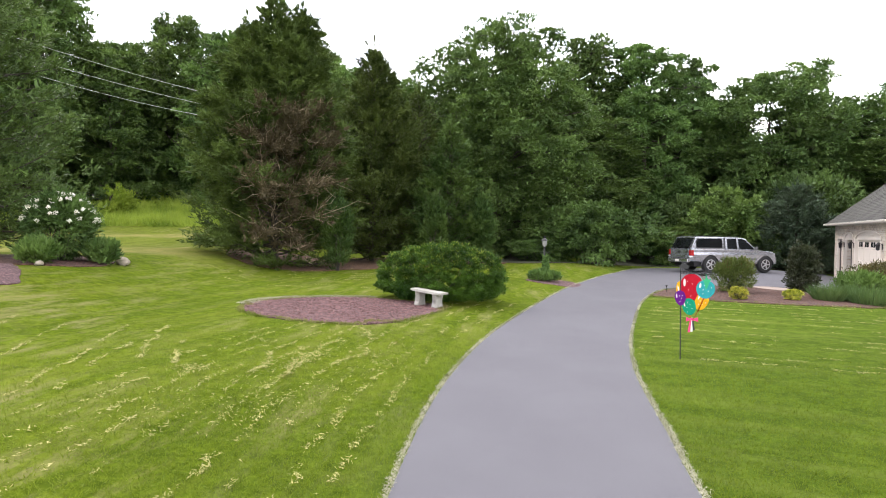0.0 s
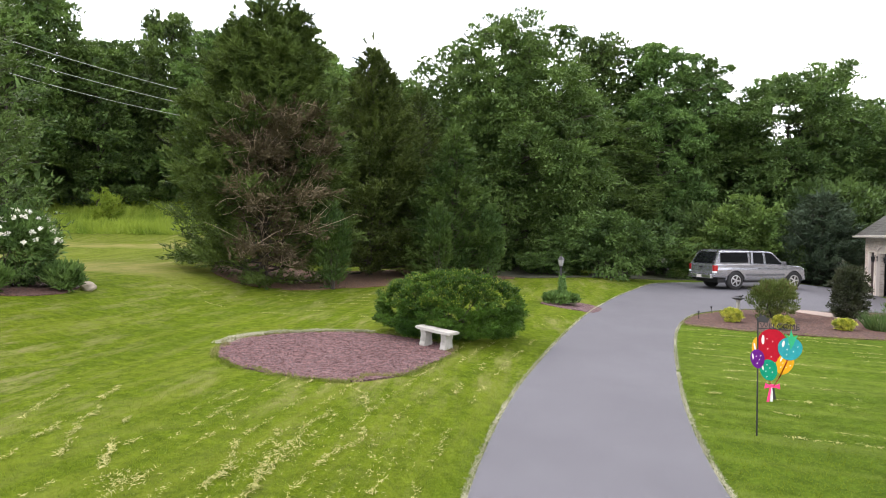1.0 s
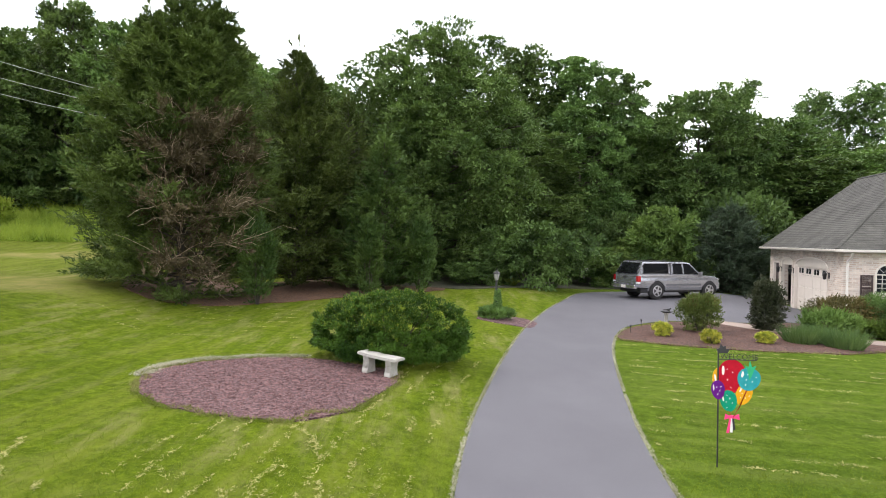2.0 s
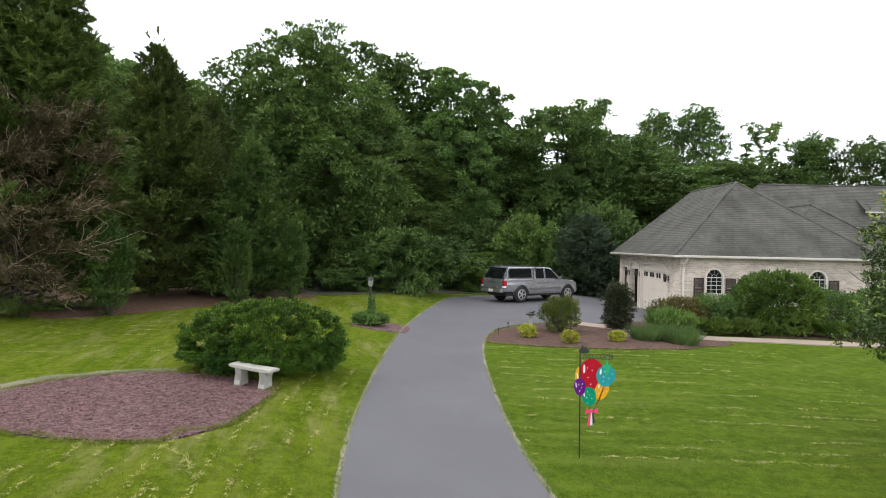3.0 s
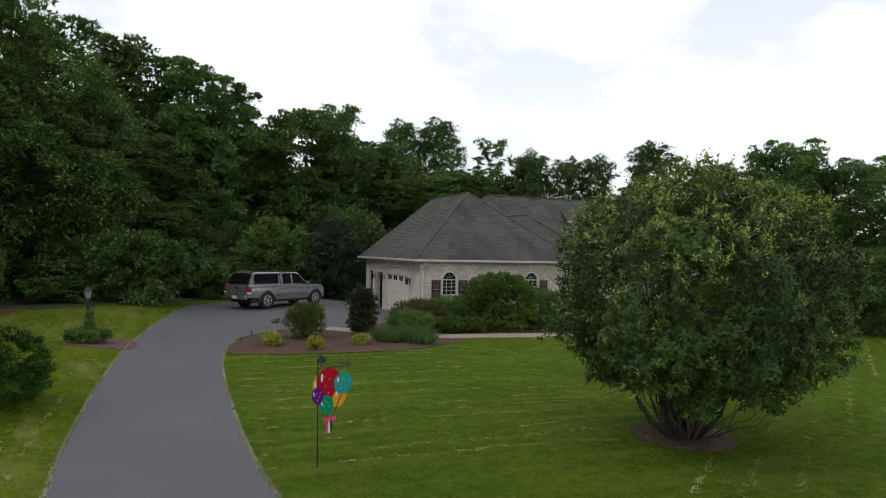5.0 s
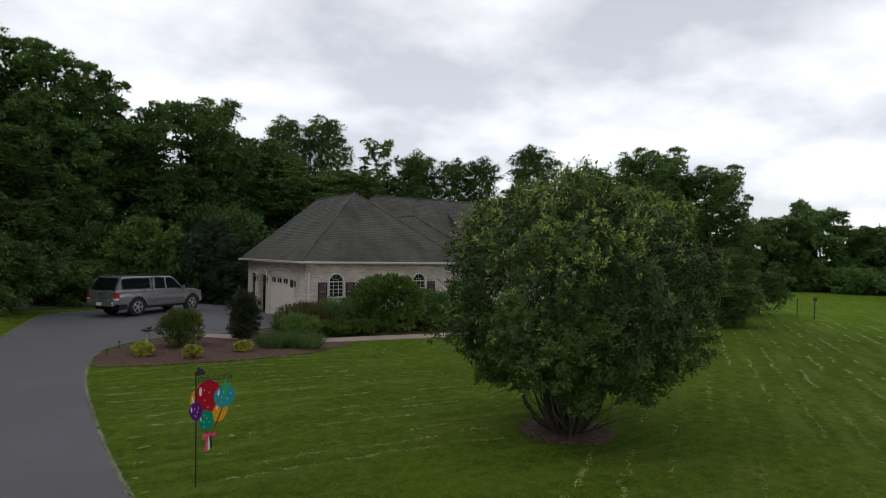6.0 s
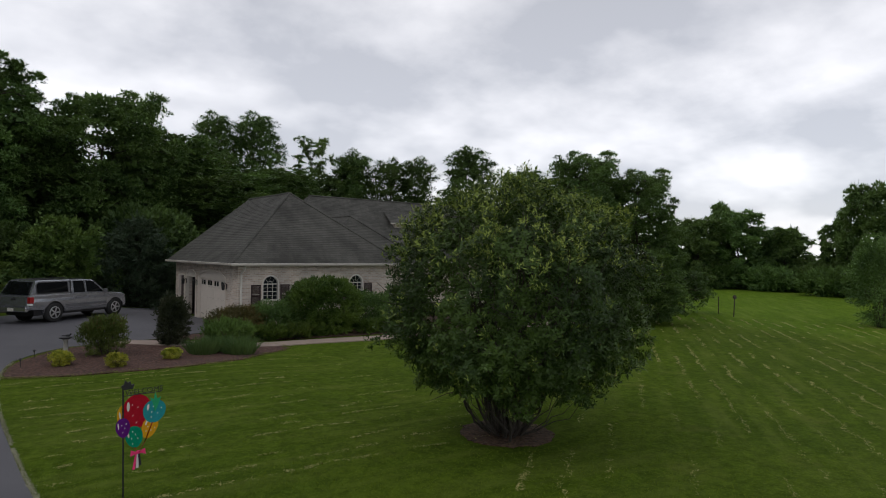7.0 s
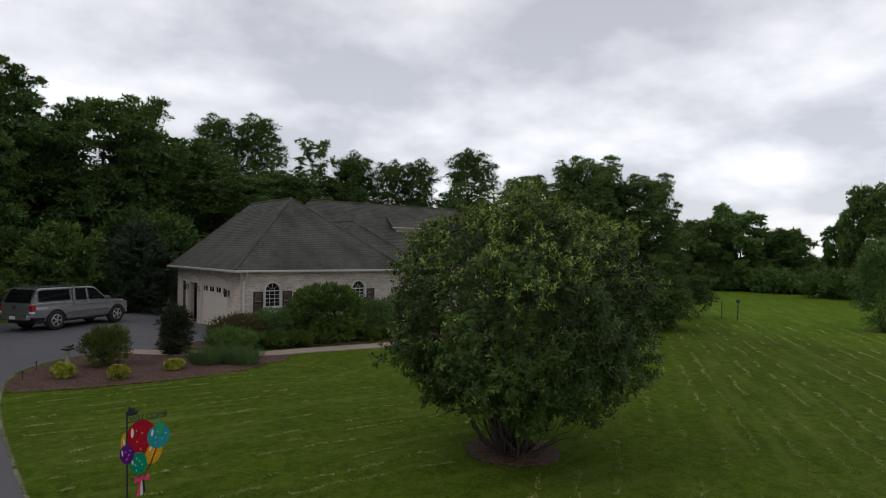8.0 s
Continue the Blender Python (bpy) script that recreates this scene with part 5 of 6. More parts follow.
# ---------------------------------------------------------------- the large near shrub
def big_shrub():
    rng = np.random.default_rng(77)
    ob = thing("viburnum_shrub", put(7.18, 10.18), "large rounded multi-stemmed shrub with glossy dark leaves and pale tips", "shrub")
    R, H, base = 2.25, 4.52, 0.76
    stems = []
    for k in range(46):
        a, e = k * 2.4, rng.uniform(0.2, 0.95)
        foot = np.array([0.30 * math.cos(a) * e, 0.30 * math.sin(a) * e, -0.05])
        end = np.array([R * 0.85 * e * math.cos(a), R * 0.85 * e * math.sin(a), base + (H - base) * (0.92 - 0.62 * e * e)])
        st = limb(rng, foot, end, rng.uniform(0.016, 0.032), 0.006, -0.30 * e, 8, 0.2)
        stems.append(st)
        for j in range(5):
            q = st[rng.integers(3, 8), :3]
            stems.append(limb(rng, q, q + (ball(rng, 1)[0] + [math.cos(a) * 0.6, math.sin(a) * 0.6, 0.5]) * rng.uniform(0.4, 0.8), 0.012, 0.004, 0, 4, 0.2))
    for k in range(12):
        a = rng.uniform(0, 2 * math.pi)
        e = rng.uniform(0.8, 1.35)
        stems.append(limb(rng, (0.3 * math.cos(a), 0.3 * math.sin(a), 0.02), (e * math.cos(a), e * math.sin(a), rng.uniform(0.55, 0.95)), 0.014, 0.004, -0.1, 6, 0.2))
    vs, fs = tube_arrays(stems, 6)
    tagged(raw("stem", vs, fs, BARK, ob, "many thin brown stems", True), kind="stuff")
    # rosettes of leaves at shoot ends, thickest in the outer shell
    n = 11500
    d = ball(rng, n)
    wob = np.array([noise.noise(Vector(v * 2.2)) * 0.16 + noise.noise(Vector(v * 5.5)) * 0.22 for v in d])
    depth = (1 + wob) * (1 - np.abs(rng.normal(scale=0.12, size=n)))
    mid = base + (H - base) * 0.43
    up, dn = H - mid, mid - base
    e = np.sign(d) * np.abs(d) ** 0.86
    c = e * depth[:, None] * np.array([R, R, 1.0]) + [0.10, -0.08, 0]
    c[:, 2] = mid + e[:, 2] * depth * np.where(d[:, 2] > 0, up, dn)

    def rosettes(c, d, per, length, width, cup):
        """Whorls of leaves that spread round a shoot's end."""
        axis = unit(d * 0.7 + np.array([0, 0, 0.5]) + rng.normal(scale=0.28, size=d.shape))
        ctr, ax = np.repeat(c, per, 0), np.repeat(axis, per, 0)
        N = len(ctr)
        side = unit(np.cross(ax, rng.normal(size=(N, 3))))
        ah = unit(side + ax * rng.normal(cup, 0.3, (N, 1)))
        pos = ctr - ax * rng.uniform(0, 0.10, (N, 1)) + rng.normal(scale=0.015, size=(N, 3))
        return leaf_arrays(rng, pos, ah, ax + rng.normal(scale=0.25, size=(N, 3)), rng.uniform(*length, N), rng.uniform(*width, N), fold=True)

    v, f = rosettes(c, d, 9, (0.06, 0.105), (0.024, 0.036), 0.35)
    raw("foliage", v, f, LEAF_SHRUB, ob)
    # pale shoot tips, massed on top so that the crown's highlights are in the colour
    pale = np.array([noise.noise(Vector(v * 3.1 + 7.0)) for v in d])
    top = np.where((depth > 0.90) & (rng.uniform(size=n) < 0.05 + 1.6 * np.clip(d[:, 2] - 0.12 + 0.8 * pale, 0, 1)))[0]
    v, f = rosettes(c[top] + d[top] * 0.07, d[top] * 0.6 + [0, 0, 0.3], 6, (0.055, 0.095), (0.020, 0.030), 0.8)
    raw("young_leaves", v, f, LEAF_LIT_TIP, ob, "paler yellow-green tip leaves, more on top for the lit crown")
    return ob


big_shrub()

# clipped hedge behind the bench
bush("yew_hedge", put(-4.85, 14.64, -6), 1.72, 1.25, 1.40, 81, 120000, 0.046, LEAF_YEW, "broad clipped yew hedge behind the stone bench", "hedge", lumps=0.10, squash=0.93, tip=LEAF_LIT_YEW, narrow=0.55, tuft=0.055, upright=0.0, per=170, hollow=0.12, flip_share=0.15, seat=0.32)

# beds by the driveway
bush("crape_shrub", put(2.64, 22.24), 0.607, 0.570, 1.150, 91, 8500, 0.085, LEAF_CRAPE, "loose bronze-green shrub in the mulch bed", tip=LEAF_RED, lumps=0.34, upright=1.3, narrow=0.35, flip_share=0.35)
bush("holly", put(4.77, 23.11), 0.460, 0.441, 1.582, 92, 10000, 0.085, LEAF_PLUM, "dark upright holly beside the garden walk", lumps=0.34, upright=0.5, seat=0.42, flip_share=0.2, squash=0.9)
gold = bush("gold_barberry", put(1.43, 21.08), 0.277, 0.259, 0.388, 93, 4200, 0.05, LEAF_GOLD, "small golden-yellow shrub in the mulch", lumps=0.14, per=30, tuft=0.10, group="golden shrubs")
more(gold, 2.60, 20.22, 80, 0.96, 1.00)
more(gold, 4.12, 20.69, 160, 0.96, 0.85)


def iris_clump(x, y, r, h, seed):
    rng = np.random.default_rng(seed)
    ob = thing("iris_clump", put(x, y), "clump of grey-green sword-shaped iris leaves", "plant", "iris clumps")
    n = int(1500 * r)
    a, q = rng.uniform(0, 2 * math.pi, n), r * np.sqrt(rng.uniform(0, 1, n))
    p = np.stack([q * np.cos(a), q * np.sin(a), np.zeros(n)], 1)
    lean = np.stack([np.cos(a) * q / r * 0.55, np.sin(a) * q / r * 0.55, np.ones(n)], 1) + rng.normal(scale=0.16, size=(n, 3))
    v, f = leaf_arrays(rng, p, lean, rng.normal(size=(n, 3)), h * rng.uniform(0.6, 1.15, n), 0.028)
    tagged(raw("leaf_clump", v, f, LEAF_IRIS, ob), kind="stuff")
    return ob


for k, (x, y, r, h) in enumerate(((5.15, 21.20, 0.39, 0.54), (6.14, 20.91, 0.44, 0.59), (5.61, 21.49, 0.34, 0.53))):
    iris_clump(x, y, r, h, 100 + k)
# foundation shrubs
f1 = bush("azalea", put(10.93, 24.62), 1.404, 1.223, 2.206, 111, 34000, 0.11, LEAF_AZALEA, "large round azalea under the arched windows", lumps=0.09, per=48, tuft=0.08, hollow=0.12, seat=0.42, flip_share=0.15, squash=0.80, group="foundation shrubs")
bush("barberry", put(7.49, 24.89), 1.033, 0.885, 1.131, 112, 13000, 0.08, LEAF_RED, "low bronze-tinged shrub at the house corner", lumps=0.2, seat=0.42, flip_share=0.2, squash=0.85, group="foundation shrubs")
bush("azalea", put(8.88, 24.88), 0.998, 0.899, 1.298, 113, 13000, 0.08, LEAF_OAK, "low green shrub beside the large azalea", lumps=0.2, seat=0.42, flip_share=0.2, squash=0.85, group="foundation shrubs")
bush("perennial", put(6.45, 22.89), 0.862, 0.766, 0.814, 114, 4500, 0.10, LEAF_LIGHT, "leafy green perennials beside the holly", lumps=0.25, upright=0.8, group="foundation shrubs")
bush("azalea", put(13.45, 25.45), 1.009, 1.009, 1.514, 115, 13000, 0.09, LEAF_OAK, "green shrub against the brick wall", lumps=0.2, seat=0.42, flip_share=0.2, squash=0.85, group="foundation shrubs")
bush("azalea", put(15.66, 25.86), 1.218, 1.015, 1.726, 116, 13000, 0.09, LEAF_DARK, "dark shrub against the brick wall", lumps=0.2, seat=0.42, flip_share=0.2, squash=0.85, group="foundation shrubs")
for k, (x, y) in enumerate(((7.64, 23.93), (8.54, 23.87), (9.36, 23.63), (12.44, 23.74), (13.38, 23.61))):
    bush("fern", put(x, y), 0.5, 0.42, 0.55, 160 + k, 1800, 0.13, LEAF_AZALEA, "low ferny greenery along the garden walk", "plant", lumps=0.3, upright=0.9, group="low greenery")
# lamp bed
bush("lamp_planting", put(-3.54, 21.39), 0.5, 0.36, 0.33, 121, 2500, 0.12, LEAF_OAK, "low leafy planting round the lamp post", lumps=0.3, upright=0.8)
# flower bed
rh = bush("rhododendron", put(-15.35, 12.35), 0.86, 0.9, 1.85, 131, 12000, 0.12, LEAF_DARK, "dark rhododendron with white flower clusters", lumps=0.15)
rng = np.random.default_rng(5)
for k in range(80):
    d = ball(rng, 1)[0]
    d[2] = abs(d[2]) * 0.9 + 0.05
    d = unit(d)
    c = d * np.array([0.93, 0.97, 0.95]) + [0, 0, 0.96]
    n = 22
    pp = c + ball(rng, n) * 0.05 * rng.uniform(0.6, 1.1)
    v, f = leaf_arrays(rng, pp, rng.normal(size=(n, 3)), d + rng.normal(scale=0.5, size=(n, 3)), 0.05, 0.045)
    raw("flower_cluster", v, f, PETAL, rh)
bush("perennial", put(-14.42, 12.88), 0.452, 0.411, 0.657, 132, 2500, 0.14, LEAF_OAK, "green perennials at the edge of the flower bed", lumps=0.3, upright=1.2)
bush("perennial", put(-14.66, 11.11), 0.495, 0.413, 0.578, 133, 2500, 0.14, LEAF_LIGHT, "leafy perennials at the edge of the flower bed", lumps=0.3, upright=1.2)

# ---------------------------------------------------------------- truck
def truck():
    t = thing("pickup_truck", pose(3.14, 32.35, 0.26, 0, 0, 34.8), "silver pickup truck with an extended cab and matching bed cap, parked", "truck")
    # local x runs forward; the wheels stand at -1.63 and +1.63
    W = 0.93
    def arch(c, r, n=10):
        return [(c + r * math.cos(a), 0.38 + r * math.sin(a)) for a in np.linspace(math.pi * 1.02, -0.02 * math.pi, n)]

    low = [(-2.78, 0.56), (-2.16, 0.52), *arch(-1.63, 0.52), (-1.10, 0.46), (1.12, 0.46), *arch(1.63, 0.50), (2.14, 0.48), (2.20, 0.54), (2.26, 0.74), (2.20, 0.92), (2.02, 1.00), (1.15, 1.08), (0.9, 1.08), (-0.55, 1.10), (-2.76, 1.10), (-2.80, 0.8)]
    bm = bmesh.new()
    prism(bm, low, "y", -W, W)
    side = [e for e in bm.edges if abs(abs(e.verts[0].co.y) - W) < 1e-4 and abs(e.verts[0].co.y - e.verts[1].co.y) < 1e-4 and min(e.verts[0].co.z, e.verts[1].co.z) > 0.6]
    bmesh.ops.bevel(bm, geom=side, offset=0.06, segments=3, affect="EDGES", profile=0.6)
    # the flanks swell at mid height and tuck in towards sill and rail
    for z in (0.60, 0.72, 0.84, 0.95):
        bmesh.ops.bisect_plane(bm, geom=list(bm.verts) + list(bm.edges) + list(bm.faces), plane_co=(0, 0, z), plane_no=(0, 0, 1))
    for v in bm.verts:
        v.co.y *= 1.012 - 0.22 * (v.co.z - 0.80) ** 2 - (0.03 if v.co.z > 0.9 else 0.0)
    part("body", bm, SILVER, t, "silver metallic lower body", smooth=False)

    def house_form(name, outline, w0, w1, material, label=""):
        """A form whose sides lean in from the belt line to the roof."""
        bm = bmesh.new()
        prism(bm, outline, "y", -w0, w0)
        z0, z1 = min(p[1] for p in outline), max(p[1] for p in outline)
        for v in bm.verts:
            v.co.y *= 1 + (w1 / w0 - 1) * (v.co.z - z0) / (z1 - z0)
        es = [e for e in bm.edges if e.verts[0].co.y * e.verts[1].co.y > 0 and min(e.verts[0].co.z, e.verts[1].co.z) > z0 + 0.1 * (z1 - z0)]
        bmesh.ops.bevel(bm, geom=es, offset=0.05, segments=3, affect="EDGES", profile=0.6)
        return part(name, bm, material, t, label)

    cab = house_form("cab", [(-0.74, 1.06), (1.18, 1.04), (0.52, 1.68), (0.32, 1.735), (-0.62, 1.755), (-0.74, 1.74)], W - 0.04, 0.72, SILVER, "silver extended cab")
    capo = house_form("bed_cap", [(-2.76, 1.08), (-0.79, 1.08), (-0.79, 1.76), (-2.30, 1.775), (-2.42, 1.74)], W - 0.06, 0.76, SILVER, "silver fibreglass bed cap")

    def side_y(z, w0, w1, z0, z1):
        return w0 + (w1 - w0) * (z - z0) / (z1 - z0)

    def glass(name, quad, w0, w1, z0, z1, parent):
        for s in (-1, 1):
            bm = bmesh.new()
            pts = [Vector((x, s * (side_y(z, w0, w1, z0, z1) + 0.006), z)) for x, z in quad]
            inn = [p - Vector((0, s * 0.02, 0)) for p in pts]
            a, b = [bm.verts.new(p) for p in pts], [bm.verts.new(p) for p in inn]
            bm.faces.new(a)
            bm.faces.new(b[::-1])
            for i in range(len(a)):
                bm.faces.new((a[i], b[i], b[(i + 1) % len(a)], a[(i + 1) % len(a)]))
            part(name, bm, TINTED, parent, "dark tinted glass")

    glass("side_window", [(0.08, 1.14), (0.98, 1.12), (0.95, 1.16), (0.50, 1.60), (0.40, 1.65), (0.08, 1.67)], W - 0.04, 0.72, 1.04, 1.755, cab)
    glass("side_window", [(-0.62, 1.15), (-0.04, 1.14), (-0.04, 1.67), (-0.58, 1.68)], W - 0.04, 0.72, 1.04, 1.755, cab)
    glass("cap_window", [(-2.42, 1.19), (-0.92, 1.19), (-0.92, 1.66), (-2.32, 1.66), (-2.42, 1.58)], W - 0.06, 0.76, 1.08, 1.775, capo)
    for s in (-1, 1):
        vs, fs = tube_arrays([[(x, s * (side_y(z, W - 0.06, 0.76, 1.08, 1.775) + 0.008), z, 0.018) for x, z in ((-2.42, 1.19), (-0.92, 1.19), (-0.92, 1.66), (-2.32, 1.66), (-2.42, 1.58), (-2.42, 1.19))]], 5)
        raw("window_seal", vs, fs, RUBBER, capo)
    # rear hatch glass and windscreen
    bm = bmesh.new()
    a = [bm.verts.new(p) for p in ((-2.775, -0.74, 1.18), (-2.775, 0.74, 1.18), (-2.475, 0.64, 1.70), (-2.475, -0.64, 1.70))]
    b = [bm.verts.new(v.co + Vector((0.03, 0, 0))) for v in a]
    bm.faces.new(a)
    bm.faces.new(b[::-1])
    for i in range(4):
        bm.faces.new((a[i], b[i], b[(i + 1) % 4], a[(i + 1) % 4]))
    part("rear_hatch", bm, TINTED, capo, "dark tinted rear hatch glass")
    bm = bmesh.new()
    a = [bm.verts.new(p) for p in ((1.165, -0.80, 1.075), (1.165, 0.80, 1.075), (0.56, 0.68, 1.66), (0.56, -0.68, 1.66))]
    b = [bm.verts.new(v.co - Vector((0.03, 0, 0.02))) for v in a]
    bm.faces.new(a)
    bm.faces.new(b[::-1])
    for i in range(4):
        bm.faces.new((a[i], b[i], b[(i + 1) % 4], a[(i + 1) % 4]))
    part("windscreen", bm, TINTED, cab, "dark windscreen glass")
    # seams, mouldings, handles
    for s in (-1, 1):
        for x in (-0.70, 0.02, 1.05):
            boxed("door_seam", x - 0.006, x + 0.006, s * (W + 0.001) - 0.004, s * (W + 0.001) + 0.004, 0.47, 1.03, TRUCK_GREY, t)
        boxed("side_moulding", -1.1, 1.1, s * W - 0.018, s * W + 0.022, 0.60, 0.69, TRUCK_GREY, t, 0.008, "dark grey side moulding")
        boxed("sill_panel", -1.08, 1.10, s * W * 0.98 - 0.012, s * W * 0.98 + 0.012, 0.40, 0.49, TRUCK_GREY, t, 0.004)
        for x in (0.18, -0.36):
            boxed("door_handle", x - 0.09, x + 0.09, s * W - 0.02, s * W + 0.025, 0.93, 0.965, SILVER, t, 0.008)
        boxed("mirror", 0.88, 1.02, s * (W + 0.02) if s > 0 else s * (W + 0.02) - 0.17, s * (W + 0.02) + 0.17 if s > 0 else s * (W + 0.02), 1.08, 1.26, TRUCK_GREY, t, 0.03, "dark grey door mirror")
        for c in (-1.63, 1.63):
            vs, fs = tube_arrays([[(c + 0.515 * math.cos(a), s * (W - 0.02), 0.38 + 0.515 * math.sin(a), 0.02) for a in np.linspace(0.05, math.pi - 0.05, 12)]], 6)
            raw("wheel_arch", vs, fs, TRUCK_GREY, t, "dark wheel arch lip", True)
        boxed("tail_light", -2.81, -2.62, s * (W - 0.06) - 0.075, s * (W - 0.06) + 0.075, 0.80, 1.06, TAILRED, t, 0.02, "red tail light")
        boxed("reversing_light", -2.815, -2.66, s * (W - 0.06) - 0.076, s * (W - 0.06) + 0.076, 0.72, 0.79, LENS, t, 0.01, "clear reversing light")
        boxed("headlight", 2.04, 2.265, s * 0.72 - 0.17, s * 0.72 + 0.17, 0.74, 0.92, LENS, t, 0.03, "clear headlight")
    # chrome strips added for the highlight along the step from bed to cap
    for s in (-1, 1):
        boxed("bed_rail", -2.74, -0.80, s * (W - 0.05) - 0.03, s * (W - 0.05) + 0.03, 1.075, 1.115, CHROME, t, 0.01, "bright strip added for the highlight between bed and cap")
    boxed("rear_bumper", -2.93, -2.76, -0.82, 0.82, 0.48, 0.66, CHROME, t, 0.03, "chrome rear bumper")
    boxed("front_bumper", 2.12, 2.33, -0.90, 0.90, 0.40, 0.64, SILVER, t, 0.05, "silver front bumper")
    boxed("grille", 2.22, 2.28, -0.50, 0.50, 0.68, 0.90, TRUCK_GREY, t, 0.02)
    boxed("tailgate", -2.815, -2.79, -0.76, 0.76, 0.68, 1.06, SILVER, t, 0.01, "silver tailgate")
    boxed("tailgate_handle", -2.835, -2.81, -0.12, 0.12, 0.93, 0.99, BLACK, t, 0.008)
    boxed("number_plate", -2.945, -2.93, -0.16, 0.16, 0.50, 0.62, WHITE, t, 0.003, "pale rear number plate")
    # a black box fills the slot behind the cab in place of its shade
    boxed("cab_gap", -0.80, -0.735, -0.80, 0.80, 0.62, 1.70, BLACK, t, 0.0, "black filler for the shade in the gap between cab and bed")
    boxed("roof_rail", -2.3, 0.2, -0.60, -0.56, 1.77, 1.80, BLACK, t, 0.006)
    boxed("roof_rail", -2.3, 0.2, 0.56, 0.60, 1.77, 1.80, BLACK, t, 0.006)
    # chassis as a wide black slab, sized to deepen the shade under the truck
    boxed("chassis", -2.5, 2.1, -0.78, 0.78, 0.30, 0.52, BLACK, t)

    def wheel(c, s):
        bm = bmesh.new()
        lathe(bm, [(0.24, -0.12), (0.35, -0.13), (0.385, -0.09), (0.392, 0.0), (0.385, 0.09), (0.35, 0.13), (0.24, 0.12)], 28, (c, s * (W - 0.13), 0.385), "y")
        ty = part("wheel", bm, RUBBER, t, "black tyre on alloy rim", smooth=True)
        bm = bmesh.new()
        lathe(bm, [(0.235, 0.06), (0.24, 0.128), (0.21, 0.135), (0.20, 0.08), (0.06, 0.075), (0.055, 0.13), (0.01, 0.135)], 24, (0, 0, 0), "y")
        for k in range(5):
            r = bmesh.ops.create_cube(bm, size=1.0)["verts"]
            bmesh.ops.scale(bm, vec=(0.17, 0.04, 0.055), verts=r)
            bmesh.ops.translate(bm, vec=(0.135, 0.115, 0), verts=r)
            bmesh.ops.rotate(bm, verts=r, matrix=Matrix.Rotation(2 * math.pi * k / 5, 3, "Y"))
        if s < 0:
            bmesh.ops.scale(bm, vec=(1, -1, 1), verts=bm.verts)
        bmesh.ops.translate(bm, vec=(c, s * (W - 0.13), 0.385), verts=bm.verts)
        part("rim", bm, ALLOY, ty, "five-spoke alloy rim")

    for c in (-1.63, 1.63):
        for s in (-1, 1):
            boxed("wheel_well", c - 0.50, c + 0.50, s * 0.66 - 0.2, s * 0.66 + 0.225, 0.40, 0.86, BLACK, t)
    # bring the body to the model's length and width
    for o in t.children_recursive:
        for v in o.data.vertices:
            v.co.x *= 0.92
            v.co.y *= 0.89
            v.co.z = v.co.z if v.co.z < 0.95 else 0.95 + (v.co.z - 0.95) * 0.88
    for c in (-1.5, 1.5):
        for s in (-1, 1):
            wheel(c, s * 0.90)
    return t


truck()

# ---------------------------------------------------------------- bench
bench = thing("stone_bench", pose(-4.59, 13.16, 0.22, 0, 4, -18.5), "pale cast-stone garden bench with carved legs", "bench")
bench.scale = (0.87, 0.87, 0.87)
bm = bmesh.new()
pts = [(x, -0.17 - 0.05 * (1 - (x / 0.52) ** 2)) for x in np.linspace(-0.52, 0.52, 9)] + [(x, 0.17 - 0.05 * (1 - (x / 0.52) ** 2)) for x in np.linspace(0.52, -0.52, 9)]
prism(bm, pts, "z", 0.39, 0.45)
bmesh.ops.bevel(bm, geom=[e for e in bm.edges if abs(e.verts[0].co.z - e.verts[1].co.z) < 1e-4], offset=0.014, segments=2, affect="EDGES")
part("seat", bm, STONE, bench)
for x in (-0.30, 0.30):
    bm = bmesh.new()
    prism(bm, [(-0.15, 0.0), (0.15, 0.0), (0.16, 0.06), (0.12, 0.12), (0.10, 0.24), (0.13, 0.33), (0.16, 0.388), (-0.16, 0.388), (-0.13, 0.33), (-0.10, 0.24), (-0.12, 0.12), (-0.16, 0.06)], "x", x - 0.075, x + 0.075)
    bmesh.ops.bevel(bm, geom=list(bm.edges), offset=0.012, segments=2, affect="EDGES")
    leg = part("leg", bm, STONE, bench, "carved stone leg")
    # a scroll carved on the outer face of each leg
    paths = [[(x + 0.045 * math.cos(a) * (1 - k / 40), -0.165 + 0.05 * 0, 0.20 + 0.075 * math.sin(a) * (1 - k / 40), 0.012) for k, a in enumerate(np.linspace(-1.5, 5.5, 18))]]
    vs, fs = tube_arrays(paths, 5)
    raw("scroll", vs + np.array([0, 0.035, 0]), fs, STONE, leg, "", True)

# ---------------------------------------------------------------- garden flag
flag = thing("garden_flag", pose(0.88, 10.66, -0.10, 0, 0, 8), "balloon-shaped garden flag on a black iron stand", "flag")
vs, fs = tube_arrays([[(0.0, 0, -0.1, 0.010), (-0.012, 0, 0.8, 0.010), (-0.025, 0, 1.52, 0.010)], [(-0.025, 0, 1.42, 0.006), (0.2, 0, 1.42, 0.006), (0.42, 0, 1.415, 0.006), (0.455, 0, 1.42, 0.006), (0.47, 0, 1.44, 0.006), (0.455, 0, 1.46, 0.006), (0.44, 0, 1.45, 0.006)]], 6)
raw("stand", vs, fs, BLACK, flag, "thin black iron stand")
bm = bmesh.new()
prism(bm, [(-0.03, 1.50), (0.09, 1.50), (0.11, 1.56), (0.07, 1.555), (0.06, 1.60), (0.03, 1.585), (0.0, 1.62), (-0.01, 1.57), (-0.045, 1.55)], "y", -0.012, 0.012)
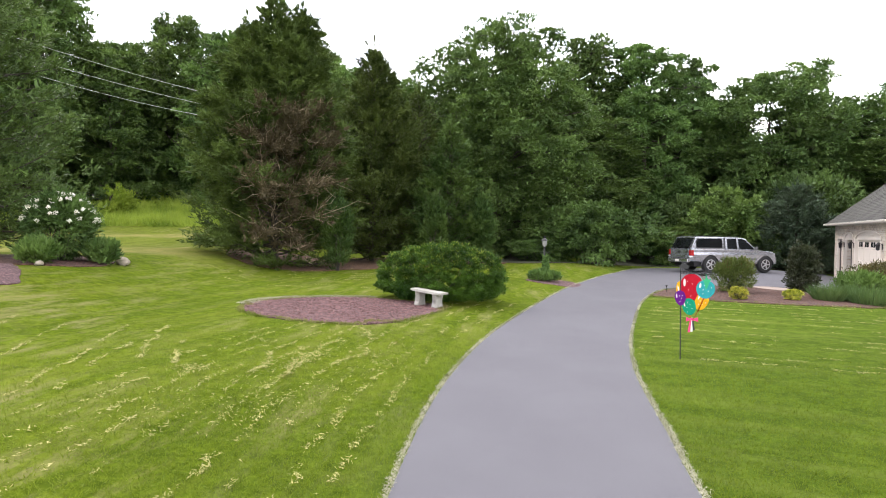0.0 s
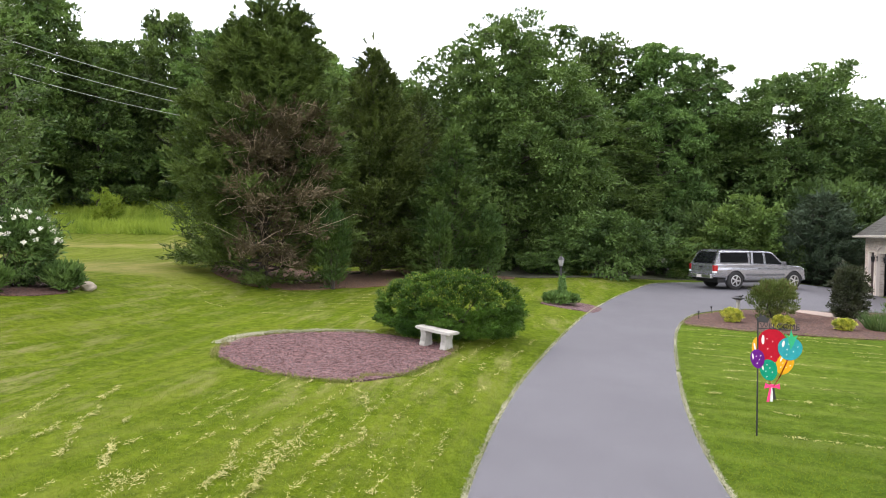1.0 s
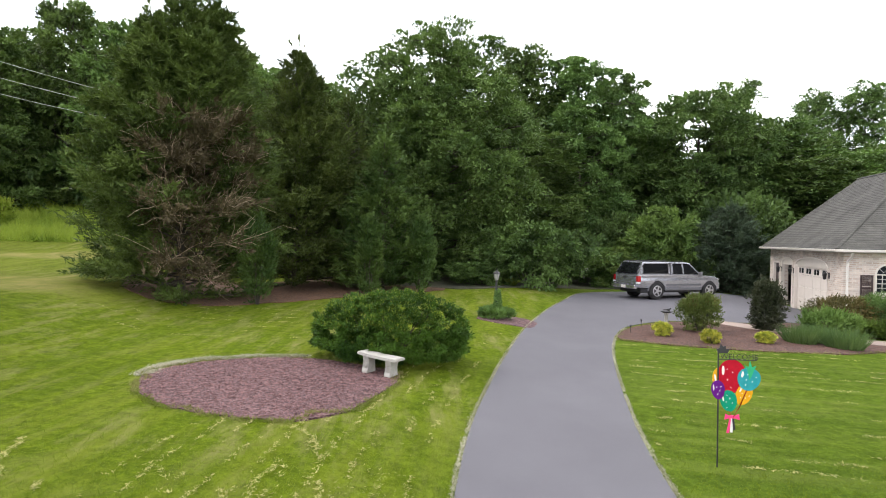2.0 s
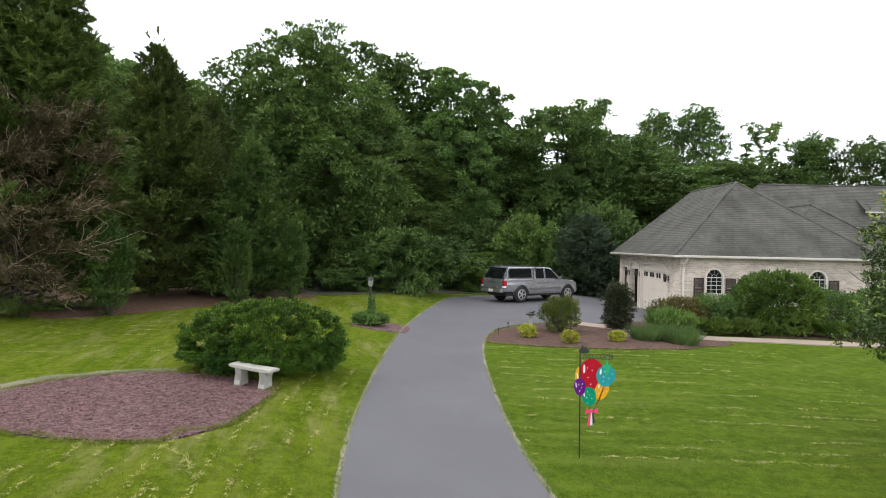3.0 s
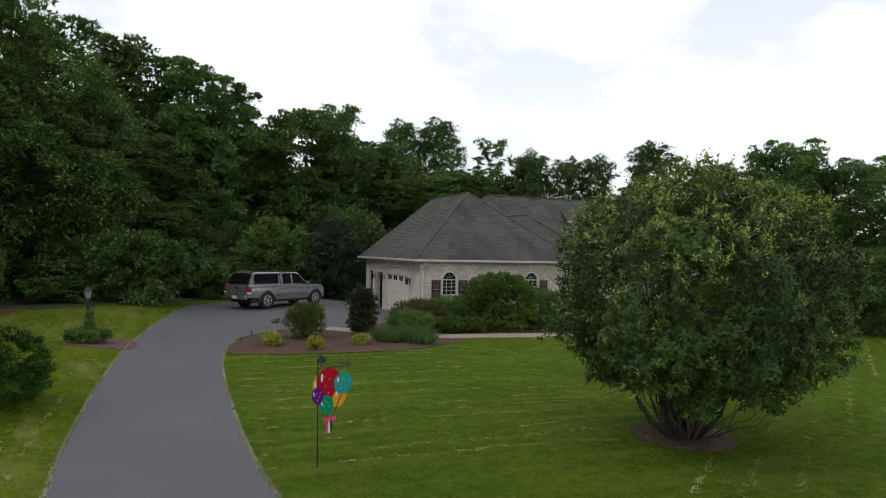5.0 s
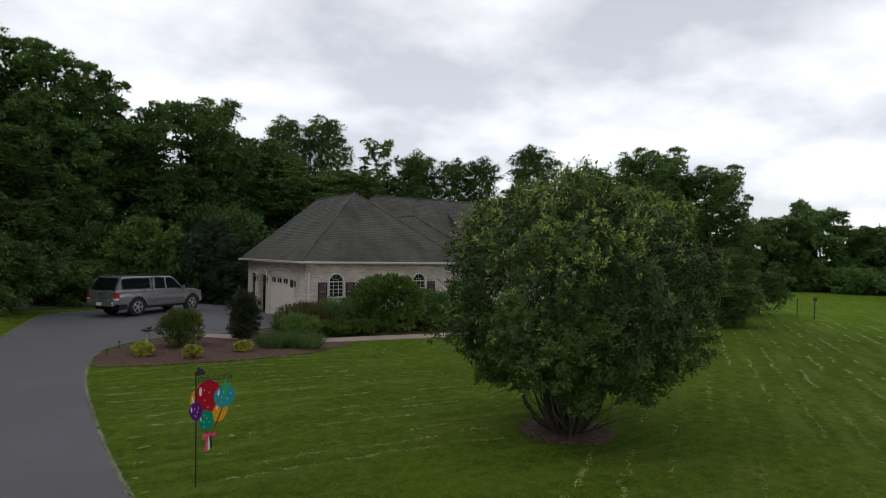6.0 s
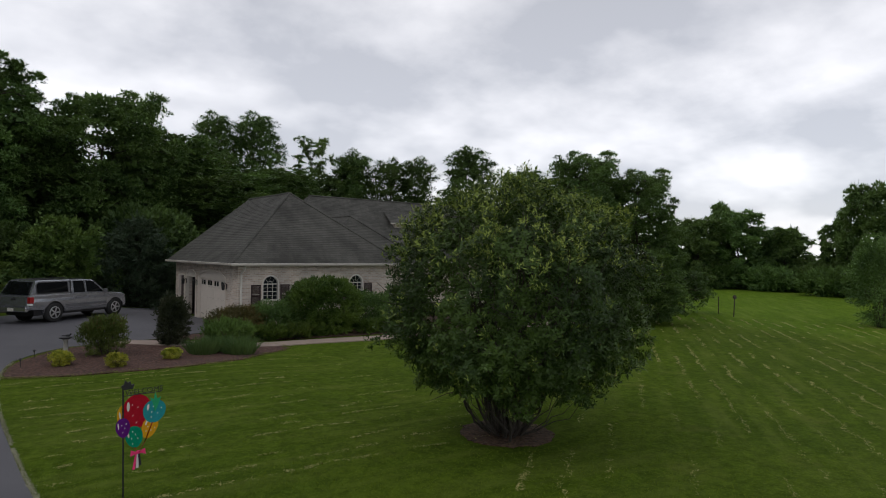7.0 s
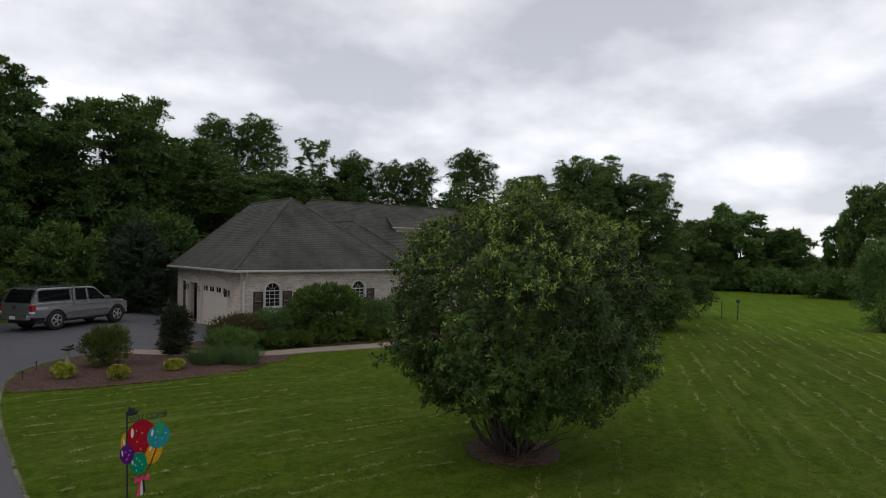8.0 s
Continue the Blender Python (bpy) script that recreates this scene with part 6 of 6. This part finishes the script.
part("finial", bm, BLACK, flag)
text = bpy.data.curves.new("welcome", "FONT")
text.body, text.size, text.extrude, text.align_x, text.offset = "WELCOME", 0.098, 0.002, "LEFT", -0.0006
word = new("welcome_sign", text)
word.parent, word.matrix_basis = flag, pose(0.0, 0, 1.425, 90, 0, 0)
text.materials.append(BLACK)
word["label"] = "black cut-out word over the flag"


def balloon(cx, cz, rx, rz, tilt, color, depth, name):
    mat = Mat(name, color, 0.55)
    mat.p.inputs["Specular IOR Level"].default_value = 0.08
    mat.color(mat.ramp(mat.noise(14, 3), (0.3, scaled(color, 0.88)), (0.7, scaled(color, 1.08))))
    bm = bmesh.new()
    a = np.linspace(0, 2 * math.pi, 28, endpoint=False)
    pts = [(rx * math.sin(t) * (1 + 0.10 * math.cos(t)), rz * math.cos(t)) for t in a]
    c, s = math.cos(radians(tilt)), math.sin(radians(tilt))
    pts = [(cx + c * x + s * z, cz - s * x + c * z) for x, z in pts]
    prism(bm, pts, "y", depth - 0.003, depth + 0.003)
    b = part("balloon", bm, mat.m, flag, name.replace("_", " ") + " balloon of printed cloth")
    bm = bmesh.new()
    g = [(cx + c * x + s * z, cz - s * x + c * z) for x, z in [(-0.62 * rx + 0.10 * rx * math.cos(t), 0.35 * rz + 0.28 * rz * math.sin(t)) for t in np.linspace(0, 2 * math.pi, 12, endpoint=False)]]
    prism(bm, g, "y", depth - 0.006, depth - 0.0035)
    for k in range(5):
        a, q = 2.4 * k + cx * 9, 0.25 + 0.1 * k
        x, z = q * rx * math.cos(a), q * rz * math.sin(a)
        prism(bm, [(cx + x + dx, cz + z + dz) for dx, dz in ((-0.005, -0.008), (0.004, -0.006), (0.006, 0.008), (-0.003, 0.006))], "y", depth - 0.006, depth - 0.0035)
    tagged(part("printed_shine", bm, WHITE, b), kind="stuff")


balloon(0.02, 1.12, 0.10, 0.19, -10, (0.58, 0.31, 0.015), 0.012, "yellow")
balloon(0.15, 1.20, 0.175, 0.22, 0, (0.36, 0.008, 0.020), 0.004, "red")
balloon(0.365, 1.17, 0.145, 0.15, 8, (0.02, 0.25, 0.27), -0.006, "turquoise")
balloon(-0.02, 1.02, 0.085, 0.125, -8, (0.10, 0.010, 0.16), -0.010, "purple")
balloon(0.31, 0.97, 0.10, 0.145, 20, (0.62, 0.30, 0.012), 0.0, "orange_yellow")
balloon(0.12, 0.88, 0.105, 0.14, -12, (0.0, 0.22, 0.12), -0.002, "green")
bm = bmesh.new()
prism(bm, [(0.34, 1.29), (0.30, 1.36), (0.355, 1.33), (0.37, 1.42), (0.40, 1.33), (0.45, 1.35), (0.42, 1.28), (0.40, 1.22), (0.37, 1.16)], "y", -0.014, -0.010)
green_bow = plain("green_cloth", (0.0, 0.30, 0.12), 0.6, grain=20)
part("green_bow", bm, green_bow, flag, "green cloth bow")
PINK = plain("pink_ribbon_cloth", (0.75, 0.03, 0.16), 0.7, grain=20)
bm = bmesh.new()
for s in (-1, 1):
    prism(bm, [(0.17, 0.67), (0.17 + s * 0.085, 0.71), (0.17 + s * 0.095, 0.635)], "y", -0.008, 0.004)
prism(bm, [(0.145, 0.655), (0.195, 0.655), (0.195, 0.695), (0.145, 0.695)], "y", -0.012, 0.006)
part("bow", bm, PINK, flag, "pink ribbon bow")
for x0, x1, z1, mt in ((0.15, 0.12, 0.46, PINK), (0.18, 0.20, 0.50, BLACK), (0.165, 0.165, 0.47, LENS)):
    bm = bmesh.new()
    prism(bm, [(x0 - 0.012, 0.66), (x0 + 0.012, 0.66), (x1 + 0.016, z1), (x1 - 0.016, z1)], "y", -0.004, 0.002)
    part("ribbon_tail", bm, mt, flag)
vs, fs = tube_arrays([[(0.34, -0.01, 1.03, 0.007), (0.26, -0.01, 0.82, 0.007), (0.18, -0.01, 0.67, 0.007)], [(0.12, -0.008, 0.75, 0.004), (0.17, -0.008, 0.67, 0.004)]], 5)
raw("strings", vs, fs, TAILRED, flag)

# ---------------------------------------------------------------- lamp post, birdbath, path lights
lamp = thing("lamp_post", pose(-3.52, 21.52, 0.31, 0, 0, 10), "black lamp post with a glass lantern and climbing plant", "lamp post")
lamp.scale = (0.86, 0.86, 0.86)
bm = bmesh.new()
lathe(bm, [(0.07, -0.05), (0.07, 0.25), (0.045, 0.30), (0.038, 1.32), (0.055, 1.36), (0.05, 1.40)], 12)
part("post", bm, BLACK, lamp)
boxed("cross_arm", -0.2, 0.2, -0.012, 0.012, 1.16, 1.185, BLACK, lamp)
bm = bmesh.new()
lathe(bm, [(0.05, 1.40), (0.075, 1.43), (0.11, 1.64)], 6)
part("lantern_glass", bm, GLASSDIM, lamp, "dusty lantern glass")
bm = bmesh.new()
lathe(bm, [(0.13, 1.64), (0.12, 1.67), (0.05, 1.74), (0.015, 1.76), (0.02, 1.80), (0.005, 1.84)], 6)
part("lantern_roof", bm, BLACK, lamp)
rng = np.random.default_rng(8)
n = 900
a, z = rng.uniform(0, 6.28, n), rng.uniform(0.1, 1.05, n)
pp = np.stack([(0.07 + 0.16 * (1.1 - z) * rng.uniform(0, 1, n)) * np.cos(a) + 0.06, (0.07 + 0.16 * (1.1 - z) * rng.uniform(0, 1, n)) * np.sin(a), z], 1)
v, f = leaf_arrays(rng, pp, rng.normal(size=(n, 3)), rng.normal(size=(n, 3)), 0.09, 0.06)
raw("climbing_plant", v, f, LEAF_OAK, lamp)

bath = thing("birdbath", pose(1.72, 22.51, 0.11, 0, 0, 0), "pale stone birdbath with a dark metal bird on its rim", "birdbath")
bath.scale = (0.92, 0.92, 0.92)
bm = bmesh.new()
lathe(bm, [(0.15, 0.0), (0.15, 0.04), (0.09, 0.10), (0.055, 0.30), (0.06, 0.48), (0.10, 0.54)], 16)
part("pedestal", bm, STONE, bath, smooth=True)
bm = bmesh.new()
lathe(bm, [(0.08, 0.53), (0.17, 0.56), (0.20, 0.59), (0.19, 0.60), (0.15, 0.58), (0.02, 0.57)], 20)
part("bowl", bm, BLACK, bath, "dark shallow bowl", smooth=True)
bm = bmesh.new()
for c, r in (((0.06, 0, 0.645), (0.075, 0.035, 0.035)), ((0.13, 0, 0.685), (0.03, 0.025, 0.025)), ((-0.05, 0, 0.65), (0.07, 0.03, 0.012))):
    q = bmesh.ops.create_icosphere(bm, subdivisions=2, radius=1.0)["verts"]
    bmesh.ops.scale(bm, vec=r, verts=q)
    bmesh.ops.translate(bm, vec=c, verts=q)
part("ornament", bm, BLACK, bath, "small dark cast ornament")


def path_light(x, y):
    t = thing("path_light", put(x, y, 0, 0.02), "small dark stake light at the driveway's edge", "path light", "path lights")
    bm = bmesh.new()
    lathe(bm, [(0.008, -0.1), (0.008, 0.17), (0.02, 0.18), (0.02, 0.21), (0.055, 0.215), (0.01, 0.25)], 10)
    part("stake", bm, BLACK, t)


path_light(0.56, 21.22)
path_light(0.97, 22.46)
feeder = thing("bird_house", pose(33.37, 19.03, -0.10, 0, 4, 0), "small bird house on a leaning post", "bird house")
boxed("post", -0.022, 0.022, -0.022, 0.022, -0.1, 1.0, BARK, feeder)
bm = bmesh.new()
prism(bm, [(-0.08, 1.0), (0.08, 1.0), (0.08, 1.12), (0, 1.2), (-0.08, 1.12)], "y", -0.07, 0.07)
part("box", bm, BARK, feeder)

stake = thing("garden_stake", pose(34.33, 20.42, -0.10), "thin dark stake standing on the far lawn", "stake")
boxed("post", -0.018, 0.018, -0.018, 0.018, -0.1, 0.95, BARK, stake)
boxed("cap", -0.03, 0.03, -0.03, 0.03, 0.95, 0.99, BARK, stake)

# ---------------------------------------------------------------- stones of the flower bed edge
def boulder(x, y, r, seed, label):
    rng = np.random.default_rng(seed)
    bm = bmesh.new()
    bmesh.ops.create_icosphere(bm, subdivisions=3, radius=r)
    for v in bm.verts:
        v.co *= 1 + 0.35 * noise.noise(v.co / r * 1.3 + Vector((seed, 0, 0)))
        v.co.z *= 0.7
    ob = part("edging_stone", bm, FIELDSTONE, smooth=True)
    ob.matrix_world = put(x, y, seed * 40, r * 0.45)
    return tagged(ob, label, "stone", "edging stones")


boulder(-14.36, 13.53, 0.19, 3, "pale rounded stone at the corner of the bed")
for k, (x, y) in enumerate(((-14.60, 13.14), (-14.32, 10.93), (-15.38, 9.94))):
    boulder(x, y, 0.10, 10 + k, "pale flat stone edging the flower bed")

# ---------------------------------------------------------------- overhead cables
CABLES = [((-35.5, 25.9, 13.45), (-29.5, 32.9, 11.72)), ((-35.5, 25.9, 12.50), (-29.8, 32.4, 10.96)), ((-35.0, 26.5, 11.46), (-30.4, 31.9, 10.27))]
for a, b in CABLES:
    a, b = np.array(a), np.array(b)
    pts = [(*(a + (b - a) * s - [0, 0, 0.5 * math.sin(math.pi * (s + 0.8) / 2.6)]), 0.014) for s in np.linspace(-0.8, 1.8, 24)]
    vs, fs = tube_arrays([pts], 6)
    tagged(raw("power_cable", vs, fs, CABLE), "pale overhead power cable running into the trees", "cable", "power cables")

# ---------------------------------------------------------------- grass, clippings and meadow
def inside(poly, p):
    x, y = p[:, 0], p[:, 1]
    c = np.zeros(len(p), bool)
    q = np.roll(poly, 1, 0)
    for (x1, y1), (x2, y2) in zip(poly, q):
        hit = ((y1 > y) != (y2 > y)) & (x < (x2 - x1) * (y - y1) / (y2 - y1 + 1e-12) + x1)
        c ^= hit
    return c


BEDS = [drive_outline, closed_curve(GRAVEL_LINE), closed_curve(BED_LINE), np.vstack([WALK_A, WALK_B])]


def on_lawn(p):
    ok = np.ones(len(p), bool)
    for b in BEDS:
        ok &= ~inside(b, p)
    return ok


def lifted(p):
    return np.column_stack([p, np.vectorize(ground_z)(p[:, 0], p[:, 1])])


rng = np.random.default_rng(17)
n = 150000
d = 1.2 + 13.0 * rng.beta(1.5, 2.6, n)
a = rng.normal(radians(-8), radians(46), n)
p = np.stack([-0.8 - d * np.sin(a), 1.0 + d * np.cos(a)], 1)
p = p[on_lawn(p)]
n = len(p)
v, f = leaf_arrays(rng, lifted(p), rng.normal(scale=0.6, size=(n, 3)) + [0, 0, 0.55], rng.normal(scale=0.5, size=(n, 3)) + [0, 0, 1], rng.uniform(0.03, 0.055, n), 0.008)
tagged(raw("grass", v, f, GRASS), "short mown green grass blades", "grass", kind="stuff")


def row(points, n, spread, gaps=1.2, seed=0, keep=0.0):
    """Clippings dropped in a lumpy, broken, slightly wandering line."""
    r = np.random.default_rng(seed)
    c = open_curve(points, 12)
    lumps = max(4, n // 4)
    s = r.uniform(0, len(c) - 1.001, lumps)
    i = s.astype(int)
    d = c[i + 1] - c[i]
    q = c[i] + d * (s - i)[:, None]
    w = np.array([noise.noise(Vector((x * 1.7, y * 1.7, seed + 50))) + 0.5 * noise.noise(Vector((x * 6, y * 6, seed))) for x, y in q])
    q = q + unit(np.column_stack([-d[:, 1], d[:, 0]])) * w[:, None] * 0.10
    ok = np.array([noise.noise(Vector((x * gaps, y * gaps, seed))) + 0.6 * noise.noise(Vector((x * gaps * 3, y * gaps * 3, seed))) for x, y in q]) > keep
    q = q[ok]
    if not len(q):
        return np.zeros((0, 2))
    k = r.integers(0, len(q), int(n * len(q) / lumps))
    return q[k] + r.normal(scale=spread * 0.55, size=(len(k), 2))


lines = []
# beside the drive
for k in range(10):
    off = 0.50 + 0.36 * k
    c = drive_l[10:48:6] + np.array([-off, 0.0])
    lines.append(row(c, 1600, 0.04, 1.0, 30 + k, -0.12 + 0.04 * (k % 3)))
# dry strip along the far edge of the gravel bed
strip = row([(-8.75, 11.9), (-8.82, 12.6), (-8.45, 13.25), (-7.6, 13.9), (-6.6, 14.2)], 14000, 0.15, 0.8, 300, -0.7)
# turns in front of the gravel bed, and lanes towards the side bed
for k, c in enumerate(([(-5.66, 8.18), (-4.79, 7.39), (-4.33, 6.70), (-4.12, 6.05)], [(-5.45, 8.58), (-4.56, 7.77), (-3.91, 6.83), (-3.78, 6.22)], [(-4.70, 9.84), (-4.00, 9.11), (-3.58, 7.98), (-3.52, 7.19)], [(-5.36, 4.46), (-6.27, 5.67), (-7.00, 6.92)], [(-5.66, 4.07), (-6.33, 5.14), (-7.34, 6.61), (-8.87, 8.93)], [(-5.94, 6.11), (-6.84, 7.19), (-7.74, 8.43)], [(-5.29, 6.04), (-6.41, 7.32)], [(-6.45, 3.59), (-7.52, 5.09), (-9.24, 7.63)], [(-7.12, 3.40), (-8.49, 5.25), (-10.09, 7.37)], [(-3.73, 6.13), (-4.07, 7.15), (-4.31, 8.68)])):
    lines.append(row(c, 700, 0.04, 1.1, 210 + k, -0.22))
for x, y, sx, sy, m in ((-4.87, 5.90, 0.12, 0.12, 260), (-3.99, 7.00, 0.1, 0.45, 420), (-3.25, 5.26, 0.25, 0.6, 300), (-3.05, 7.50, 0.2, 0.7, 300), (-3.99, 4.57, 0.3, 0.5, 260)):
    lines.append(np.column_stack([rng.normal(x, sx, m), rng.normal(y, sy, m)]))
for k in range(16):
    y0 = 10.6 + 0.66 * k
    lines.append(row([(0.2, y0 + 0.1), (3.5, y0 - 0.2 * (k % 3)), (6.5, y0 - 0.3), (8.6, y0 - 0.5)], 1500, 0.05, 1.1, 60 + k, 0.02))
for k in range(30):
    # straight lanes across the wide lawn, half a metre and more apart
    o = np.array([9.2, 4.0]) + np.array([0.581, -0.814]) * (0.62 * (k - 9))
    e = np.array([0.814, 0.581])
    lines.append(row([o + e * s for s in (-2.0, 6.0, 14.0, 22.0, 27.0)], 5600, 0.05, 0.55, 90 + k, -0.02 + 0.05 * (k % 3)))
for k in range(9):
    y0 = 14.8 + 0.80 * k
    lines.append(row([(-14.6, y0 + 1.7), (-10.6, y0 + 0.9), (-7.0, y0 + 1.4), (-3.0, y0 + 0.9)], 1100, 0.05, 0.9, 120 + k, 0.05))
p = np.concatenate(lines)
p = p[on_lawn(p)]
p = p[p[:, 1] < 34]
# the lines are fullest far out on the wide lawn and sparse near the large shrub
p = p[rng.uniform(size=len(p)) < np.where(p[:, 0] > 6, np.clip((p[:, 0] - 7) * 0.09, 0.22, 1.0), 0.72)]
n = len(p)
v, f = leaf_arrays(rng, lifted(p) + [0, 0, 0.025], rng.normal(size=(n, 3)) * [1, 1, 0.35], rng.normal(scale=0.4, size=(n, 3)) + [0, 0, 1], rng.uniform(0.022, 0.055, n), rng.uniform(0.006, 0.013, n))
tagged(raw("clippings", v, f, STRAW), "pale dry grass clippings in broken mowing lines", "clippings", kind="stuff")
n = len(strip)
v, f = leaf_arrays(rng, lifted(strip) + [0, 0, 0.025], rng.normal(size=(n, 3)) * [1, 1, 0.35], rng.normal(scale=0.4, size=(n, 3)) + [0, 0, 1], rng.uniform(0.03, 0.06, n), 0.012)
tagged(raw("dry_strip", v, f, FRINGE), "dry tan grass along the back edge of the gravel", "dry grass", kind="stuff")
# dry fringe along the driveway
rim = []
for c, s in ((drive_l, -1), (drive_r[30:], 1)):
    i = rng.uniform(0, len(c) - 1.001, 17000)
    j = i.astype(int)
    q = c[j] + (c[j + 1] - c[j]) * (i - j)[:, None]
    keep = np.array([noise.noise(Vector((x * 2.3, y * 2.3, 4.0))) + 0.5 * noise.noise(Vector((x * 9, y * 9, 4.0))) + 0.35 * rng.normal() for x, y in q]) > -0.3
    q = q[keep]
    rim.append(q + rng.normal(scale=0.012, size=q.shape) + np.abs(rng.normal(scale=0.022, size=(len(q), 1))) * [s, 0] + [s * 0.01, 0])
p = np.concatenate(rim)
p = p[p[:, 1] < 36]
n = len(p)
v, f = leaf_arrays(rng, lifted(p) + [0, 0, 0.022], rng.normal(size=(n, 3)) * [1, 1, 0.5], rng.normal(scale=0.4, size=(n, 3)) + [0, 0, 1], rng.uniform(0.015, 0.045, n), 0.009)
tagged(raw("edge_grass", v, f, FRINGE), "pale dry grass fringe along the asphalt edge", "dry grass", kind="stuff")
# grass that leans over the edges of the beds
rim = []
for c, m_ in ((closed_curve(GRAVEL_LINE), 5000), (closed_curve(BED_LINE), 3000)):
    i = rng.uniform(0, len(c) - 0.001, m_)
    j = i.astype(int)
    q = c[j] + (np.roll(c, -1, 0)[j] - c[j]) * (i - j)[:, None]
    w = np.array([noise.noise(Vector((x * 1.4, y * 1.4, 8.0))) + 0.7 * noise.noise(Vector((x * 5, y * 5, 8.0))) for x, y in q])
    mid = c.mean(0)
    rim.append(q + unit(mid - q) * (np.clip(w, -0.1, 1) * 0.32 - 0.05 + rng.normal(scale=0.05, size=len(q)))[:, None])
p = np.concatenate(rim)
p = p[~inside(drive_outline, p)]
n = len(p)
v, f = leaf_arrays(rng, lifted(p) + [0, 0, 0.015], rng.normal(scale=0.6, size=(n, 3)) + [0, 0, 0.5], rng.normal(scale=0.5, size=(n, 3)) + [0, 0, 1], rng.uniform(0.04, 0.08, n), 0.012)
tagged(raw("bed_edge_grass", v, f, MIXED), "ragged green and dry grass along the edges of the beds", "grass", kind="stuff")
# loose stones on the gravel bed
n = 17000
p = np.stack([rng.uniform(-8.8, -3.9, n), rng.uniform(9.8, 14.3, n)], 1)
p = p[inside(closed_curve(GRAVEL_LINE), p)]
n = len(p)
corner = np.array([[1, 0, 0], [-0.5, 0.87, 0], [-0.5, -0.87, 0], [0.1, 0.1, 0.7]])
sz = rng.uniform(0.009, 0.021, n)[:, None, None]
turn = rng.uniform(0, 6.28, n)
rot = np.zeros((n, 3, 3))
rot[:, 0, 0], rot[:, 0, 1], rot[:, 1, 0], rot[:, 1, 1], rot[:, 2, 2] = np.cos(turn), -np.sin(turn), np.sin(turn), np.cos(turn), 1
v = np.einsum("nij,kj->nki", rot, corner) * sz + rng.normal(scale=0.004, size=(n, 4, 3)) + (lifted(p) + [0, 0, 0.022])[:, None]
k = 4 * np.arange(n)[:, None]
f = np.concatenate([k + [0, 1, 3], k + [1, 2, 3], k + [2, 0, 3]])
tagged(raw("gravel_stones", v.reshape(-1, 3), f, GRAVEL_STONE), "loose reddish crushed stones on the bed", "gravel", kind="stuff")

n = 64000
lat, dep = rng.uniform(-37, -8.5, n), rng.uniform(40, 60, n)
p = np.stack([0.945 * lat - 0.327 * dep, 0.327 * lat + 0.945 * dep], 1)
v, f = leaf_arrays(rng, lifted(p), rng.normal(scale=0.55, size=(n, 3)) + [0, 0, 0.9], rng.normal(size=(n, 3)), rng.uniform(0.25, 0.95, n) * np.array([0.7 + 0.7 * abs(noise.noise(Vector((x * 0.5, y * 0.5, 2.0)))) for x, y in p]), 0.08)
tagged(raw("meadow", v, f, LEAF_MEADOW), "tall yellow-green meadow growth on the slope", "meadow", kind="stuff")
bush("sapling", put(-37.8, 34.8), 1.0, 1.0, 2.0, 141, 4500, 0.18, LEAF_MEADOW, "bright green sapling in the meadow", lumps=0.45, upright=0.8, seat=0.4, flip_share=0.15)
